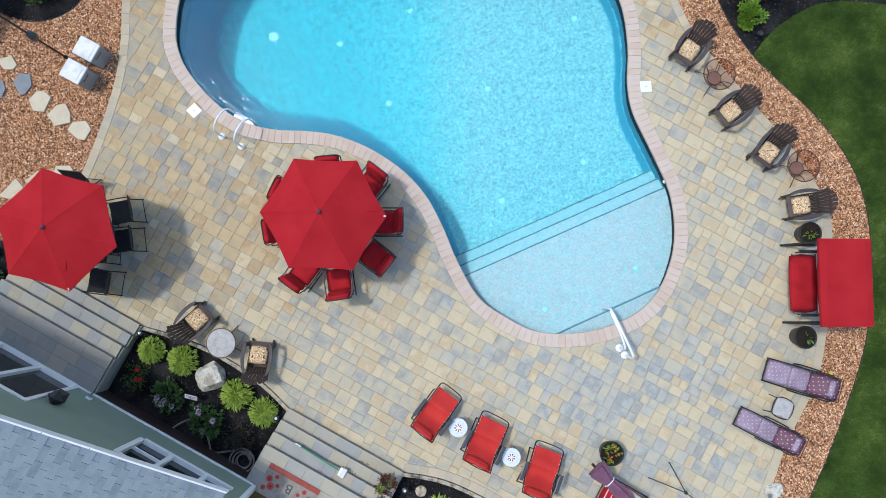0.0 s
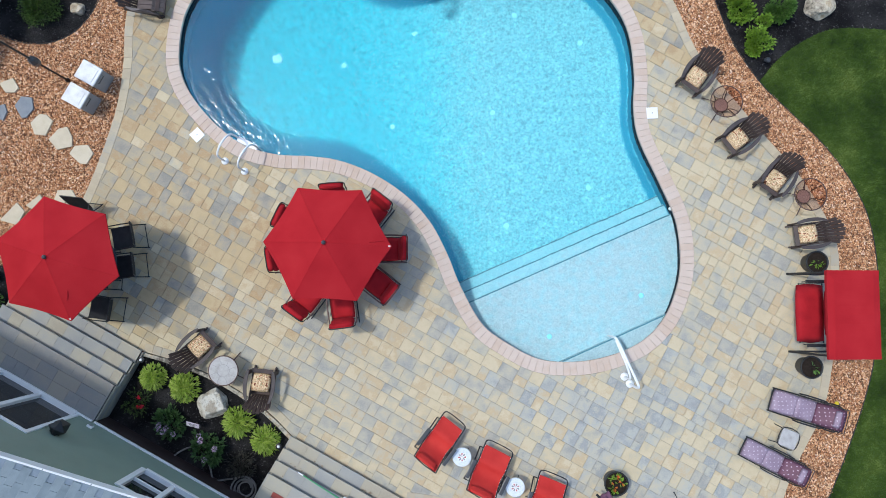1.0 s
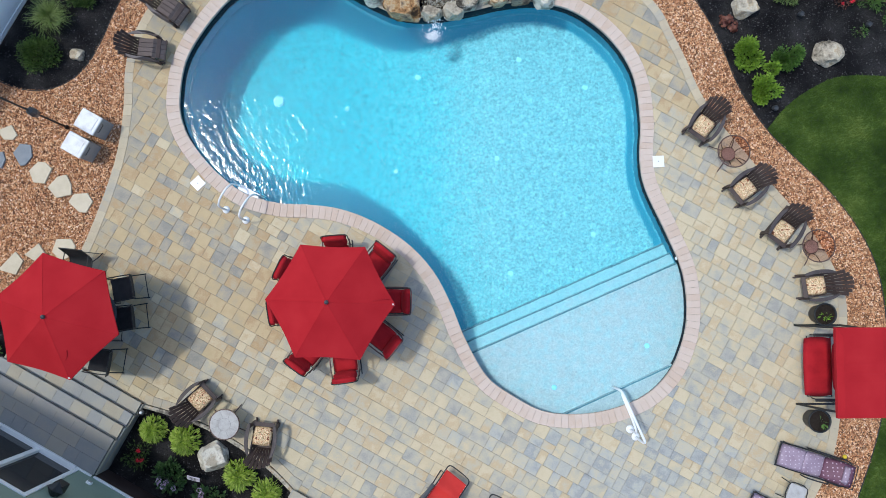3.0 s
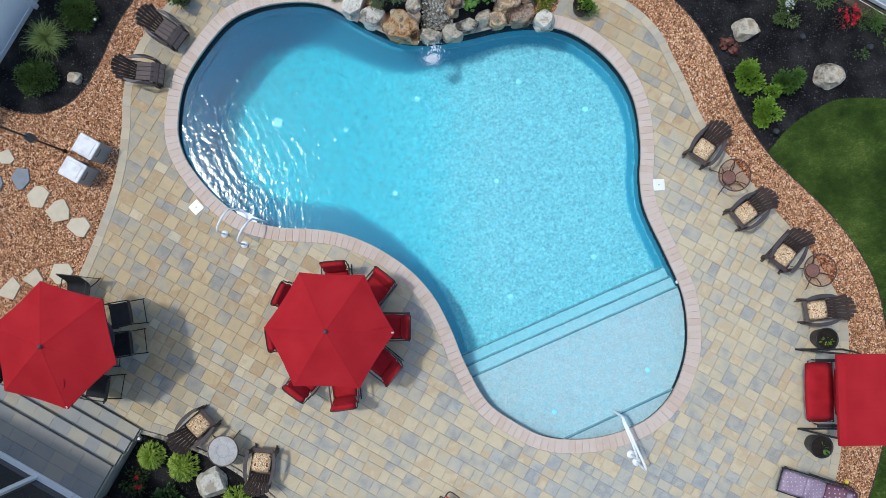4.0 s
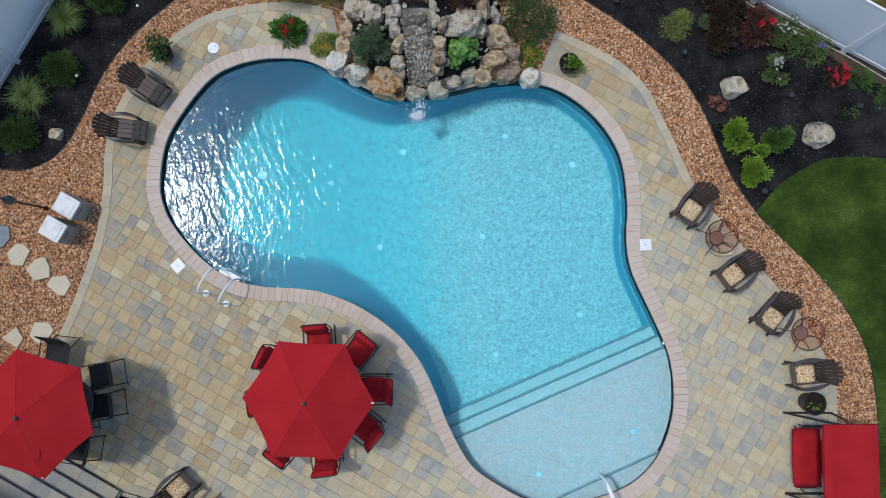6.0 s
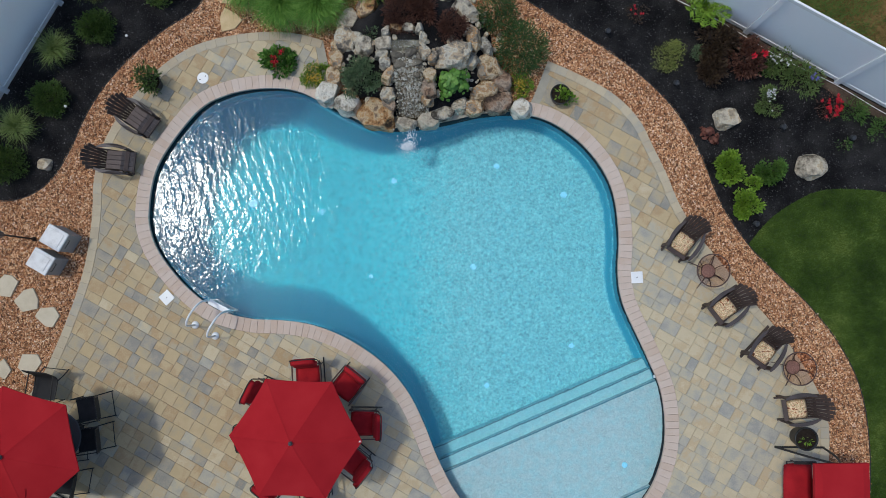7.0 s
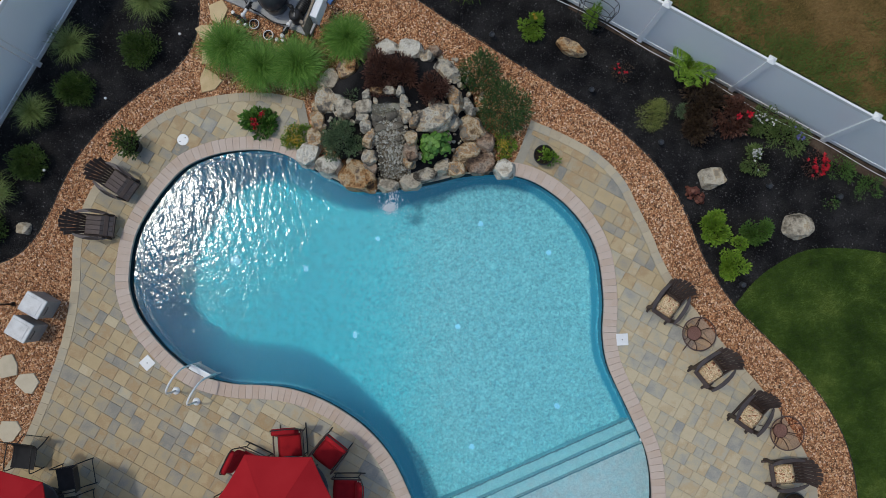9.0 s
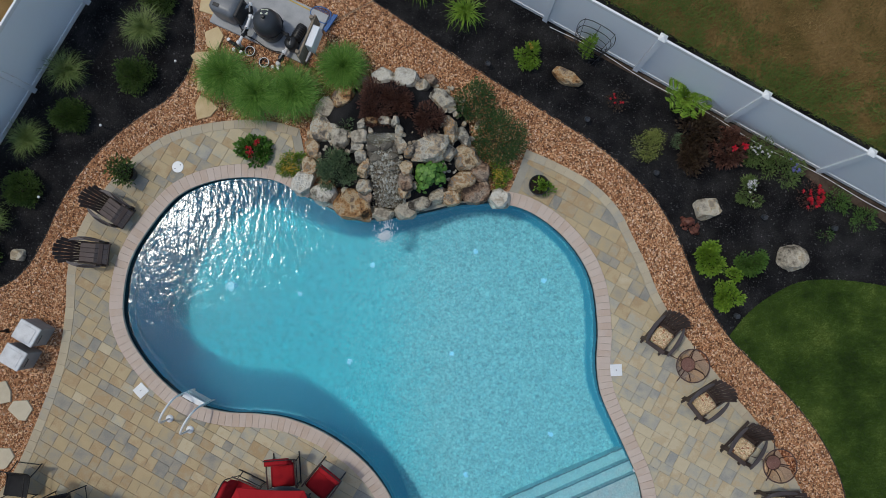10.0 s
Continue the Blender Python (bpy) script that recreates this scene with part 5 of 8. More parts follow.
# reclining sun chairs in red
def recliner(m):
    ob = thing("reclining_chair", m, "red sling reclining sun chair with black frame", "chair", "red sun chairs")
    line = smooth_path([(0.56, 0, 0.36), (0.40, 0, 0.42), (0.20, 0, 0.52), (0.04, 0, 0.47), (-0.12, 0, 0.50), (-0.30, 0, 0.70), (-0.48, 0, 0.95)], 4)
    bm = bmesh.new()
    for z in (0, -0.012):
        rows = [[bm.verts.new((p[0], y, p[2] + z - 0.03 * (1 - (y / 0.25) ** 2))) for y in (-0.25, -0.15, 0, 0.15, 0.25)] for p in line]
        for r0, r1 in zip(rows, rows[1:]):
            for i in range(4):
                bm.faces.new((r0[i], r0[i + 1], r1[i + 1], r1[i]))
    sling = part("sling", bm, M_RED_SLING, ob, "red-orange sling", True)
    part("pillow", cushion(0.20, 0.44, 0.08, pose(-0.40, 0, 0.89, 0, 54, 0)), M_RED_SLING, ob, "red head pillow", True)
    for s in (1, -1):
        part("side_rail", tube([(p[0], 0.265 * s, p[2]) for p in line], 0.012, 6), M_BLACK, ob)
        lace = join(*[new_box((0.010, 0.014, 0.006), pose(p[0], 0.252 * s, p[2] + 0.004), 0) for p in line[1:-1:2]])
        part("lacing", lace, M_WHITE, sling, "pale elastic lacing")
        part("armrest", new_box((0.46, 0.075, 0.03), pose(-0.06, 0.325 * s, 0.66, 0, 4, 0), 0.012), M_DARK_GREY, ob, "dark grey padded armrest")
        part("arm_post", tube([(-0.2, 0.31 * s, 0.65), (-0.05, 0.30 * s, 0.30), (-0.12, 0.30 * s, 0.02)], 0.011, 6), M_BLACK, ob)
        part("front_leg", tube(smooth_path([(0.40, 0.29 * s, 0.02), (0.1, 0.30 * s, 0.34), (-0.28, 0.30 * s, 0.58)], 3), 0.012, 6), M_BLACK, ob)
        part("rear_leg", tube(smooth_path([(-0.48, 0.29 * s, 0.02), (-0.1, 0.30 * s, 0.32), (0.16, 0.30 * s, 0.60)], 3), 0.012, 6), M_BLACK, ob)
    part("foot_bar", tube(smooth_path([(0.54, 0.265, 0.37), (0.64, 0.26, 0.33), (0.69, 0.20, 0.315), (0.70, 0, 0.31), (0.69, -0.20, 0.315), (0.64, -0.26, 0.33), (0.54, -0.265, 0.37)], 4), 0.013, 6), M_BLACK, ob)
    part("head_bar", tube([(-0.48, -0.265, 0.95), (-0.50, 0, 0.96), (-0.48, 0.265, 0.95)], 0.012, 6), M_BLACK, ob)
    for x in (0.40, -0.48):
        part("floor_bar", tube([(x, -0.29, 0.02), (x, 0.29, 0.02)], 0.012, 6), M_BLACK, ob)
    return ob


first = None
for x, y, turn in ((-0.39, -2.76, 50), (0.72, -3.46, 61), (1.98, -4.18, 66)):
    if first is None:
        first = recliner(at(x, y, 0, turn) @ Matrix.Diagonal((0.97, 1.13, 1, 1)))
    else:
        copy_thing(first, at(x, y, 0, turn) @ Matrix.Diagonal((0.97, 1.13, 1, 1)))

M_MOSAIC = material("mosaic_top", [(0.20, 0.25, 0.32), (0.60, 0.63, 0.66), (0.72, 0.74, 0.75), (0.40, 0.46, 0.52), (0.76, 0.77, 0.78)], 0.35, 34, 120, 0.2)
for x, y, turn in ((0.14, -3.09, 0), (1.32, -3.80, 20)):
    ob = thing("drum_table", at(x, y, 0, turn), "small round mosaic side table with red rosette", "table", "mosaic tables")
    part("tabletop", lathe([(0, 0.475), (0.205, 0.475), (0.215, 0.465), (0.205, 0.45), (0, 0.45)], 28), M_MOSAIC, ob, "speckled white and blue mosaic top")
    rosette = part("rosette", lathe([(0, 0.4795), (0.10, 0.4795), (0.10, 0.476), (0, 0.476)], 24), M_WHITE, ob)
    for i in range(8):
        a = math.pi / 4 * i
        wedge = bmesh.new()
        v = [wedge.verts.new((r * math.cos(a + d), r * math.sin(a + d), 0.482)) for r, d in ((0.015, 0), (0.085, -0.2), (0.095, 0), (0.085, 0.2))]
        wedge.faces.new(v)
        part("petal", wedge, M_RED_CUSHION if i % 2 == 0 else M_DARK_GREY, rosette)
    for i in range(3):
        a = 2 * math.pi / 3 * i + 0.5
        part("leg", tube([(0.15 * math.cos(a), 0.15 * math.sin(a), 0.45), (0.06 * math.cos(a), 0.06 * math.sin(a), 0.25), (0.2 * math.cos(a), 0.2 * math.sin(a), 0.01)], 0.009, 6), M_BLACK, ob)


# plum chaise longues
def dotted(name, base, dot):
    m = material(name, base, 0.58, 4, 260, 0.3, 0.002, spec=0.35)
    nt = m.node_tree
    n, link, p = nt.nodes, nt.links.new, nt.nodes["Principled BSDF"]
    vor = n.new("ShaderNodeTexVoronoi")
    vor.voronoi_dimensions = "2D"
    vor.inputs["Scale"].default_value, vor.inputs["Randomness"].default_value = 11, 0.3
    geo = n.new("ShaderNodeNewGeometry")
    link(geo.outputs["Position"], vor.inputs["Vector"])
    less = n.new("ShaderNodeMath")
    less.operation = "LESS_THAN"
    less.inputs[1].default_value = 0.15
    link(vor.outputs["Distance"], less.inputs[0])
    mix = n.new("ShaderNodeMix")
    mix.data_type = "RGBA"
    link(less.outputs[0], mix.inputs["Factor"])
    link(p.inputs["Base Color"].links[0].from_socket, mix.inputs["A"])
    mix.inputs["B"].default_value = (*dot, 1)
    link(mix.outputs["Result"], p.inputs["Base Color"])
    return m


M_PLUM_DOT = dotted("plum_dotted_fabric", [(0.095, 0.036, 0.058), (0.13, 0.052, 0.08), (0.165, 0.074, 0.105)], (0.42, 0.30, 0.36))
M_LILAC_DOT = dotted("lilac_dotted_fabric", [(0.21, 0.145, 0.19), (0.28, 0.205, 0.26), (0.35, 0.27, 0.325)], (0.46, 0.39, 0.44))


def chaise(m):
    """Its head lies towards the x axis."""
    ob = thing("chaise_longue", m, "plum dotted cushioned chaise longue with dark frame", "lounger", "plum loungers")
    part("foot_cushion", cushion(0.62, 0.60, 0.12, pose(-0.60, 0, 0.425, 0, -8, 0)), M_LILAC_DOT, ob, "faded lilac foot cushion", True)
    part("seat_cushion", cushion(0.60, 0.60, 0.12, pose(-0.09, 0, 0.425, 0, 8, 0)), M_LILAC_DOT, ob, "faded lilac seat cushion", True)
    part("back_cushion", cushion(0.72, 0.60, 0.12, pose(0.46, 0, 0.53, 0, -23, 0)), M_PLUM_DOT, ob, "plum back cushion with pale dots", True)
    part("pillow", cushion(0.15, 0.46, 0.10, pose(0.60, 0, 0.67, 0, -23, 0)), M_LILAC_DOT, ob, "lilac head pillow", True)
    part("frame", tube(smooth_path([(-0.88, 0.25, 0.33), (-0.82, 0.31, 0.33), (0.2, 0.32, 0.33), (0.86, 0.31, 0.33), (0.86, -0.31, 0.33), (0.2, -0.32, 0.33), (-0.82, -0.31, 0.33), (-0.88, -0.25, 0.33)], 4, True), 0.018, 6, True), M_BLACK, ob)
    part("foot_hoop", tube(smooth_path([(-0.84, 0.30, 0.33), (-0.92, 0.24, 0.38), (-0.93, 0, 0.40), (-0.92, -0.24, 0.38), (-0.84, -0.30, 0.33)], 5), 0.017, 6), M_BLACK, ob)
    part("back_frame", tube([(0.12, 0.31, 0.36), (0.83, 0.31, 0.67), (0.83, -0.31, 0.67), (0.12, -0.31, 0.36)], 0.015, 6), M_BLACK, ob)
    for s in (1, -1):
        part("armrest", tube(smooth_path([(-0.25, 0.36 * s, 0.34), (-0.2, 0.37 * s, 0.55), (0.05, 0.37 * s, 0.58), (0.3, 0.36 * s, 0.56), (0.4, 0.34 * s, 0.36)], 4), 0.02, 6), M_BLACK, ob)
        for x in (-0.7, 0.6):
            part("leg", tube([(x, 0.3 * s, 0.33), (x + 0.03, 0.32 * s, 0.0)], 0.016, 6), M_BLACK, ob)
    return ob


lounger = chaise(at(8.06, -2.32, 0, -19) @ Matrix.Diagonal((0.94, 0.86, 1, 1)))
copy_thing(lounger, at(7.25, -3.46, 0, -29) @ Matrix.Diagonal((0.94, 0.86, 1, 1)))
small = thing("side_table", at(7.58, -2.94, 0, -24), "small pale grey square side table with black legs", "table", "plum loungers")
part("tabletop", new_box((0.40, 0.40, 0.03), pose(0, 0, 0.42), 0.014, 3), M_TOP, small)
part("tray_rim", tube(smooth_path([(0.19, 0.19, 0.425), (-0.19, 0.19, 0.425), (-0.19, -0.19, 0.425), (0.19, -0.19, 0.425)], 4, True), 0.012, 6, True), M_BLACK, small)
for sx in (1, -1):
    for sy in (1, -1):
        part("leg", tube([(0.17 * sx, 0.17 * sy, 0.41), (0.21 * sx, 0.2 * sy, 0.0)], 0.010, 6), M_BLACK, small)

lemon = thing("toy_ball", at(8.94, -2.25, -0.02), "small yellow ball lying on the gravel", "ball")
part("skin", lathe([(0, 0.0), (0.03, 0.01), (0.05, 0.04), (0.05, 0.06), (0.03, 0.09), (0, 0.10)], 14), material("yellow_rubber", [(0.62, 0.45, 0.02), (0.72, 0.55, 0.04)], 0.5, 9, 60, 0.1), lemon, "", True)

# canopy swing; it faces west
swing = thing("canopy_swing", at(8.50, -0.12, 0, 178), "red cushioned garden swing with flat red canopy", "swing")
canopy = bmesh.new()
rows = []
for i in range(9):
    x = 0.58 - 1.17 * i / 8
    row = []
    for j in range(11):
        y = -0.94 + 1.88 * j / 10
        edge = min(1, 4 * (1 - abs(2 * i / 8 - 1)), 5 * (1 - abs(2 * j / 10 - 1)))
        row.append(canopy.verts.new((x, y, 1.80 - 0.10 * i / 8 + 0.03 * edge - 0.012 * math.sin(math.pi * j / 2.5) ** 2)))
    rows.append(row)
for a, b in zip(rows, rows[1:]):
    for j in range(10):
        canopy.faces.new((a[j], a[j + 1], b[j + 1], b[j]))
rim_edges = [e for e in canopy.edges if e.is_boundary]
got = bmesh.ops.extrude_edge_only(canopy, edges=rim_edges)["geom"]
bmesh.ops.translate(canopy, vec=(0, 0, -0.09), verts=[q for q in got if isinstance(q, bmesh.types.BMVert)])
bmesh.ops.recalc_face_normals(canopy, faces=canopy.faces[:])
part("canopy", canopy, M_RED, swing, "flat red canvas canopy")
part("seat_cushion", cushion(0.68, 1.34, 0.13, pose(0.30, 0, 0.50, 0, -4, 0), 0.4), M_RED_CUSHION, swing, "long red seat cushion", True)
part("back_cushion", cushion(0.12, 1.32, 0.52, pose(-0.10, 0, 0.76, 0, -14, 0), 0.4), M_RED_CUSHION, swing, "long red back cushion", True)
part("seat_frame", tube([(0.50, 0.68, 0.42), (0.50, -0.68, 0.42), (-0.04, -0.68, 0.42), (-0.04, 0.68, 0.42)], 0.018, 6, True), M_BLACK, swing)
for s in (1, -1):
    part("front_leg", tube(smooth_path([(0.0, 0.90 * s, 1.72), (0.30, 0.91 * s, 1.0), (0.50, 0.91 * s, 0.25), (0.56, 0.91 * s, 0.02)], 4), 0.024, 8), M_BLACK, swing)
    part("rear_leg", tube(smooth_path([(0.0, 0.90 * s, 1.72), (-0.30, 0.91 * s, 1.0), (-0.52, 0.91 * s, 0.02)], 4), 0.024, 8), M_BLACK, swing)
    part("foot_rail", tube([(0.58, 0.91 * s, 0.025), (-0.55, 0.91 * s, 0.025)], 0.024, 8), M_BLACK, swing)
    part("hanger", tube([(0.05, 0.80 * s, 1.68), (0.24, 0.72 * s, 0.74)], 0.008, 6), M_BLACK, swing)
    part("armrest", new_box((0.50, 0.07, 0.035), pose(0.24, 0.72 * s, 0.72), 0.012), M_BLACK, swing)
    part("arm_post", tube([(0.42, 0.71 * s, 0.42), (0.42, 0.72 * s, 0.72)], 0.014, 6), M_BLACK, swing)
part("top_bar", tube([(0.0, -0.9, 1.72), (0.0, 0.9, 1.72)], 0.022, 8), M_BLACK, swing)


# pool fittings
def lid(name, m, label):
    ob = thing(name, m, label, "lid", "skimmer lids")
    part("cover", new_box((0.27, 0.27, 0.03), pose(0, 0, 0.006), 0.006), M_WHITE, ob)
    part("knob", lathe([(0, 0.024), (0.014, 0.024), (0.016, 0.02)], 10), M_GREY_RESIN, ob)
    return ob


lid("skimmer_lid", at(-5.90, 4.58, 0, 42), "square white skimmer lid set in pavers")
lid("skimmer_lid", at(4.98, 4.76, 0, 1), "square white skimmer lid set in pavers")
autofill = thing("round_lid", at(-5.04, 9.72), "round white autofill lid set in pavers", "lid")
part("cover", lathe([(0, 0.014), (0.125, 0.014), (0.135, 0.008), (0.135, -0.02)], 26), M_WHITE, autofill)
for a in (0.6, 3.7):
    part("finger_hole", lathe([(0, 0.0165), (0.014, 0.0165), (0.014, 0.012)], 10, pose(0.075 * math.cos(a), 0.075 * math.sin(a), 0)), M_DARK_GREY, autofill)

ladder = thing("pool_ladder", at(-5.015, 3.80, 0, 60.5), "white pool ladder with two curved rails", "ladder")
for s in (1, -1):
    y = 0.265 * s
    part("rail", tube(smooth_path([(0, y, 0), (0.0, y, 0.45), (0.05, y, 0.68), (0.22, y, 0.80), (0.45, y, 0.74), (0.60, y, 0.52), (0.64, y, 0.1), (0.64, y, -0.95)], 5), 0.024, 8), M_WHITE, ladder, "white rail", True)
    part("anchor", lathe([(0.024, 0.05), (0.05, 0.045), (0.085, 0.015), (0.09, 0.002)], 18, pose(0, y, 0.01)), M_WHITE, ladder, "", True)
for z in (-0.02, -0.30, -0.60):
    part("step", new_box((0.13, 0.53, 0.035), pose(0.62, 0, z), 0.01), M_WHITE, ladder)

handrail = thing("pool_handrail", at(4.075, -1.55, 0, 108), "white curved handrail beside the tanning shelf", "handrail")
part("rail", tube(smooth_path([(-0.10, -0.03, 0), (-0.12, -0.03, 0.5), (-0.08, -0.03, 0.80), (0.05, -0.02, 0.88), (0.35, 0.0, 0.86), (0.75, 0.0, 0.70), (1.0, 0.0, 0.55), (1.08, 0.0, 0.4), (1.08, 0.0, -0.36)], 5), 0.029, 8), M_WHITE, handrail, "", True)
part("brace", tube(smooth_path([(0.10, 0.03, 0), (0.10, 0.03, 0.45), (0.2, 0.035, 0.66), (0.5, 0.035, 0.72), (0.92, 0.03, 0.58), (1.02, 0.02, 0.52)], 5), 0.026, 8), M_WHITE, handrail, "", True)
for x, y in ((-0.10, -0.03), (0.10, 0.03)):
    part("anchor", lathe([(0.026, 0.05), (0.055, 0.045), (0.09, 0.015), (0.095, 0.002)], 18, pose(x, y, 0.004)), M_WHITE, handrail, "", True)

# cleaning heads and drains on the pool floor
HEADS = [(-2.57, 6.7), (-1.32, 4.98), (-0.67, 7.37), (1.89, 7.62), (3.53, 6.86), (1.24, 5.14), (3.58, 3.15), (1.48, 2.25), (2.35, -0.5), (4.6, 0.41)]
for x, y in HEADS:
    z = WATER_Z - floor_depth(x, y)
    ob = thing("cleaning_head", at(x, y, z), "small round white head in pool floor", "pool fitting", "cleaning heads")
    part("cap", lathe([(0, 0.025), (0.05, 0.023), (0.065, 0.01), (0.065, -0.01)], 18), M_HEAD, ob)
drain = thing("main_drain", at(-4.33, 6.95, WATER_Z - floor_depth(-4.33, 6.95)), "round white drain cover on pool floor", "pool fitting")
part("grate", lathe([(0, 0.05), (0.11, 0.045), (0.13, 0.02), (0.13, -0.01)], 24), M_HEAD, drain)
light = thing("return_fitting", at(5.36, 2.46, 0), "small white return fitting in pool wall", "pool fitting")
part("eyeball", lathe([(0, 0.04), (0.03, 0.035), (0.045, 0.0)], 14, pose(-0.02, 0, -0.14, 0, -90, 0)), M_WHITE, light)


# potted plants
def pot(x, y, r, h, label, foliage, seed, n=60, leaf=0.12, flowers=None, bloom=0, spread=0.8, square=False, trail=(0, 0)):
    ob = thing("planter", at(x, y, 0, seed * 37 % 90), label, "planter", "planters")
    steps = 4 if square else 24
    part("pot", lathe([(0, 0.0), (r * 0.72, 0.0), (r * 0.78, 0.02), (r * 0.97, h - 0.05), (r * 1.03, h - 0.045), (r * 1.03, h), (r * 0.93, h), (r * 0.90, h - 0.05)], steps), M_POT, ob, "glossy black pot", not square)
    part("soil", lathe([(0, h - 0.045), (r * 0.92, h - 0.05)], steps), M_SOIL, ob)
    rng = np.random.default_rng(seed)
    p, w = dome(rng, n, r * spread, r * spread, 0.22, 5)
    p[:, 2] += h - 0.05
    if trail != (0, 0):
        # the plant leans out over one side of the rim
        far = rng.uniform(0, 1, n)
        p[:, 0] += trail[0] * far
        p[:, 1] += trail[1] * far
        p[:, 2] -= 0.26 * far * far
    v, f = leaves(rng, p, w, leaf, leaf * 0.5)
    from_arrays("foliage", v, f, foliage, ob)
    if flowers:
        q = p[rng.integers(0, n, bloom)] + np.array([0, 0, 0.06])
        v, f = leaves(rng, np.repeat(q, 6, axis=0), rng.normal(size=(bloom * 6, 3)) + np.array([0, 0, 0.6]), 0.045, 0.04)
        from_arrays("blossoms", v, f, flowers, ob)
    return ob


pot(8.50, 1.05, 0.255, 0.42, "round black pot with a small green plant", L_LIME, 3, 14, 0.11, spread=0.4)
pot(8.22, -1.35, 0.255, 0.42, "round black pot with sparse green sprouts", L_MID, 4, 9, 0.12, spread=0.5)
pot(3.62, -3.82, 0.27, 0.42, "round black pot with green and orange flowers", L_LIME, 5, 60, 0.10, L_ORANGE, 10, 0.75)
pot(3.32, 9.03, 0.23, 0.32, "round black pot with trailing lime foliage", L_LIME, 6, 190, 0.10, spread=0.75, trail=(0.12, -0.32))
pot(-6.13, 9.56, 0.2, 0.30, "black pot holding a bushy dark shrub", L_DARK, 7, 20, 0.09)
shrub(-6.13, 9.56, 0.30, 0.75, L_DARK, "bushy dark green shrub growing in a pot", 71, 420, 0.085, z=0.26)


# ---- waterfall mound ----
def mound_z(x, y):
    d = ((x - 0.0) / 1.85) ** 2 + ((y - 10.15) / 1.55) ** 2
    return 0.88 * max(0.0, 1 - d) ** 0.75


mx, my = np.meshgrid(np.arange(-2.1, 2.25, 0.09), np.arange(8.5, 12.2, 0.09))
mz = np.array([mound_z(x, y) + 0.03 * noise.noise((x * 3, y * 3, 0)) - 0.05 for x, y in zip(mx.ravel(), my.ravel())])
dry = ~inside(np.stack([mx.ravel(), my.ravel()], 1), offset(POOL, 0.06)) & np.array([mound_z(x, y) > 0.015 for x, y in zip(mx.ravel(), my.ravel())])
nx = mx.shape[1]
mf = [(i * nx + j, i * nx + j + 1, (i + 1) * nx + j + 1, (i + 1) * nx + j) for i in range(mx.shape[0] - 1) for j in range(nx - 1)]
mf = [q for q in mf if all(dry[k] for k in q)]
tagged(from_arrays("waterfall_mound", np.stack([mx.ravel(), my.ravel(), mz], 1), mf, M_MULCH, None, smooth=True), "dark mulch mound carrying the waterfall rocks", "mound", kind="structure")

WF = "waterfall rocks"
ROCK_KINDS = {"W": (M_ROCK_WHITE, "whitish weathered boulder of the waterfall"), "P": (M_ROCK_PALE, "pale buff boulder of the waterfall"), "R": (M_ROCK_RUST, "rust-stained boulder of the waterfall"),
              "T": (M_ROCK_TAN, "tan boulder of the waterfall"), "G": (M_ROCK_GREY, "grey-brown boulder of the waterfall"), "B": (M_ROCK_BROWN, "dark brown boulder of the waterfall"), "D": (M_ROCK_GREY, "small dark grey stone wedged among the boulders")}
# x, y, width, depth, turn, kind; from the water's edge round the mound and then along the stream
WATER_EDGE = [(-2.08, 9.26, 0.43, 0.60, -40, "W"), (-1.62, 8.96, 0.56, 0.46, 15, "W"), (-0.95, 8.69, 0.86, 0.68, -5, "R"), (-0.28, 8.48, 0.50, 0.31, -5, "P"), (0.25, 8.54, 0.48, 0.36, 5, "P"), (0.17, 8.75, 0.24, 0.22, 0, "W"), (0.59, 8.69, 0.56, 0.36, 15, "G"),
              (0.99, 8.90, 0.44, 0.36, 40, "P"), (1.29, 8.82, 0.50, 0.34, 10, "T"), (1.86, 8.90, 0.66, 0.50, 8, "B"), (1.99, 9.41, 0.46, 0.50, -80, "B"), (1.51, 9.15, 0.66, 0.45, 25, "T"), (2.44, 8.77, 0.50, 0.43, 0, "W")]
MOUND_RING = [(1.66, 9.69, 0.58, 0.62, -70, "T"), (0.89, 9.84, 0.84, 0.56, 25, "G"), (1.26, 9.78, 0.34, 0.30, 50, "G"), (1.32, 10.32, 0.33, 0.64, 10, "T"), (1.63, 10.17, 0.26, 0.48, 20, "D"), (1.16, 11.02, 0.68, 0.36, -45, "G"), (0.90, 11.60, 0.30, 0.25, 0, "B"),
              (0.72, 11.41, 0.30, 0.28, 0, "G"), (0.34, 11.58, 0.60, 0.46, -25, "W"), (-0.19, 11.70, 0.52, 0.38, 10, "W"), (-1.10, 11.19, 0.53, 0.40, 15, "R"), (-1.59, 10.96, 0.52, 0.42, 40, "P"), (-0.72, 11.58, 0.37, 0.20, 40, "B"), (-1.63, 10.47, 0.44, 0.64, 10, "G"),
              (-1.30, 10.37, 0.25, 0.30, 60, "G"), (-1.84, 10.06, 0.32, 0.48, 10, "T"), (-1.92, 9.60, 0.35, 0.50, 5, "T"), (-1.90, 10.41, 0.19, 0.30, 0, "T")]
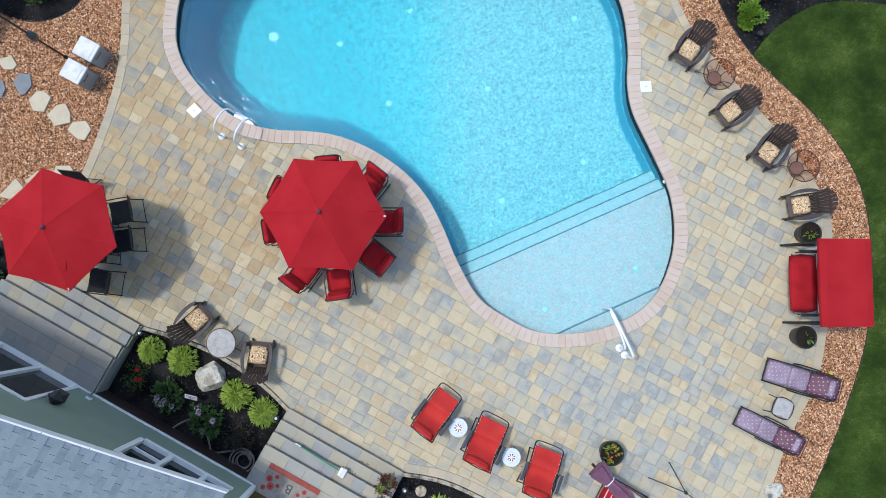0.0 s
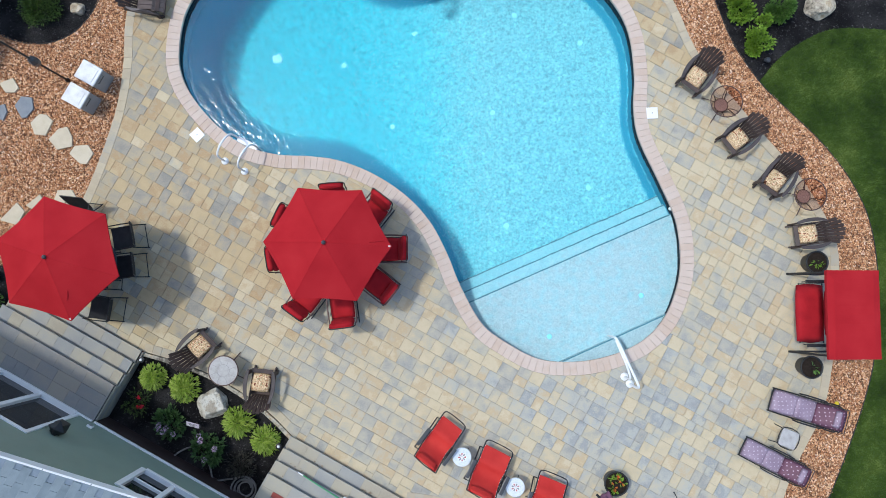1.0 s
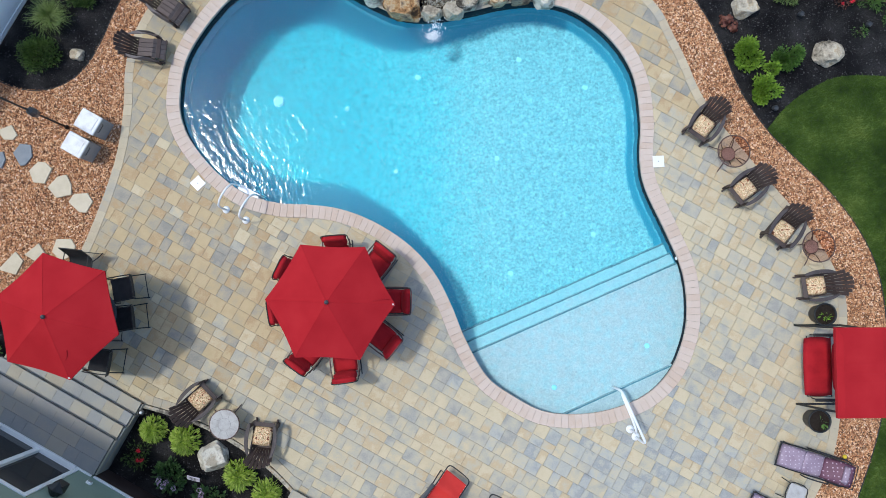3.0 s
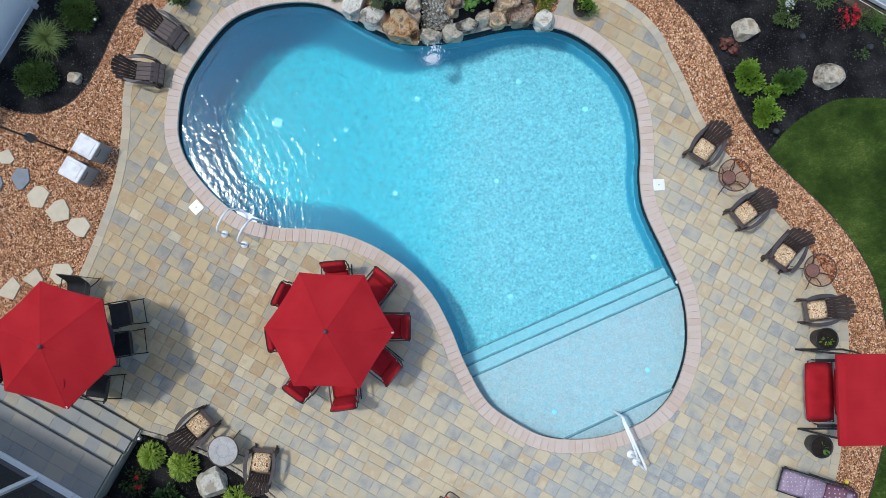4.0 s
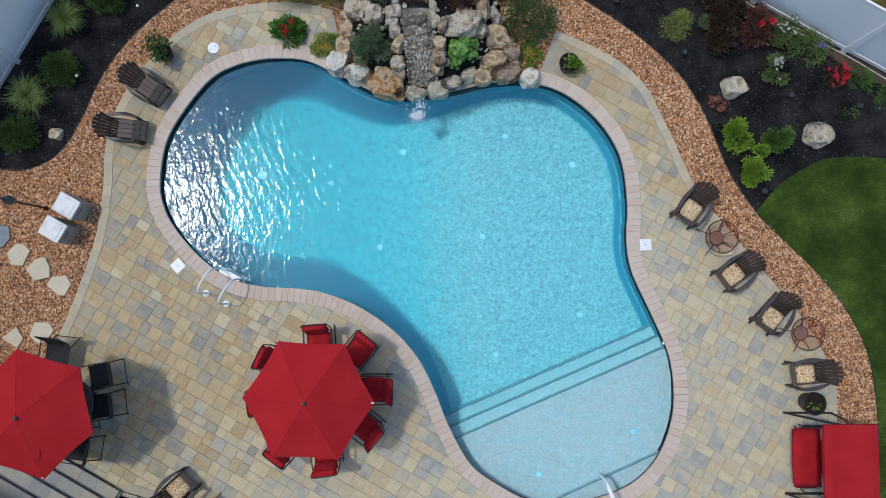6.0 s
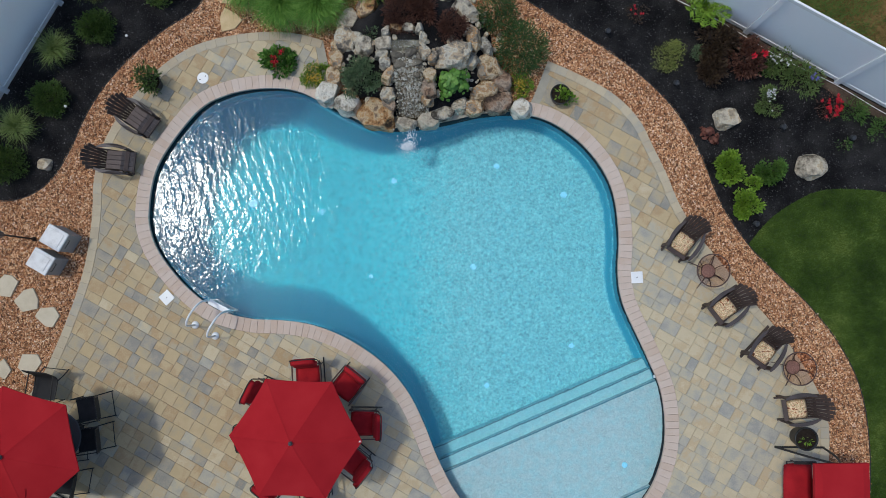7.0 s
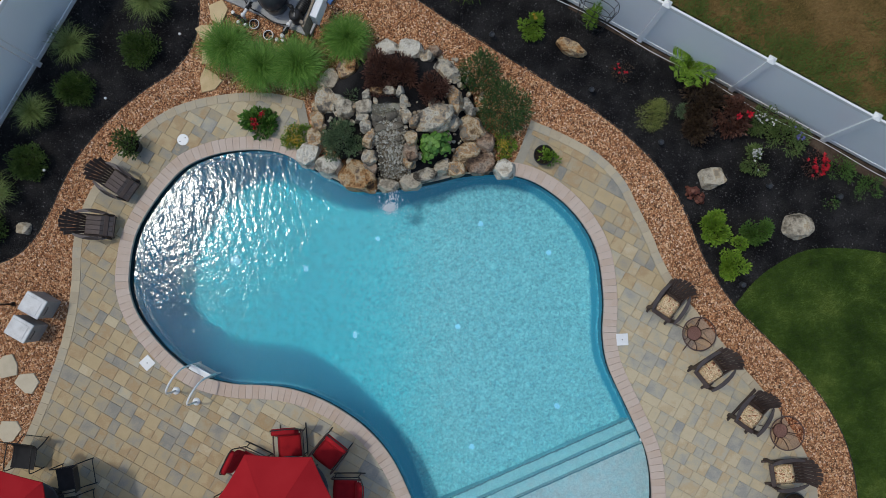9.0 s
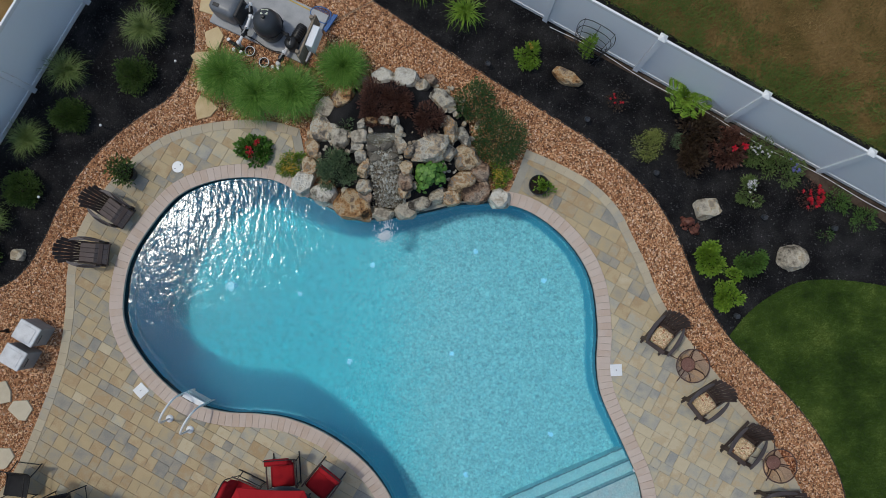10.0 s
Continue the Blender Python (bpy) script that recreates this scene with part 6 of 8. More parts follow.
STREAM_SIDE = [(-1.13, 10.17, 0.43, 0.41, 10, "P"), (-0.72, 10.12, 0.35, 0.36, 0, "P"), (-0.65, 10.39, 0.22, 0.29, -10, "D"), (-0.43, 10.50, 0.34, 0.16, -8, "R"), (-0.14, 10.47, 0.30, 0.20, 0, "P"), (0.10, 10.45, 0.18, 0.22, 0, "G"), (0.18, 10.24, 0.17, 0.29, 0, "G"),
               (0.40, 9.78, 0.26, 0.27, 0, "T"), (0.23, 9.90, 0.24, 0.30, 20, "G"), (0.31, 9.43, 0.27, 0.35, 10, "T"), (0.28, 9.15, 0.33, 0.41, 5, "B"), (0.24, 8.93, 0.28, 0.27, 0, "T"), (-0.62, 9.45, 0.27, 0.43, -20, "T"), (-0.62, 9.08, 0.34, 0.36, -30, "G"),
               (-0.64, 8.90, 0.34, 0.25, -30, "B"), (-0.70, 9.72, 0.27, 0.29, 0, "G"), (-0.74, 9.90, 0.34, 0.18, 10, "D"), (1.13, 9.46, 0.20, 0.24, 0, "D"), (1.72, 9.30, 0.24, 0.20, 0, "D")]
seed = 100
for x, y, w, d, turn, key in WATER_EDGE + MOUND_RING + STREAM_SIDE:
    seed += 1
    mat, label = ROCK_KINDS[key]
    tall = 0.26 + 0.42 * min(w, d)
    z = max(-0.06, mound_z(x, y) - 0.14)
    if y < 9.0 and (x, y, w, d, turn, key) in WATER_EDGE:
        z, tall = -0.16, tall + 0.10
    rock(x, y, z, (w * 1.10, d * 1.10, tall), turn, seed, mat, label, "boulder", WF, True)
# small filler stones between the boulders
rng = np.random.default_rng(8)
pieces = []
k = 0
while k < 230:
    x, y = rng.uniform(-1.95, 2.2), rng.uniform(8.75, 11.5)
    if abs(x + 0.15) < 0.30 or ((x - 0.05) / 2.0) ** 2 + ((y - 10.2) / 1.65) ** 2 > 1.0:
        continue
    if -1.4 < x < 1.1 and 10.3 < y < 11.35 or (x + 1.2) ** 2 + (y - 9.5) ** 2 < 0.16 or (x - 0.85) ** 2 + (y - 9.35) ** 2 < 0.16:
        continue
    s = rng.uniform(0.06, 0.19)
    b = rock_mesh((s, s * rng.uniform(0.7, 1), s * 0.8), 500 + k, 5, 0.1, 2)
    bmesh.ops.transform(b, matrix=at(x, y, mound_z(x, y) - 0.03, rng.uniform(0, 360)), verts=b.verts[:])
    pieces.append(b)
    k += 1
tagged(part("filler_stones", join(*pieces), M_ROCK_GREY), "small grey stones wedged among the boulders", "stones", kind="stuff")


def stream_z(y):
    return max(mound_z(-0.15, y) + 0.06, 0.9 if y > 10.0 else -0.02)


# stream: wet bed, pebbles, falling water
stream = thing("waterfall_stream", at(0, 0), "pebbled stream falling into the pool", "waterfall")
centre = [(-0.20, 10.18), (-0.22, 9.9), (-0.16, 9.5), (-0.12, 9.1), (-0.12, 8.75), (-0.14, 8.5)]
line = smooth_path(centre, 6)
M_WET = material("wet_stone", [(0.035, 0.03, 0.022), (0.085, 0.072, 0.052), (0.17, 0.145, 0.10)], 0.2, 8, 50, 0.6, 0.01)
M_WET_LEDGE = material("wet_ledge", [(0.035, 0.03, 0.022), (0.10, 0.085, 0.06), (0.20, 0.17, 0.12)], 0.25, 6, 30, 0.8, 0.02, vary="object", share=0.4, detail=8.0)
M_PEBBLE = material("stream_pebble", [(0.045, 0.036, 0.025), (0.15, 0.115, 0.072), (0.32, 0.30, 0.235), (0.09, 0.07, 0.045), (0.48, 0.46, 0.39), (0.20, 0.16, 0.10)], 0.25, 20, 90, 0.3, vary="island", share=0.9)
bm = bmesh.new()
rows = [[bm.verts.new((x + o, y, stream_z(y) - 0.06 + 0.10 * abs(o) ** 1.5 + 0.03 * noise.noise((x + o, y * 4, 3)))) for o in np.linspace(-0.32, 0.32, 9)] for x, y in line]
for a, b in zip(rows, rows[1:]):
    for i in range(8):
        bm.faces.new((a[i], b[i], b[i + 1], a[i + 1]))
part("stream_bed", bm, M_WET, stream, "wet brown stone bed", True)
v, f = [], []
ball = [(1, 0, 0), (0, 1, 0), (-1, 0, 0), (0, -1, 0), (0, 0, 1), (0, 0, -1)]
faces8 = [(0, 1, 4), (1, 2, 4), (2, 3, 4), (3, 0, 4), (1, 0, 5), (2, 1, 5), (3, 2, 5), (0, 3, 5)]
for i in range(2000):
    y = rng.uniform(8.62, 9.62) if i % 12 else rng.uniform(9.6, 10.05)
    x = np.interp(y, line[::-1, 1], line[::-1, 0]) + rng.normal(0, 0.15)
    s = rng.uniform(0.010, 0.034) * (1.6 if abs(y - 9.3) < 0.3 and i % 3 == 0 else 1.0)
    k = len(v)
    v += [(x + a * s * rng.uniform(0.8, 1.3), y + b * s * rng.uniform(0.8, 1.3), stream_z(y) - 0.02 + c * s * 0.7) for a, b, c in ball]
    f += [(k + a, k + b, k + c) for a, b, c in faces8]
for i in range(150):
    y = rng.uniform(8.85, 9.72)
    x = np.interp(y, line[::-1, 1], line[::-1, 0]) + rng.normal(0, 0.085)
    s = rng.uniform(0.030, 0.055)
    k = len(v)
    v += [(x + a * s * rng.uniform(0.8, 1.3), y + b * s * rng.uniform(0.8, 1.3), stream_z(y) + 0.005 + c * s * 0.6) for a, b, c in ball]
    f += [(k + a, k + b, k + c) for a, b, c in faces8]
tagged(from_arrays("pebble_bed", v, f, M_PEBBLE, stream, "grey rounded pebbles"), kind="stuff")
for i, (x, y, w, d, turn) in enumerate([(-0.42, 9.86, 0.30, 0.20, 8), (-0.12, 9.90, 0.34, 0.20, -6), (-0.30, 9.64, 0.36, 0.20, 4), (0.02, 9.68, 0.30, 0.18, -12), (-0.02, 9.42, 0.26, 0.16, 10)]):
    part("ledge_stone", rock_mesh((w * 1.2, d * 1.3, 0.14), 820 + i, 8, 0.08, 2), M_WET_LEDGE, stream, "dark wet ledge stone").matrix_world = at(x, y, stream_z(y) - 0.06, turn)
M_FOAM = material("white_water", [(0.62, 0.68, 0.72), (0.78, 0.82, 0.85), (0.88, 0.9, 0.92)], 0.35, 14, 60, 0.5, 0.01)
pondlet = lathe([(0, 0.0), (0.26, 0.0), (0.3, -0.05)], 18, pose(-0.25, 10.08, 0.97) @ Matrix.Diagonal((1.1, 0.5, 1, 1)))
part("pooled_water", pondlet, M_WATER, stream, "dark water behind the spill stone").visible_shadow = False
# foam where the water strikes the pool: many small droplets and a broken ring
v, f = [], []
for i in range(1300):
    r = abs(rng.normal(0, 0.10)) if i < 1100 else abs(rng.normal(0, 0.16))
    a = rng.uniform(0, 2 * math.pi)
    x, y = -0.27 + r * math.cos(a) * 1.3, 7.98 + r * math.sin(a) * 0.9
    s = rng.uniform(0.006, 0.015) * (1.4 if r < 0.10 else 0.6)
    k = len(v)
    v += [(x + p * s, y + q * s, WATER_Z + 0.002 + max(0, 0.10 - r * 0.5) * rng.uniform(0, 1) + c * s * 0.6) for p, q, c in ball]
    f += [(k + p, k + q, k + c) for p, q, c in faces8]
foam = tagged(from_arrays("foam", v, f, M_FOAM, None), "white foam where the waterfall strikes the pool", "foam", kind="stuff")
v, f = [], []
for i in range(120):
    s = rng.uniform(0, 1)
    y = 8.42 - 0.42 * s + rng.normal(0, 0.02)
    z = 0.0 - 0.13 * s * s
    x = -0.2 + rng.normal(0, 0.10)
    r = rng.uniform(0.006, 0.016)
    k = len(v)
    v += [(x + p * r, y + q * r * 2.4, z + c * r) for p, q, c in ball]
    f += [(k + p, k + q, k + c) for p, q, c in faces8]
tagged(from_arrays("falling_water", v, f, M_FOAM, stream, "thin veil of falling drops"), kind="stuff")

# planting on and beside the mound
shrub(-0.32, 10.86, 0.44, 0.42, L_MAROON, "dark maroon feathery maple on the mound", 21, 2400, 0.075, 0.3, z=mound_z(-0.45, 10.75) - 0.02, rx=0.56, clumps=20)
shrub(0.16, 10.98, 0.34, 0.36, L_MAROON, "dark maroon feathery maple on the mound", 20, 1500, 0.075, 0.3, z=mound_z(0.18, 10.85) - 0.02, rx=0.42, clumps=16)
shrub(0.84, 10.52, 0.36, 0.30, L_MAROON, "smaller maroon feathery maple on the mound", 22, 1500, 0.07, 0.3, z=mound_z(0.68, 10.50) - 0.02, rx=0.36, clumps=16)
shrub(-1.22, 9.50, 0.50, 0.62, L_GREYGREEN, "grey-green rounded shrub among the boulders", 23, 3000, 0.06, 0.5, z=mound_z(-1.24, 9.48) - 0.05)
shrub(-1.02, 10.42, 0.20, 0.16, L_GREYGREEN, "small silvery plant beside the ledge", 24, 160, 0.06, 0.3, z=mound_z(-1.02, 10.42))
shrub(0.85, 9.30, 0.40, 0.40, L_SEDUM, "bright green round-leaved plant among the boulders", 25, 420, 0.11, 0.95, z=mound_z(0.85, 9.30) - 0.05, rounded=True, clumps=16)
shrub(2.45, 10.12, 0.66, 0.95, L_DEEP, "loose upright green shrub beside the waterfall", 26, 2600, 0.075, 0.4, clumps=30)
shrub(1.92, 11.02, 0.52, 0.85, L_DEEP, "loose upright green shrub beside the waterfall", 27, 1500, 0.075, 0.4, clumps=22)
shrub(2.42, 9.30, 0.30, 0.26, L_LIME, "yellow flowering ground cover by the coping", 28, 900, 0.05, 0.5, L_YELLOW, 60, 0.02)
shrub(-2.42, 9.72, 0.36, 0.30, L_LIME, "yellow flowering ground cover by the coping", 29, 1500, 0.05, 0.5, L_YELLOW, 110, 0.02)
shrub(-3.22, 10.05, 0.40, 0.36, L_SEDUM, "green geranium with scarlet blossoms on patio", 30, 700, 0.10, 0.8, L_RED, 12, 0.055, name="geranium", category="geranium")


# ---- planting beds ----
def boulder(x, y, w, d, h, turn, seed, mat, label):
    rock(x, y, -0.10, (w * 0.80, d * 0.80, h * 0.85), turn, seed, mat, label, "boulder", "garden boulders", True)


boulder(7.25, 8.42, 0.78, 0.66, 0.45, 20, 11, M_ROCK_PALE, "pale tan and white boulder in black mulch")
boulder(9.12, 7.24, 0.78, 0.80, 0.5, 50, 12, M_ROCK_PALE, "pale tan and white boulder in black mulch")
boulder(4.1, 11.58, 0.96, 0.42, 0.5, -28, 13, M_ROCK_RUST, "long tan boulder in black mulch")
shrub(6.62, 10.02, 0.19, 0.22, L_GREYGREEN, "small silvery cushion plant in black mulch", 14, 900, 0.03, 0.5, clumps=26)
boulder(-8.74, 7.76, 0.40, 0.37, 0.26, 0, 15, M_ROCK_PALE, "small pale stone in black mulch")
boulder(7.42, -4.90, 0.56, 0.5, 0.34, 10, 16, M_ROCK_WHITE, "whitish boulder at the end of the gravel")

HEDGE = "shrubs in the mulch beds"
for x, y, r, seed in ((-6.0, 11.9, 0.46, 31), (-7.5, 10.95, 0.46, 32), (-8.6, 9.3, 0.44, 33), (-9.55, 7.75, 0.48, 34), (-5.45, 13.75, 0.45, 36)):
    shrub(x, y, r, 0.5, L_DARK, "rounded dark green shrub in black mulch", seed, 2800, 0.052, 0.7, group=HEDGE, clumps=30)
for x, y, r, seed in ((-5.7, 12.95, 0.62, 41), (-7.5, 11.98, 0.58, 42), (-8.38, 10.4, 0.52, 43), (-9.25, 8.6, 0.58, 44)):
    grass_clump(x, y, r, 0.62, L_PALE, "pale fountain grass clump in black mulch", seed, 520, 0.008, "pale grasses")
for x, y, r, seed in ((-3.85, 11.75, 0.72, 51), (-3.10, 11.28, 0.72, 52), (-2.25, 11.30, 0.76, 53), (-1.10, 11.86, 0.66, 54)):
    grass_clump(x, y, r, 0.75, L_GRASS, "dense green ornamental grass clump in gravel", seed, 2300, 0.011, "green grasses")
for x, y, r, seed in ((1.75, 13.15, 0.55, 55), (0.75, 13.75, 0.5, 56)):
    grass_clump(x, y, r, 0.6, L_LIME, "variegated lime grass clump in black mulch", seed, 200, 0.018, "lime grasses")

shrub(3.22, 12.1, 0.33, 0.42, L_LIME, "small bright green shrub with yellow buds", 61, 900, 0.075, 0.5, L_YELLOW, 3, 0.05)
shrub(5.90, 9.93, 0.34, 0.38, L_CREAM, "rounded olive shrub with tiny cream flowers", 62, 2400, 0.032, 0.7, rx=0.46, clumps=30)
shrub(5.26, 11.02, 0.28, 0.22, L_SMOKE, "low dark plant with red flowers", 63, 160, 0.06, 0.5, L_RED, 6, 0.04)
shrub(7.05, 10.15, 0.48, 0.60, L_SMOKE, "dark smoky brown shrub beside the fence", 64, 1500, 0.09, 0.6, clumps=18)
shrub(6.92, 9.55, 0.36, 0.42, L_SMOKE, "dark smoky brown shrub in black mulch", 60, 900, 0.09, 0.6, clumps=14)
shrub(7.72, 9.78, 0.46, 0.66, L_MAROON, "dark maroon shrub with scarlet roses", 65, 1500, 0.085, 0.6, L_RED, 2, 0.10, clumps=16)
shrub(8.42, 9.68, 0.40, 0.5, L_BED, "green shrub with small pale flowers", 66, 1000, 0.07, 0.4, L_WHITE, 22, 0.03)
shrub(8.95, 9.25, 0.48, 0.5, L_BED, "pale green shrub with a few violet flowers", 67, 1300, 0.07, 0.4, L_BLUE, 9, 0.04)
shrub(8.26, 8.8, 0.36, 0.4, L_BED, "green plant with small white flowers", 68, 900, 0.065, 0.4, L_WHITE, 26, 0.032)
shrub(9.6, 8.65, 0.34, 0.36, L_MAROON, "low plant covered with crimson flowers", 69, 260, 0.06, 0.4, L_RED, 34, 0.05)
shrub(10.2, 8.5, 0.36, 0.35, L_MID, "loose green perennial beside the fence", 72, 560, 0.065, 0.35)
shrub(10.85, 8.05, 0.32, 0.3, L_MID, "loose green perennial beside the fence", 73, 420, 0.065, 0.35)
shrub(9.95, 7.75, 0.17, 0.16, L_MID, "tiny green seedling in black mulch", 74, 70, 0.06, 0.4)
shrub(6.82, 8.02, 0.24, 0.2, L_CORAL, "coral-leaved low plant beside the boulder", 75, 110, 0.085, 0.9, rounded=True)
for x, y, r, seed, n in ((7.20, 7.26, 0.37, 76, 300), (8.18, 7.18, 0.37, 77, 300), (7.62, 6.40, 0.34, 78, 260), (7.74, 6.86, 0.15, 79, 50)):
    shrub(x, y, r, 0.4, L_LIME if seed != 77 else L_MID, "bright green leafy shrub in black mulch", seed, n * 5, 0.07, 0.75, group="lime shrubs", clumps=14)


def fern(x, y, r, seed, label):
    """Long fronds, each a spine with paired leaflets."""
    rng = np.random.default_rng(seed)
    ob = thing("fern", at(x, y, 0, 0), label, "fern")
    pts, ways, spines = [], [], []
    for i in range(9):
        a = 2 * math.pi * i / 9 + rng.uniform(-0.3, 0.3)
        path = smooth_path([(0, 0, 0), (0.35 * r * math.cos(a), 0.35 * r * math.sin(a), 0.5), (r * math.cos(a), r * math.sin(a), 0.55)], 12)
        spines.append([tuple(p) for p in path])
        for k, p in enumerate(path[4:]):
            for s in (1, -1):
                pts.append(p)
                ways.append((math.cos(a) * 0.4 - s * math.sin(a), math.sin(a) * 0.4 + s * math.cos(a), 0.05))
    part("frond", stems(spines, 0.006), L_LIME, ob)
    v, f = leaves(rng, np.array(pts), np.array(ways), 0.19, 0.048)
    from_arrays("foliage", v, f, L_LIME, ob)


fern(6.78, 10.98, 0.50, 81, "yellow-green fern against the pale fence")

# wire tomato cage with a climbing plant
cage = thing("plant_cage", at(4.56, 12.19, -0.06, -31), "black wire cage around a climbing plant", "plant support")
for z, k in ((0.3, 0.80), (0.62, 0.86), (0.94, 0.93), (1.25, 1.0)):
    part("hoop", tube(smooth_path([(0.36 * k, 0.19 * k, z), (-0.36 * k, 0.19 * k, z), (-0.36 * k, -0.19 * k, z), (0.36 * k, -0.19 * k, z)], 4, True), 0.008, 5, True), M_BLACK, cage)
for wx, wy in ((0.37, 0.2), (-0.37, 0.2), (-0.37, -0.2), (0.37, -0.2), (0.0, 0.215), (0.0, -0.215), (0.42, 0.0), (-0.42, 0.0)):
    part("wire", tube([(0.74 * wx, 0.74 * wy, 0), (wx, wy, 1.25)], 0.006, 5), M_BLACK, cage)
shrub(4.56, 12.19, 0.19, 1.10, L_LIME, "climbing green plant inside the wire cage", 82, 520, 0.075, 0.45)

# bare soil showing between the mulch and the fence
M_BARE = material("bare_brown_soil", [(0.035, 0.024, 0.017), (0.075, 0.052, 0.038), (0.12, 0.088, 0.066)], 0.95, 6, 50, 0.9, 0.02, spec=0.1)
strip_u = np.linspace(-3.0, 12.0, 60)
soil_edge = [lot(u, 12.90 - 0.26 * min(1, max(0.0, (u - 1.5) / 3.0)) * (0.75 + 0.5 * noise.noise((u * 1.4, 0.3, 2.0)))) for u in strip_u]
tagged(part("soil_strip", sheet([soil_edge + [lot(12.0, 13.03), lot(-3.0, 13.03)]], -0.058), M_BARE), "bare brown soil along the foot of the fence", "soil", kind="structure")

# pale cable lying along the foot of the fence
lead = thing("garden_cable", at(0, 0), "thin pale cable lying along the fence", "cable")
run = [(*lot(u, 12.955 + 0.03 * math.sin(u * 2.1) - 0.02 * math.sin(u * 0.7)), -0.06) for u in np.linspace(-3.4, 6.2, 26)]
part("cord", tube([tuple(q) for q in smooth_path(run, 3)], 0.008, 6), M_VINYL, lead, "", True)

# spot and path lights
for x, y in ((-5.0, 12.15), (-6.73, 10.69), (-8.14, 9.06)):
    ob = thing("path_light", at(x, y, -0.05), "small path light with round white cap", "lamp", "white path lights")
    part("stake", tube([(0, 0, 0), (0, 0, 0.3)], 0.012, 6), M_BLACK, ob)
    part("cap", lathe([(0, 0.335), (0.02, 0.33), (0.032, 0.31), (0.032, 0.295), (0.0, 0.29)], 14), M_WHITE, ob)
for x, y in ((2.23, 11.97), (4.5, 10.59), (6.05, 9.3), (8.5, 8.2), (7.75, 5.95), (10.1, 7.9)):
    ob = thing("spot_light", at(x, y, -0.05), "small dark garden spotlight in mulch", "lamp", "dark spot lights")
    part("stake", tube([(0, 0, 0), (0, 0, 0.14)], 0.012, 6), M_BLACK, ob)
    part("head", lathe([(0, 0.0), (0.05, 0.01), (0.065, 0.10), (0.055, 0.13), (0.05, 0.11), (0, 0.10)], 14, pose(0, 0, 0.12, 20, 10, 0)), M_DARK_GREY, ob)


# stepping stones
def stepping_stone(x, y, r, seed, mat, label, group):
    rnd = random.Random(seed)
    n = rnd.choice((4, 5, 5, 6))
    poly = np.array([(1.15 * r * k * math.cos(a), 1.15 * r * k * math.sin(a)) for k, a in ((rnd.uniform(0.72, 1.15), 2 * math.pi * (i + rnd.uniform(-0.28, 0.28)) / n) for i in range(n))])
    ob = part("stepping_stone", prism(poly, -0.06, 0.012, 0.01), mat, None, label)
    ob.location = (x, y, 0)
    return tagged(ob, category="stepping stone", group=group)


for i, (x, y, r) in enumerate(((-10.36, 5.91, 0.22), (-10.02, 5.37, 0.24), (-10.6, 5.25, 0.2), (-9.59, 4.97, 0.25), (-9.11, 4.62, 0.26), (-8.63, 4.22, 0.26), (-10.25, 2.78, 0.27), (-9.70, 3.02, 0.25), (-9.1, 3.12, 0.25))):
    blue = i in (1, 2)
    stepping_stone(x, y, r, 60 + i, M_FLAG_BLUE if blue else M_FLAG, "bluish grey stepping stone in gravel" if blue else "pale cream stepping stone in gravel", "west stepping stones")
for i, (x, y, r) in enumerate(((-4.2, 12.74, 0.26), (-4.47, 12.28, 0.22), (-4.44, 11.68, 0.22), (-4.41, 11.1, 0.25), (-4.3, 13.6, 0.26))):
    stepping_stone(x, y, r, 80 + i, M_FLAG_TAN, "golden tan stepping stone in gravel", "tan stepping stones")

M_LID = material("weathered_lid", [(0.46, 0.45, 0.44), (0.62, 0.61, 0.60), (0.70, 0.70, 0.69)], 0.45, 5, 60, 0.1)
# two resin boxes and the tall pole between them
for x, y in ((-8.20, 5.98), (-8.50, 5.46)):
    ob = thing("storage_box", at(x, y, -0.04, -31), "grey resin box with a pale sloping lid", "box", "resin boxes")
    part("body", new_box((0.50, 0.44, 0.60), pose(0, 0, 0.30), 0.025), M_GREY_RESIN, ob)
    part("lid", new_box((0.52, 0.46, 0.05), pose(0, 0, 0.625, 0, 0, 0), 0.018), M_LID, ob, "pale lid")
    part("lid_panel", new_box((0.40, 0.32, 0.012), pose(-0.02, 0, 0.654), 0.005), M_LID, ob)
    part("handle", tube([(0.27, -0.1, 0.55), (0.30, -0.1, 0.55), (0.30, 0.1, 0.55), (0.27, 0.1, 0.55)], 0.009, 6), M_BLACK, ob)
pole = thing("lamp_post", at(-9.0, 6.02, -0.05, -31), "tall slim black pole with a collar lamp", "lamp post")
part("pole", tube([(0, 0, 0), (0, 0, 2.9)], 0.022, 8), M_BLACK, pole)
part("collar", lathe([(0.022, -0.2), (0.08, -0.16), (0.11, 0.0), (0.08, 0.14), (0.022, 0.2)], 6, pose(0, 0, 1.45)), M_DARK_GREY, pole)
part("base", lathe([(0.03, 0.1), (0.05, 0.06), (0.06, 0.0), (0, 0)], 16), M_BLACK, pole)

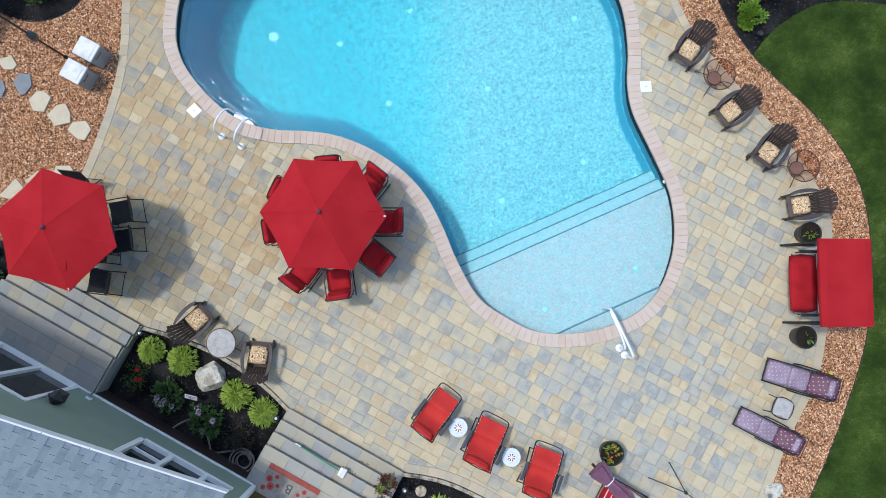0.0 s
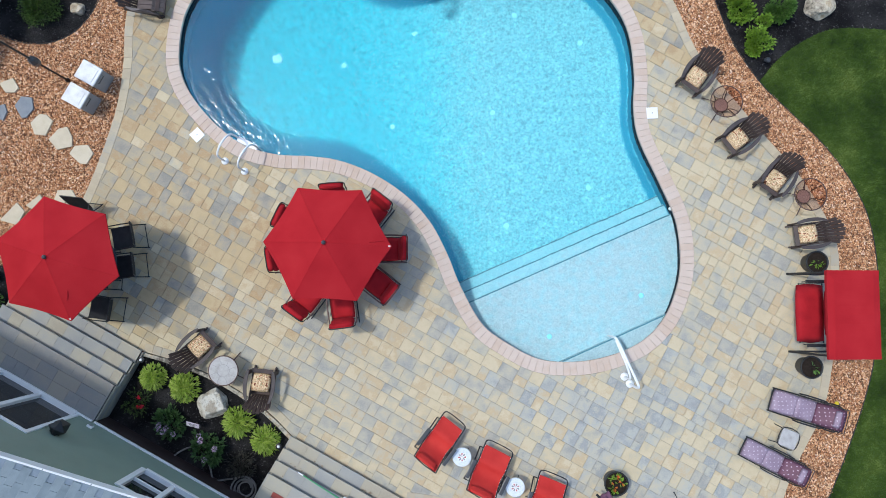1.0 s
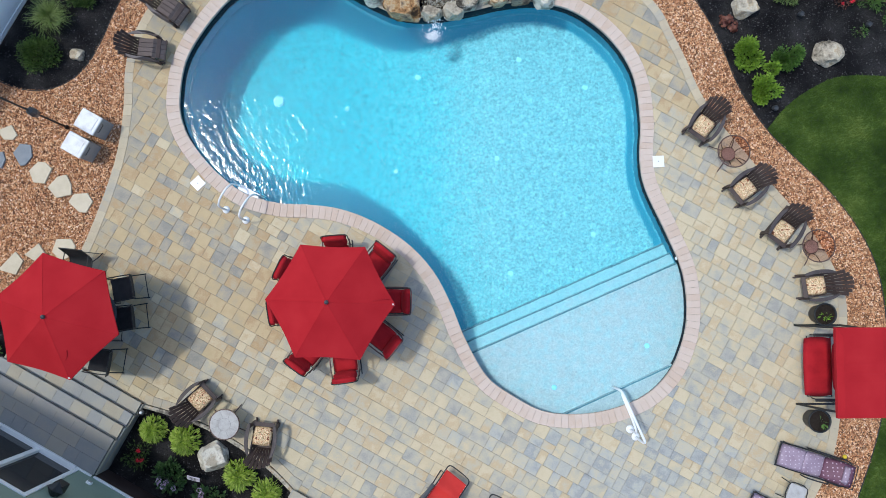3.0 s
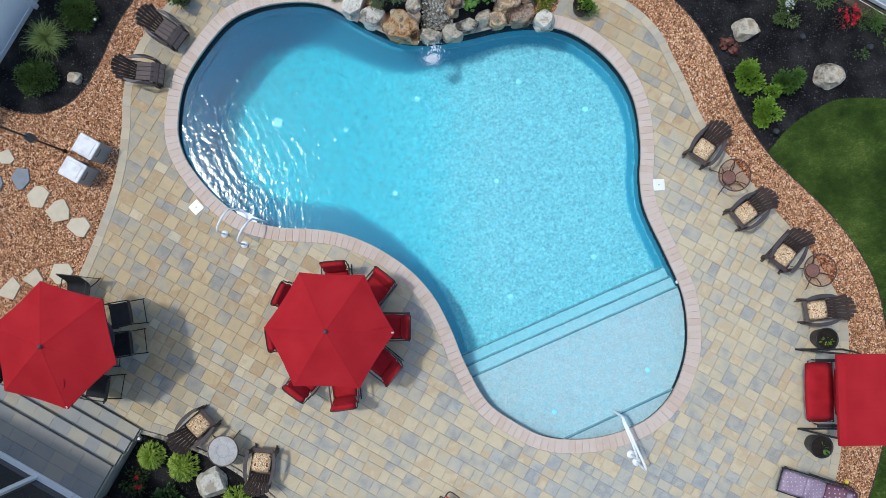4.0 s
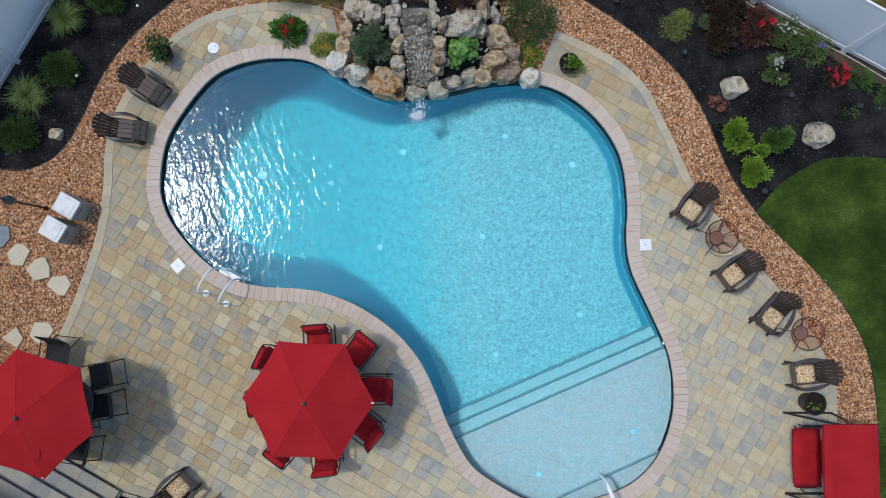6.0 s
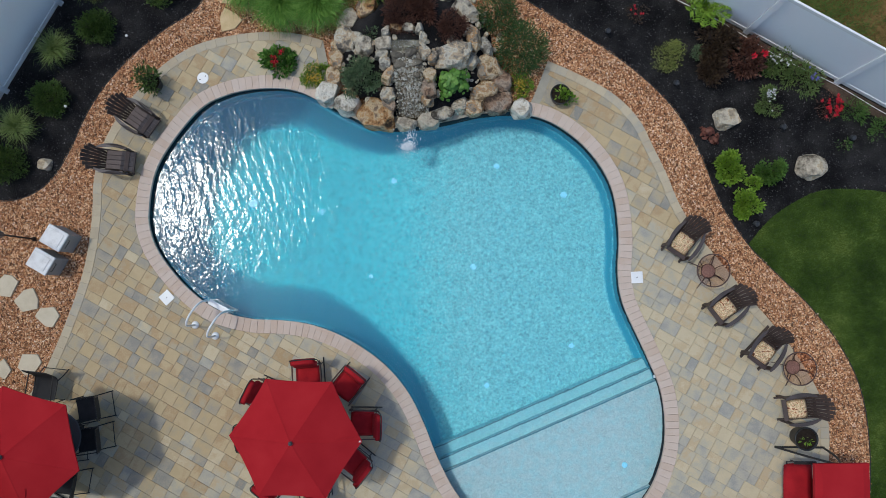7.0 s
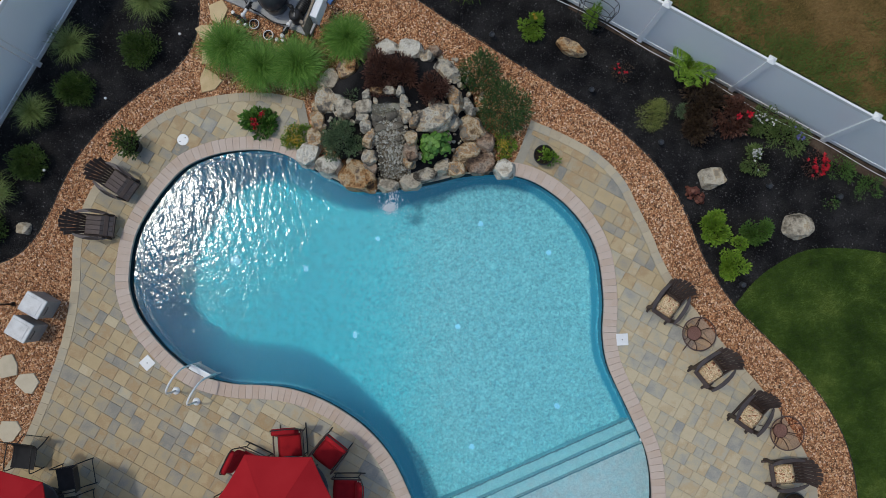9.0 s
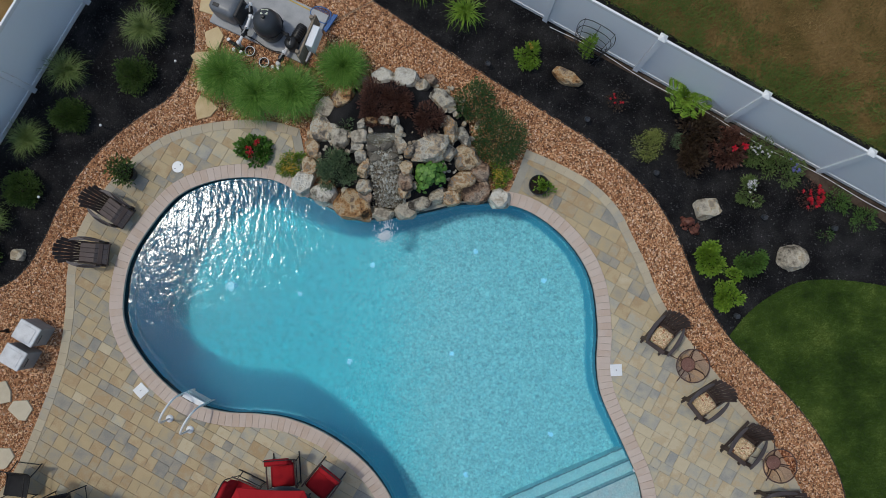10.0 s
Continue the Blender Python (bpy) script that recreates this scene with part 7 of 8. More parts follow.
# ---- flowerbed by the house ----
def hosta(x, y, r, seed):
    rng = np.random.default_rng(seed)
    ob = thing("hosta", at(x, y, -0.05), "lime and cream variegated hosta in mulch", "hosta", "hostas")
    n = 560
    a = rng.uniform(0, 2 * math.pi, n)
    k = rng.uniform(0.0, 1.0, n)
    p = np.stack([np.cos(a) * r * 0.72 * k, np.sin(a) * r * 0.72 * k, 0.34 - 0.22 * k * k], 1)
    w = np.stack([np.cos(a) + rng.normal(0, 0.4, n), np.sin(a) + rng.normal(0, 0.4, n), 0.6 - 0.8 * k], 1)
    v, f = leaves(rng, p, w, r * 0.30, r * 0.115, 0.12)
    from_arrays("foliage", v, f, L_HOSTA, ob)
    part("crown", lathe([(0, 0.3), (r * 0.3, 0.2), (r * 0.4, -0.02)], 12), L_MID, ob)


for x, y, r, seed in ((-6.96, -1.1, 0.36, 1), (-6.24, -1.36, 0.40, 2), (-4.99, -2.2, 0.43, 3), (-4.39, -2.63, 0.40, 4)):
    hosta(x, y, r, seed)
boulder(-5.60, -1.77, 0.84, 0.78, 0.5, 20, 91, M_ROCK_WHITE, "white weathered boulder in the flowerbed")
shrub(-6.62, -2.2, 0.36, 0.42, L_DEEP, "hydrangea bush with lilac flower heads", 92, 420, 0.10, 0.7, L_PINK, 6, 0.055, category="hydrangea", name="hydrangea")
shrub(-5.72, -2.78, 0.42, 0.48, L_DEEP, "hydrangea bush with lilac flower heads", 93, 520, 0.10, 0.7, L_PINK, 6, 0.055, category="hydrangea", name="hydrangea")
shrub(-7.32, -1.68, 0.34, 0.3, L_DARK, "low dark rose with one red bloom", 94, 300, 0.07, 0.5, L_RED, 3, 0.06)
shrub(-4.95, -3.15, 0.36, 0.34, L_DUSK, "dark purple leafed shrub in the flowerbed", 95, 520, 0.075, 0.45)
coil = []
for i in range(158):
    a = 2 * math.pi * i / 24
    turn = i / 24
    r = 0.135 + 0.026 * turn
    coil.append((r * math.cos(a) + 0.018 * math.sin(1.9 * turn), r * math.sin(a) + 0.018 * math.cos(2.3 * turn), 0.04 + 0.012 * turn + 0.008 * math.sin(2.6 * a / 6)))
hose = thing("garden_hose", at(-4.90, -3.74, -0.04), "coiled grey garden hose in the flowerbed", "hose")
M_HOSE = material("grey_hose", [(0.15, 0.14, 0.13), (0.21, 0.195, 0.18)], 0.5, 6, 60, 0.1)
part("coil", tube(coil, 0.016, 7), M_HOSE, hose)
part("loose_end", tube(smooth_path([(-0.12, 0.26, 0.05), (-0.42, 0.22, 0.03), (-0.72, 0.22, 0.03), (-0.80, 0.50, 0.03), (-0.92, 0.78, 0.03), (-1.2, 0.98, 0.03), (-1.48, 0.90, 0.03), (-1.66, 0.78, 0.03)], 6), 0.021, 7), M_HOSE, hose)
M_PLAQUE = material("mauve_white_enamel", [(0.50, 0.44, 0.52), (0.66, 0.62, 0.68)], 0.5, 9, 60, 0.1)
plaque = thing("garden_plaque", at(-6.0, -2.2, 0.0, -16), "small white inscribed plaque on a stake", "plaque")
part("face", new_box((0.30, 0.13, 0.02), pose(0, 0, 0.26, 38, 0, 0), 0.006), M_PLAQUE, plaque)
for k in range(3):
    part("lettering", new_box((0.22 - 0.05 * k, 0.014, 0.002), pose(0, 0, 0.26, 38, 0, 0) @ pose(0, 0.035 - 0.035 * k, 0.0115), 0), M_DARK_GREY, plaque, "illegible dark line")
part("stake", tube([(0, 0, -0.05), (0, 0.02, 0.25)], 0.008, 6), M_BLACK, plaque)
for u, v in ((-5.80, -4.28), (-2.05, -4.45), (1.35, -4.45)):
    x, y = lot(u, v)
    ob = thing("path_light", at(x, y, -0.05), "small path light with glass globe and white cap", "lamp", "bed path lights")
    part("stake", tube([(0, 0, 0), (0, 0, 0.3)], 0.012, 6), M_BLACK, ob)
    part("cap", lathe([(0, 0.35), (0.025, 0.345), (0.034, 0.32), (0.034, 0.305), (0, 0.30)], 14), M_WHITE, ob)
    part("shade", lathe([(0.065, 0.29), (0.07, 0.30), (0.02, 0.315)], 16), M_BLACK, ob)
# stone edging along the flowerbeds
for path in (EDGE_BED, EDGE_BED_EAST):
    kerb = thing("bed_edging", at(0, 0), "low grey stone edging between bed and patio", "edging", kind="structure")
    pts = spaced(offset(np.vstack([path, [(path[-1] + path[0]) / 2 + np.array((-0.4, -0.9))]]), 0.0)[:-1], 0.42)
    for a, b in zip(pts, pts[1:]):
        mid, way = (a + b) / 2, b - a
        turn = math.degrees(math.atan2(way[1], way[0]))
        side = np.array((way[1], -way[0])) / np.linalg.norm(way)
        inward = -side * 0.06
        part("edging_stone", new_box((np.linalg.norm(way) - 0.008, 0.09, 0.14), pose(mid[0] + inward[0], mid[1] + inward[1], -0.05, 0, 0, turn), 0.012), M_ROCK_GREY, kerb)

# second bed: round lid and a lime plant
ob = thing("garden_disc", at(-0.78, -4.61, -0.04), "pale round stone disc in the mulch", "ornament")
part("disc", lathe([(0, 0.03), (0.11, 0.028), (0.13, 0.01), (0.13, -0.02)], 20), M_ROCK_PALE, ob)
hosta(-0.35, -5.0, 0.36, 9)
x, y = lot(0.92, -4.57)
shrub(x, y, 0.26, 0.28, L_CORAL, "olive and rust leafy plant on the steps", 97, 420, 0.07, 0.5, L_CREAM, 12, 0.06, z=0.30)
x, y = lot(-9.6, -4.9)
shrub(x, y, 0.30, 0.4, L_MID, "green shrub at the end of the steps", 98, 340, 0.08, 0.5)
x, y = lot(-9.9, -4.35)
ob = thing("garden_ornament", at(x, y, -0.05), "small dark ornament in the mulch", "ornament")
part("body", rock_mesh((0.34, 0.3, 0.3), 99, 4), M_POT, ob)

# doormat with a monogram, and a broom
mx_, my_ = lot(-0.98, -5.62)
M_MAT = material("mat_fibre", [(0.19, 0.16, 0.13), (0.27, 0.235, 0.195), (0.33, 0.29, 0.24)], 0.95, 9, 90, 0.5, 0.004, spec=0.1)
M_MAT_RED = material("faded_red_fibre", [(0.24, 0.055, 0.045), (0.33, 0.09, 0.07)], 0.95, 9, 90, 0.5, 0.004, spec=0.1)
mat_ = thing("doormat", at(mx_, my_, 0.6, LOT_TURN), "grey doormat with red band, flowers and monogram", "doormat")
part("mat", new_box((1.28, 0.72, 0.02), pose(0, 0, 0.012), 0.008), M_MAT, mat_)
part("band", new_box((1.28, 0.12, 0.006), pose(0, 0.30, 0.025), 0.002), M_MAT_RED, mat_, "faded red band")
for dx, dy, r in ((-0.50, 0.04, 0.075), (-0.36, 0.15, 0.05), (-0.40, -0.10, 0.085), (-0.26, -0.02, 0.05), (-0.54, -0.20, 0.06), (0.34, 0.14, 0.055), (0.50, 0.03, 0.075), (0.36, -0.08, 0.08), (0.54, -0.18, 0.06), (0.24, 0.02, 0.045)):
    flower = part("flower", lathe([(0, 0.028), (r, 0.026), (r, 0.022)], 12, pose(dx, dy, 0)), M_MAT_RED, mat_, "faded red woven flower")
    part("flower_centre", lathe([(0, 0.031), (r * 0.4, 0.030), (r * 0.4, 0.026)], 10, pose(dx, dy, 0)), M_RED_CUSHION, flower)
letter = bpy.data.curves.new("monogram", "FONT")
letter.body, letter.size, letter.extrude, letter.align_x, letter.align_y = "B", 0.30, 0.003, "CENTER", "CENTER"
monogram = new("monogram", letter)
monogram.matrix_world = at(mx_, my_, 0.6, LOT_TURN) @ pose(0.0, 0.05, 0.028, 0, 0, 180)
bpy.context.view_layer.update()
mono_mesh = bpy.data.meshes.new_from_object(monogram)
mono_mesh.materials.append(M_DARK_GREY)
bpy.data.objects.remove(monogram)
mono = new("monogram", mono_mesh)
mono.parent = mat_
mono.matrix_local = pose(0.0, 0.05, 0.028, 0, 0, 180)
M_GREEN = material("green_plastic", [(0.03, 0.28, 0.09), (0.05, 0.36, 0.12)], 0.4, 6, 60, 0.05)
bx, by = lot(-0.62, -4.72)
broom = thing("broom", at(bx, by, 0.47, LOT_TURN), "thin green broom with white grip on the steps", "broom")
part("handle", tube([(-0.62, 0.05, 0.012), (0.42, 0.0, 0.02)], 0.012, 8), M_GREEN, broom)
part("grip", tube([(-0.74, 0.056, 0.012), (-0.60, 0.05, 0.012)], 0.016, 8), M_WHITE, broom)
part("head", new_box((0.06, 0.20, 0.04), pose(0.46, 0, 0.025), 0.012), M_WHITE, broom)
part("bristles", new_box((0.10, 0.22, 0.03), pose(0.54, 0, 0.02), 0.01), M_LID, broom, "pale bristles")

# folded parasol, striped lounger end and a folding stand by the south edge
para = thing("folded_parasol", at(3.45, -4.35, 0.62, -48) @ Matrix.Diagonal((1.0, 1.5, 1.2, 1)), "folded plum parasol tied with a pale strap", "umbrella")
folds = []
for i, (s, r) in enumerate(((-0.40, 0.02), (-0.36, 0.15), (-0.15, 0.12), (0.05, 0.07), (0.25, 0.10), (0.6, 0.12), (0.9, 0.05))):
    folds.append((r, s))
b = lathe(folds, 14)
for v in b.verts:
    a = math.atan2(v.co.y, v.co.x)
    k = 1 + 0.28 * math.sin(5 * a) * (1 if abs(v.co.z) < 0.8 else 0)
    v.co.x *= k
    v.co.y *= k
bmesh.ops.rotate(b, cent=(0, 0, 0), matrix=Matrix.Rotation(radians(90), 3, "Y"), verts=b.verts[:])
part("canvas", b, M_PURPLE, para)
part("strap", ring(0.085, 0, 0.012, 16), M_WHITE, para, "pale tie strap").matrix_local = pose(0.06, 0, 0, 0, 90, 0)
part("pole", tube([(-0.5, 0, 0), (1.2, 0, 0)], 0.02, 8), M_BLACK, para)
cart = thing("striped_lounger", at(3.72, -4.98, 0, -31), "crimson striped lounger with cream pad", "lounger")
part("cushion", cushion(1.0, 0.9, 0.14, pose(0, 0, 0.42)), M_RED_CUSHION, cart, "crimson cushion", True)
part("pad", cushion(0.62, 0.62, 0.10, pose(0.13, 0.13, 0.51, 0, 0, -4)), M_FLAG, cart, "cream pad", True)
part("frame", tube([(0.52, 0.47, 0.34), (-0.52, 0.47, 0.34), (-0.52, -0.47, 0.34), (0.52, -0.47, 0.34)], 0.02, 6, True), M_BLACK, cart)
for k in (-0.40, -0.27):
    part("stripe", tube([(k, -0.40, 0.480), (k, 0, 0.490), (k, 0.40, 0.480)], 0.009, 5), M_WHITE, cart)
for sx in (1, -1):
    for sy in (1, -1):
        part("leg", tube([(0.48 * sx, 0.44 * sy, 0.34), (0.48 * sx, 0.44 * sy, 0)], 0.018, 6), M_BLACK, cart)
stand = thing("folding_stand", at(5.25, -4.75, 0), "thin black folding tripod stand on pavers", "stand")
for a, r in ((160, 0.75), (110, 0.62), (-40, 0.6)):
    c, s = math.cos(radians(a)), math.sin(radians(a))
    leg = part("leg", tube([(0, 0, 0.42), (r * 0.55 * c, r * 0.55 * s, 0.2), (r * c, r * s, 0.012)], 0.012, 6), M_BLACK, stand)
    part("foot", lathe([(0, 0.03), (0.02, 0.025), (0.022, 0)], 8, pose(r * c, r * s, 0)), M_DARK_GREY, leg)
part("hub", lathe([(0, 0.46), (0.04, 0.44), (0.045, 0.40), (0, 0.38)], 12), M_BLACK, stand)

# ---- pool equipment on its pad ----
PAD_TURN = -26
pad = thing("equipment_pad", at(-2.86, 13.18, -0.06, PAD_TURN), "light grey concrete equipment pad", "pad", kind="structure")
part("slab", new_box((2.50, 1.30, 0.12), pose(0, 0, 0.06), 0.012), M_CONCRETE, pad)
tank = thing("filter_tank", at(-2.78, 12.86, 0.06, PAD_TURN), "dark grey domed pool filter tank", "filter")
part("tank", lathe([(0, 0), (0.24, 0), (0.30, 0.08), (0.32, 0.3), (0.32, 0.52), (0.28, 0.72), (0.18, 0.84), (0.07, 0.89), (0, 0.9)], 28), M_DARK_GREY, tank, "", True)
part("clamp_band", ring(0.325, 0.42, 0.018, 28), M_BLACK, tank)
part("gauge", lathe([(0, 0.97), (0.035, 0.965), (0.045, 0.93), (0.045, 0.88)], 14), M_BLACK, tank)
part("top_label", new_box((0.16, 0.17, 0.008), pose(-0.05, 0.13, 0.845, -30, 0, 22), 0.003), material("pale_label", [(0.62, 0.64, 0.45), (0.75, 0.76, 0.62)], 0.5, 18, 60, 0.05), tank, "pale printed label")
for a in (40, 130, 220, 310):
    part("clamp_bolt", new_box((0.05, 0.04, 0.07), pose(0.33 * math.cos(radians(a)), 0.33 * math.sin(radians(a)), 0.42, 0, 0, a), 0.008), M_BLACK, tank)
M_HEATER = material("grey_heater_shell", [(0.13, 0.138, 0.148), (0.18, 0.188, 0.198)], 0.35, 4, 60, 0.05)
heater = thing("pool_heater", at(-3.72, 13.36, 0.06, PAD_TURN), "rounded grey heater housing on the pad", "heater")
part("housing", new_box((0.66, 0.60, 0.66), pose(0, 0, 0.33), 0.15, 5), M_HEATER, heater, "", True)
part("grille", new_box((0.10, 0.46, 0.56), pose(0.33, 0, 0.31), 0.03), M_BLACK, heater, "black side grille")
part("vent", new_box((0.15, 0.09, 0.02), pose(-0.13, -0.16, 0.658), 0.02), M_BLACK, heater)
part("control_panel", new_box((0.20, 0.14, 0.016), pose(-0.08, 0.12, 0.662), 0.006), M_GREY_RESIN, heater)
motor = thing("pump_motor", at(-2.30, 12.48, 0.06, 58), "black pump motor with round basket", "pump")
part("basket", lathe([(0, 0.36), (0.07, 0.355), (0.13, 0.33), (0.15, 0.29), (0.14, 0.0), (0, 0)], 20), M_BLACK, motor, "", True)
part("basket_knob", new_box((0.16, 0.03, 0.03), pose(0, 0, 0.37, 0, 0, 30), 0.008), M_GREY_RESIN, motor)
part("motor", lathe([(0, 0), (0.10, 0.0), (0.12, 0.03), (0.12, 0.34), (0.10, 0.38), (0, 0.39)], 20, pose(0.14, 0, 0.17, 0, 90, 0)), M_BLACK, motor, "", True)
for k in range(5):
    part("cooling_fin", lathe([(0.118, -0.006), (0.134, 0), (0.118, 0.006)], 20, pose(0.24 + 0.05 * k, 0, 0.17, 0, 90, 0)), M_DARK_GREY, motor)
part("foot", new_box((0.42, 0.2, 0.05), pose(0.28, 0, 0.025), 0.008), M_BLACK, motor)


def pipe_run(name, points, radius, mat, label):
    ob = thing(name, at(0, 0), label, "pipe", "pool pipes")
    part("pipe", tube(points, radius, 12), mat, ob, "", True)
    for x, y, z in points[1:-1]:
        part("elbow", lathe([(0, radius * 1.5), (radius * 1.25, radius), (radius * 1.4, 0), (radius * 1.25, -radius), (0, -radius * 1.5)], 12, pose(x, y, z)), mat, ob, "", True)
    return ob


def valve(x, y, z, turn):
    """A black three-way valve with its lever."""
    ob = thing("pipe_valve", at(x, y, z, turn), "black pool valve with a grey lever", "valve", "pool valves")
    part("body", lathe([(0, -0.08), (0.055, -0.07), (0.065, 0.0), (0.06, 0.06), (0, 0.075)], 16), M_BLACK, ob, "", True)
    part("lever", new_box((0.17, 0.035, 0.02), pose(0.03, 0, 0.085), 0.006), M_GREY_RESIN, ob)
    for s in (1, -1):
        part("collar", lathe([(0, 0), (0.048, 0), (0.048, 0.05), (0, 0.05)], 14, pose(0.055 * s, 0, 0, 0, 90 * s, 0)), M_BLACK, ob)


pipe_run("white_pipe", [(-3.53, 12.52, -0.05), (-3.52, 12.54, 0.28), (-3.40, 12.68, 0.34), (-3.30, 12.85, 0.38), (-3.20, 13.10, 0.42), (-3.20, 13.42, 0.42)], 0.038, M_WHITE, "white plastic pool pipe with elbows")
pipe_run("white_pipe", [(-3.20, 13.10, 0.42), (-3.02, 13.00, 0.40)], 0.036, M_WHITE, "short white plastic pipe to the filter")
pipe_run("white_pipe", [(-3.20, 13.36, 0.42), (-3.40, 13.30, 0.36)], 0.036, M_WHITE, "short white plastic pipe to the heater")
pipe_run("white_pipe", [(-2.64, 12.02, -0.05), (-2.63, 12.04, 0.20), (-2.47, 12.28, 0.26), (-2.38, 12.42, 0.26)], 0.042, M_WHITE, "white plastic suction pipe to the pump")
pipe_run("black_pipe", [(-2.30, 12.48, 0.40), (-2.36, 12.62, 0.46), (-2.52, 12.74, 0.46)], 0.04, M_BLACK, "black pool pipe between pump and filter")
pipe_run("black_pipe", [(-3.81, 12.66, 0.06), (-3.66, 12.56, 0.12), (-3.56, 12.46, 0.10), (-3.50, 12.40, -0.05)], 0.035, M_BLACK, "black pool pipe above the gravel")
pipe_run("black_hose", [tuple(q) for q in smooth_path([(-3.55, 13.02, 0.085), (-3.42, 12.80, 0.085), (-3.16, 12.64, 0.085), (-2.86, 12.42, 0.085), (-2.52, 12.34, 0.085)], 5)], 0.012, M_BLACK, "thin black hose along the pad")
valve(-3.36, 12.74, 0.36, 58)
valve(-3.20, 13.22, 0.42, 90)
valve(-2.55, 12.16, 0.24, 55)
for x, y in ((-3.81, 12.69), (-3.69, 12.45), (-3.52, 12.38), (-2.79, 12.01), (-2.66, 11.98)):
    ob = thing("capped_pipe", at(x, y, -0.05), "white capped pipe end in gravel", "pipe", "pipe caps")
    part("stub", tube([(0, 0, 0), (0, 0, 0.12)], 0.03, 10), M_WHITE, ob)
    part("cap", lathe([(0, 0.16), (0.04, 0.155), (0.045, 0.11)], 12), M_WHITE, ob)
for x, y in ((-3.33, 12.42), (-3.0, 12.14)):
    ob = thing("valve_box", at(x, y, -0.05), "round black pipe opening with white rim", "valve box", "valve boxes")
    part("rim", ring(0.112, 0.08, 0.012, 26), M_WHITE, ob)
    part("sleeve", lathe([(0.11, 0.08), (0.105, 0.015), (0.0, 0.012)], 22), M_BLACK_SLING, ob)
panel = thing("control_panel", at(-1.86, 12.42, 0.0, -113), "wood-framed stand with a white control box", "control box")
for s in (1, -1):
    part("post", new_box((0.38 * 0.2, 0.08, 1.1), pose(0.42 * s, 0, 0.5), 0.006), M_WOOD, panel)
part("board", new_box((1.02, 0.05, 0.56), pose(0, 0.05, 0.72), 0.006), M_WOOD, panel)
part("control_box", new_box((0.50, 0.17, 0.44), pose(-0.05, 0.16, 0.74), 0.015), M_WHITE, panel, "white control box")
part("conduit", tube([(0.1, 0.14, 0.54), (0.1, 0.14, 0.0)], 0.018, 8), M_GREY_RESIN, panel)

# net and brush on yellow poles beside the pad
M_YELLOW = material("yellow_pole", [(0.55, 0.36, 0.04), (0.66, 0.45, 0.06)], 0.4, 5, 60, 0.05)
M_BLUE = material("blue_plastic", [(0.03, 0.10, 0.28), (0.06, 0.16, 0.38)], 0.5, 8, 90, 0.2)
net = thing("pool_net", at(-1.88, 13.34, 0.0, -27), "blue leaf net on a yellow pole", "pool net")
part("pole", tube([(-1.9, 0.05, 0.05), (0.0, 0, 0.06)], 0.014, 8), M_YELLOW, net)
part("hoop", tube(smooth_path([(0.0, 0.0, 0.06), (0.12, 0.17, 0.06), (0.42, 0.18, 0.06), (0.5, 0.0, 0.06), (0.42, -0.14, 0.06), (0.12, -0.12, 0.06)], 4, True), 0.014, 6, True), M_BLUE, net)
mesh_lines = [tube([(x, -0.12, 0.03), (x, 0.16, 0.03)], 0.005, 4) for x in np.linspace(0.06, 0.46, 12)] + [tube([(0.04, y, 0.03), (0.48, y, 0.03)], 0.005, 4) for y in np.linspace(-0.1, 0.15, 8)]
part("netting", join(*mesh_lines), M_BLUE, net)
brush = thing("pool_brush", at(-1.40, 13.02, 0.0, 55), "blue pool brush with a pale pole", "pool brush")
part("head", new_box((0.50, 0.05, 0.05), pose(0, 0, 0.06), 0.015), M_BLUE, brush)
part("bristles", new_box((0.46, 0.07, 0.05), pose(0, 0.05, 0.03), 0.01), M_BLUE, brush)
part("pole", tube([(0, 0, 0.06), (0.94, -0.48, 0.05), (1.57, -0.74, 0.05)], 0.009, 8), M_WOOD, brush)


# ---- loose ground cover ----
def scatter(rng, loop, count, holes=()):
    """Random places inside an outline and outside the holes."""
    q = np.asarray(loop)
    lo, hi = q.min(axis=0), q.max(axis=0)
    area = (hi - lo).prod()
    p = rng.uniform(lo, hi, (int(count), 2))
    ok = inside(p, loop)
    for h in holes:
        ok &= ~inside(p, h)
    return p[ok]


def pebbles(name, p, rng, size, z, mat, label):
    n = len(p)
    ball = np.array([(1, 0, 0), (0, 1, 0), (-1, 0, 0), (0, -1, 0), (0, 0, 0.8)])
    faces = np.array([(0, 1, 4), (1, 2, 4), (2, 3, 4), (3, 0, 4)])
    s = size * rng.uniform(0.55, 1.35, (n, 1, 1)) * np.stack([rng.uniform(0.8, 1.5, n), rng.uniform(0.6, 1.1, n), rng.uniform(0.5, 0.9, n)], 1)[:, None, :]
    a = rng.uniform(0, 2 * math.pi, n)
    b = ball[None] * s + rng.normal(0, 0.12, (n, 5, 3)) * size
    c, d = np.cos(a)[:, None], np.sin(a)[:, None]
    x = b[..., 0] * c - b[..., 1] * d + p[:, None, 0]
    y = b[..., 0] * d + b[..., 1] * c + p[:, None, 1]
    v = np.stack([x, y, b[..., 2] + z], -1).reshape(-1, 3)
    f = (faces[None] + 5 * np.arange(n)[:, None, None]).reshape(-1, 3)
    return tagged(from_arrays(name, v, f.tolist(), mat), label, "ground cover", kind="stuff")


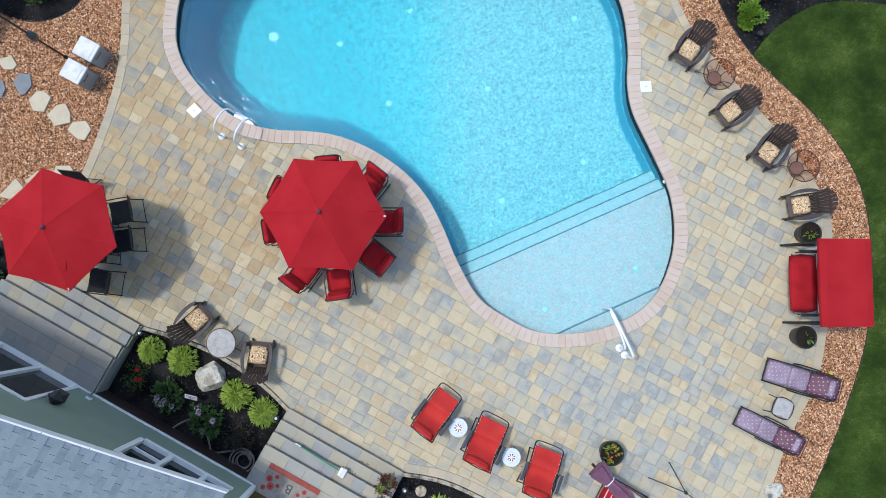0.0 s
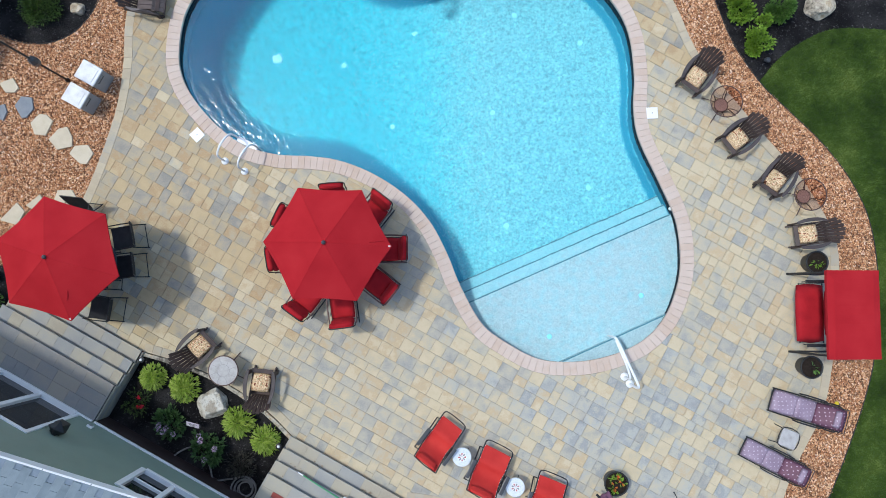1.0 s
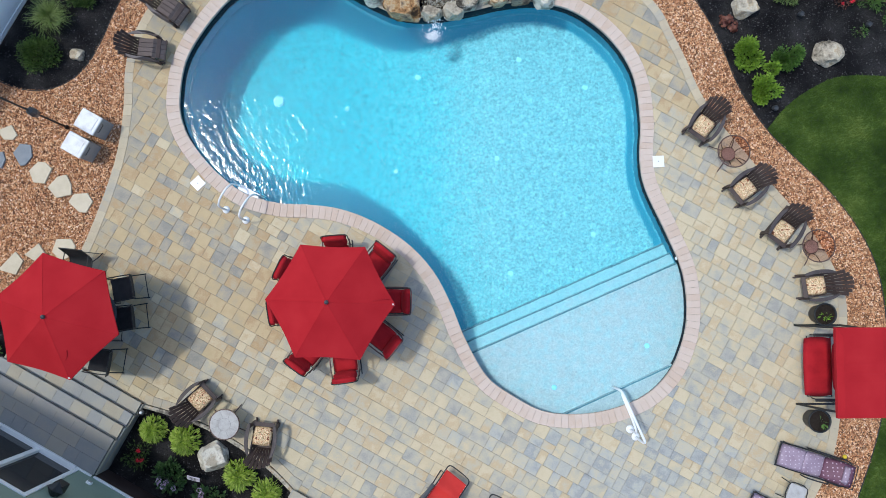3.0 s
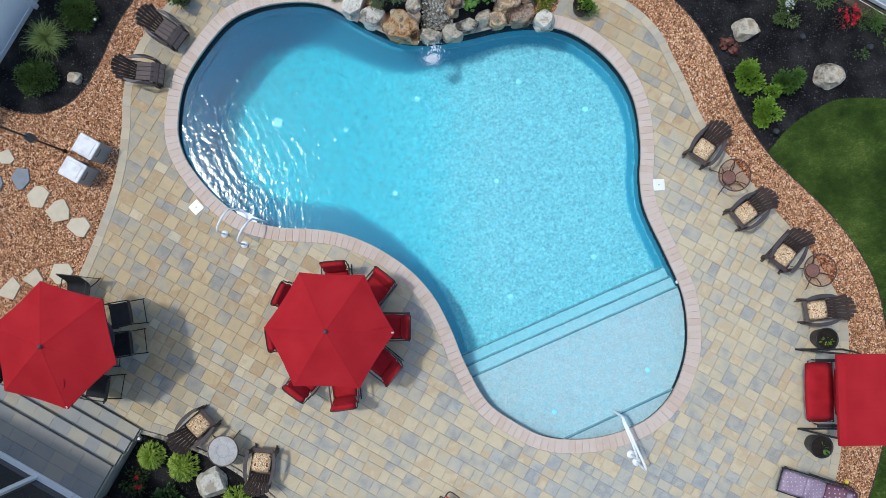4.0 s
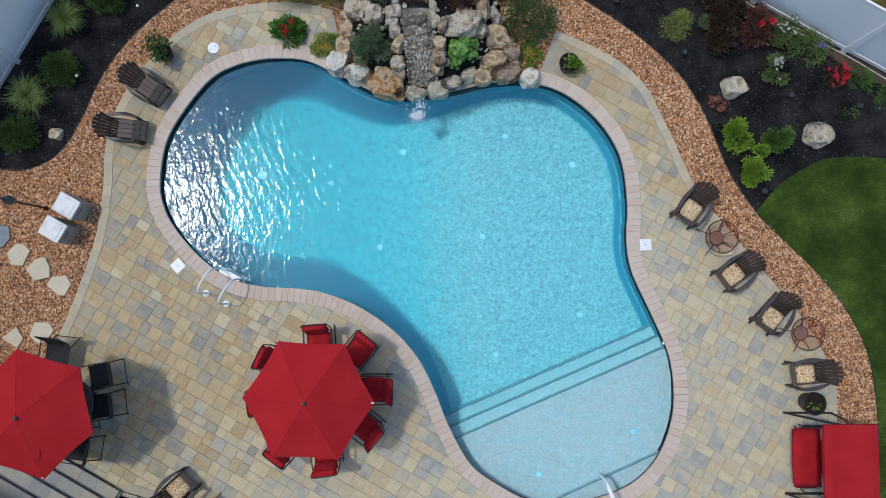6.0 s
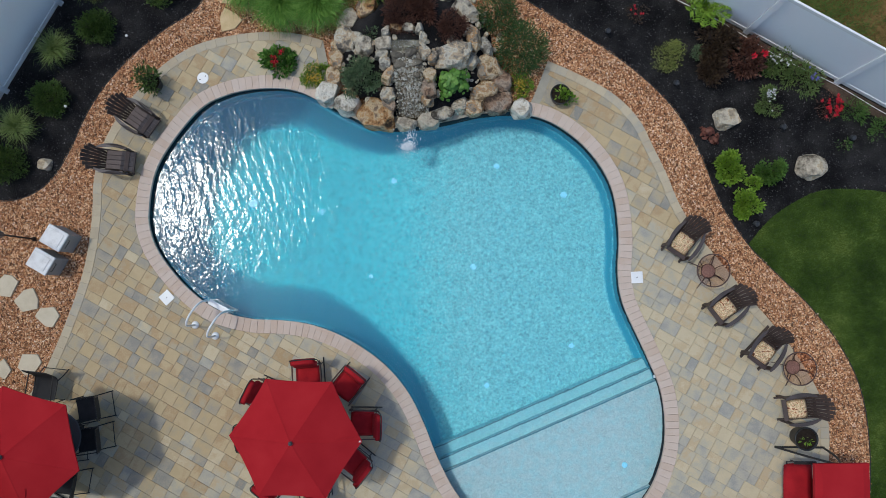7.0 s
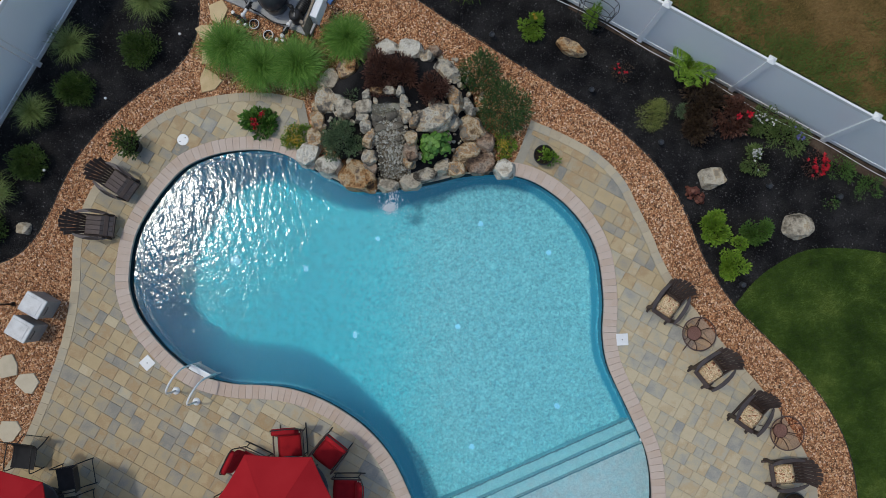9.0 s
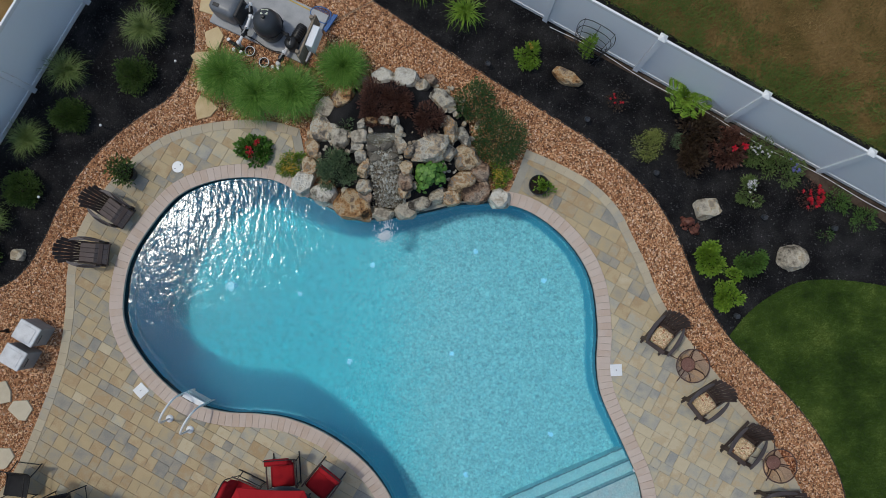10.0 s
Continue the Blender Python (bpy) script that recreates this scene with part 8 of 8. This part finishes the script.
def blades(name, p, rng, height, width, z, mat, label):
    n = len(p)
    a = rng.uniform(0, 2 * math.pi, n)
    lean = rng.uniform(0.3, 1.2, n) * height
    side = np.stack([np.cos(a), np.sin(a)], 1) * width * 0.5
    tip = p + np.stack([-np.sin(a), np.cos(a)], 1) * lean[:, None]
    v = np.zeros((n, 3, 3))
    v[:, 0, :2], v[:, 1, :2], v[:, 2, :2] = p - side, p + side, tip
    v[:, :2, 2] = z
    v[:, 2, 2] = z + height * rng.uniform(0.5, 1.1, n)
    f = np.arange(3 * n).reshape(-1, 3)
    return tagged(from_arrays(name, v.reshape(-1, 3), f.tolist(), mat), label, "ground cover", kind="stuff")


rng = np.random.default_rng(17)
seen = [(-11.2, -6.0), (11.2, -6.0), (11.2, 14.5), (-11.2, 14.5)]
p = scatter(rng, GRAVEL, 2200000, (PATIO, POOL_OUT))
p = p[inside(p, seen)]
p = p[(p[:, 0] / 1.80) ** 2 + ((p[:, 1] - 10.15) / 1.52) ** 2 > 1][:150000]
pebbles("gravel_stones", p, rng, 0.030, -0.045, M_STONE, "brown, tan and white river pebbles")
p = scatter(rng, yard, 300000, (PATIO, POOL_OUT, GRAVEL, LAWN))
p = p[inside(p, [(-11, -5), (12.5, -5), (12.5, 15), (-11, 15)])][:120000]
pebbles("mulch_chips", p, rng, 0.017, -0.075, M_CHIP, "shredded black mulch chips")
p = scatter(rng, LAWN, 420000)
p = p[(p[:, 0] < 12.3) & (p[:, 1] > -6.0)][:130000]
blades("lawn_blades", p, rng, 0.05, 0.016, -0.055, M_BLADE, "dark green mown grass")
field = [lot(-7, 14.2), lot(6, 14.2), lot(6, 20), lot(-7, 20)]
p = scatter(rng, field, 160000)
p = p[(p[:, 1] < 17)]
blades("rough_blades", p[:70000], rng, 0.07, 0.02, -0.13, M_ROUGH_BLADE, "dry patchy grass beyond the fence")

fence_out = np.array(lot(0, 1)) - np.array(lot(0, 0))
# black strip of ground outside the fence, in the mulch material
verge = [lot(-13.3, 13.13), lot(15.0, 13.13), lot(15.0, 14.22), lot(-13.3, 14.22)]
tagged(part("black_verge", sheet([verge], -0.115), M_MULCH), "black ground strip along the outside of the fence", "mulch", kind="structure")
strip = [lot(-7, 14.16), lot(6, 14.16), lot(6, 16.9), lot(-7, 16.9)]
p = scatter(rng, strip, 190000)
d = (p - np.array(strip[0])) @ fence_out
keep = np.array([noise.noise((a * 0.7, b * 0.7, 4.0)) + 0.6 * noise.noise((a * 2.3, b * 2.3, 9.0)) for a, b in p]) * 1.3 + 0.85 - 0.52 * d > rng.uniform(0, 1, len(p))
blades("tall_grass", p[keep][:70000], rng, 0.13, 0.018, -0.13, M_BLADE_TALL, "unmown green grass along the fence")

# metal edging between gravel, mulch and lawn
for name, path in (("edging", GRAVEL_EAST), ("edging", GRAVEL_WEST)):
    bm = tube([(x, y, -0.03) for x, y in path], 0.012, 5)
    tagged(part(name, bm, M_EDGING), "thin black edging strip beside the gravel", "edging", kind="structure")

# dry leaves blown against the steps
v, f = [], []
for (u0, u1) in STAIRS[1:]:
    for i, sv in enumerate(STAIR_V[1:] + [-5.5]):
        for _ in range(60):
            u = rng.uniform(u0 + 0.1, u1 - 0.1)
            if math.sin(u * 5 + i * 2) < 0.2:
                continue
            x, y = lot(u, sv + abs(rng.normal(0.04, 0.03)))
            z = RISE * (i + 1) + 0.004
            s = rng.uniform(0.012, 0.035)
            a = rng.uniform(0, 6.3)
            k = len(v)
            v += [(x + s * math.cos(a + q), y + s * math.sin(a + q), z + rng.uniform(0, 0.015)) for q in (0, 1.9, 4.1)]
            f.append((k, k + 1, k + 2))
tagged(from_arrays("dry_leaves", v, f, M_WOOD), "dry brown leaf litter on the steps", "leaf litter", kind="stuff")


# ---- paving, piece by piece ----
def nearest(points, loop):
    """Nearest place on an outline for each point, and the distance."""
    q = np.asarray(loop, float)
    r = np.roll(q, -1, axis=0)
    best, where = np.full(len(points), 1e9), np.zeros((len(points), 2))
    for a, b in zip(q, r):
        ab = b - a
        t = np.clip(((points - a) @ ab) / max(1e-9, ab @ ab), 0, 1)
        c = a + t[:, None] * ab
        d = np.linalg.norm(points - c, axis=1)
        hit = d < best
        best[hit], where[hit] = d[hit], c[hit]
    return best, where


def cut(poly, at_point, normal):
    """The part of a convex outline on the normal's side of a line."""
    out = []
    n = len(poly)
    for i in range(n):
        a, b = poly[i], poly[(i + 1) % n]
        da, db = (a - at_point) @ normal, (b - at_point) @ normal
        if da >= 0:
            out.append(a)
        if (da >= 0) != (db >= 0):
            out.append(a + (b - a) * (da / (da - db)))
    return out


# coping round the pool, left open where the rocks stand
def laid_row(path, depth_in, depth_out, step, z0, z1, mat, parent, name, skip=None, closed=False, gap=0.0018, side=1):
    pts = spaced(path, step, closed)
    m = len(pts) - 1
    way = np.gradient(pts, axis=0)
    if closed:
        way[0] = way[-1] = pts[1] - pts[-2]
    way /= np.linalg.norm(way, axis=1)[:, None]
    out = np.stack([way[:, 1], -way[:, 0]], 1) * side
    for i in range(m):
        mid = (pts[i] + pts[i + 1]) / 2
        if skip and skip(mid):
            continue
        a, b, na, nb = pts[i] + way[i] * gap, pts[i + 1] - way[i + 1] * gap, out[i], out[i + 1]
        poly = np.array([a + na * depth_in, b + nb * depth_in, b + nb * depth_out, a + na * depth_out])
        c = poly.mean(axis=0)
        ob = part(name, prism(poly - c, z0, z1 + random.uniform(-0.002, 0.002), 0.0025), mat, parent)
        ob.location = (c[0], c[1], 0)


coping = thing("pool_coping", at(0, 0), "pinkish buff brick coping around the pool", "coping", kind="structure")
laid_row(POOL, -0.015, 0.296, 0.152, -0.06, 0.018, M_COPING, coping, "coping_brick", skip=lambda p: -1.95 < p[0] < 2.55 and p[1] > 8.2, closed=True, side=-1)

border = thing("patio_border", at(0, 0), "single course of grey and buff border pavers", "paving", kind="structure")
laid_row(EDGE_WEST, 0.0, 0.2, 0.26, -0.07, 0.002, M_BORDER, border, "border_paver")
laid_row(EDGE_EAST, 0.0, 0.2, 0.26, -0.07, 0.002, M_BORDER, border, "border_paver")
laid_row(EDGE_BED, 0.0, 0.2, 0.2, -0.07, 0.002, M_BORDER, border, "border_paver")
laid_row(EDGE_BED_EAST, 0.0, 0.2, 0.2, -0.07, 0.002, M_BORDER, border, "border_paver")

# field of the patio in three sizes, in courses along the house
rnd = random.Random(5)
cells = []
v = -6.6
while v < 12.2:
    kind = rnd.choice((0.31, 0.31, 0.21, 0.31, 0.52, 0.52))
    u = -14.0 - rnd.uniform(0, 0.4)
    while u < 11.0:
        if kind == 0.52:
            w = rnd.choice((0.21, 0.31, 0.31, 0.42))
            k = rnd.choice((0.21, 0.31))
            cells += [(u, v, w, k), (u, v + k, w, 0.52 - k)]
        else:
            w = rnd.choice((0.21, 0.31, 0.31, 0.31, 0.42)) if kind == 0.31 else rnd.choice((0.21, 0.31, 0.31))
            cells.append((u, v, w, kind))
        u += w
    v += kind
centres = np.array([lot(u + w / 2, v + h / 2) for u, v, w, h in cells])
near_out, q_out = nearest(centres, PATIO)
near_pool, q_pool = nearest(centres, POOL)
in_patio, in_pool = inside(centres, PATIO), inside(centres, POOL)
bare_edge = np.vstack([[lot(u, -4.16) for u in np.linspace(-9.15, -5.93, 12)], [lot(u, -4.16) for u in np.linspace(-1.9, 1.12, 12)]])
shared, fields = {}, {key: ([], []) for key in PAVER_BATCHES}
batch = random.Random(77)
made = 0
g = 0.0024
for i, (u, v, w, h) in enumerate(cells):
    half = 0.5 * math.hypot(w, h)
    d_out = near_out[i] if in_patio[i] else -near_out[i]
    d_pool = -near_pool[i] if in_pool[i] else near_pool[i]
    on_stair = np.min(np.linalg.norm(bare_edge - q_out[i], axis=1)) < 0.16
    rim = 0.004 if on_stair else 0.204
    if d_out < rim - half or d_pool < 0.30 - half:
        continue
    poly = [np.array(lot(a, b)) for a, b in ((u + g, v + g), (u + w - g, v + g), (u + w - g, v + h - g), (u + g, v + h - g))]
    whole = True
    for d, q, rim_d, is_in in ((d_out, q_out[i], rim, in_patio[i]), (d_pool, q_pool[i], 0.30, not in_pool[i])):
        if d < rim_d + half:
            n = (centres[i] - q) * (1 if is_in else -1)
            size = np.linalg.norm(n)
            if size < 1e-6:
                continue
            n = n / size
            before = len(poly)
            poly = cut(poly, q + n * rim_d, n)
            whole = False
            if len(poly) < 3:
                break
    if len(poly) < 3:
        continue
    c = np.mean(poly, axis=0)
    area = 0.5 * abs(sum(poly[k][0] * poly[k - 1][1] - poly[k - 1][0] * poly[k][1] for k in range(len(poly))))
    if area < 0.0025:
        continue
    lift = rnd.uniform(-0.002, 0.002)
    # greyer pallets were laid south of the pool; darker golden pieces are likelier west and north-east
    tone, draw = "cream", batch.random()
    if draw < 0.72 * math.exp(-((c[0] - 3.9) / 2.3) ** 2 - ((c[1] + 2.7) / 1.9) ** 2):
        tone = "grey"
    elif draw < 0.95 * max(min(1, (-3.0 - c[0]) / 2.2) * min(1, (c[1] + 0.6) / 2.0) if c[0] < -3.0 else 0, min(1, (c[1] - 5.5) / 1.5) if c[0] > 2 else 0):
        tone = "gold"
    if whole and made < 300 and -4.2 < c[0] < 2.6 and c[1] < 4.0:
        if (w, h, tone) not in shared:
            bm = prism(np.array([(-w / 2 + g, -h / 2 + g), (w / 2 - g, -h / 2 + g), (w / 2 - g, h / 2 - g), (-w / 2 + g, h / 2 - g)]), -0.06, 0.0, 0.004)
            shared[(w, h, tone)] = mesh_of("paver", bm)
            shared[(w, h, tone)].materials.append(PAVER_BATCHES[tone][0])
        ob = new("paver", shared[(w, h, tone)])
        ob.matrix_world = at(c[0], c[1], lift, LOT_TURN)
        ob.parent = patio
        made += 1
        continue
    field_v, field_f = fields[tone]
    k, n = len(field_v), len(poly)
    for ring in range(3):
        s = 1 - 0.004 / max(0.05, half * 0.8) if ring == 2 else 1
        for p in poly:
            field_v.append((c[0] + (p[0] - c[0]) * s, c[1] + (p[1] - c[1]) * s, (-0.06, -0.004 + lift, lift)[ring]))
    flip = 1 if sum(poly[j - 1][0] * poly[j][1] - poly[j][0] * poly[j - 1][1] for j in range(n)) > 0 else -1
    for ring in range(2):
        for a in range(n):
            b = (a + 1) % n
            f = (k + ring * n + a, k + ring * n + b, k + (ring + 1) * n + b, k + (ring + 1) * n + a)
            field_f.append(f[::flip])
    field_f.append(tuple(range(k + 2 * n, k + 3 * n))[::flip])
for tone, (field_v, field_f) in fields.items():
    tagged(from_arrays("paver_field", field_v, field_f, PAVER_BATCHES[tone][1], patio), kind="stuff")

# shingles on the seen slope
length = math.hypot(1, PITCH)
shingle_turn = pose(0, 0, 0, 0, 0, LOT_TURN) @ pose(0, 0, 0, 0, math.degrees(math.atan(PITCH)) + 1.2, 0)
shingle = mesh_of("shingle", new_box((0.16, 0.296, 0.014), None, 0.003, 1))
shingle.materials.append(M_SHINGLE)
rest_v, rest_f = [], []
plain = [(a * 0.08, b * 0.148, c * 0.007) for a in (-1, 1) for b in (-1, 1) for c in (-1, 1)]
plain_f = [(0, 1, 3, 2), (4, 6, 7, 5), (0, 4, 5, 1), (2, 3, 7, 6), (1, 5, 7, 3), (0, 2, 6, 4)]
made = 0
rows = int((EAVE_U - RIDGE_U) * length / 0.142)
for side in (1, -1):
    turn = shingle_turn if side == 1 else pose(0, 0, 0, 0, 0, LOT_TURN) @ pose(0, 0, 0, 0, -math.degrees(math.atan(PITCH)) - 1.2, 0)
    for r in range(rows + (2 if side == -1 else 0)):
        run = (r + 0.5) * 0.142 / length
        u = EAVE_U - run if side == 1 else RIDGE_U - run
        v = RAKE_V - 0.15 - (r % 2) * 0.15 - 0.03 * ((r * 7) % 3)
        while v > -16.3:
            x, y = lot(u, v)
            m = Matrix.Translation((x, y, roof_z(u) + 0.008 + rnd.uniform(0, 0.003))) @ turn
            if side == 1 and made < 300 and v > -7.2:
                ob = new("shingle", shingle)
                ob.matrix_world = m
                ob.parent = roof
                made += 1
            else:
                k = len(rest_v)
                rest_v += [tuple(m @ Vector(q)) for q in plain]
                rest_f += [tuple(k + i for i in q) for q in plain_f]
            v -= 0.3
tagged(from_arrays("shingle_field", rest_v, rest_f, M_SHINGLE_FIELD, roof), kind="stuff")
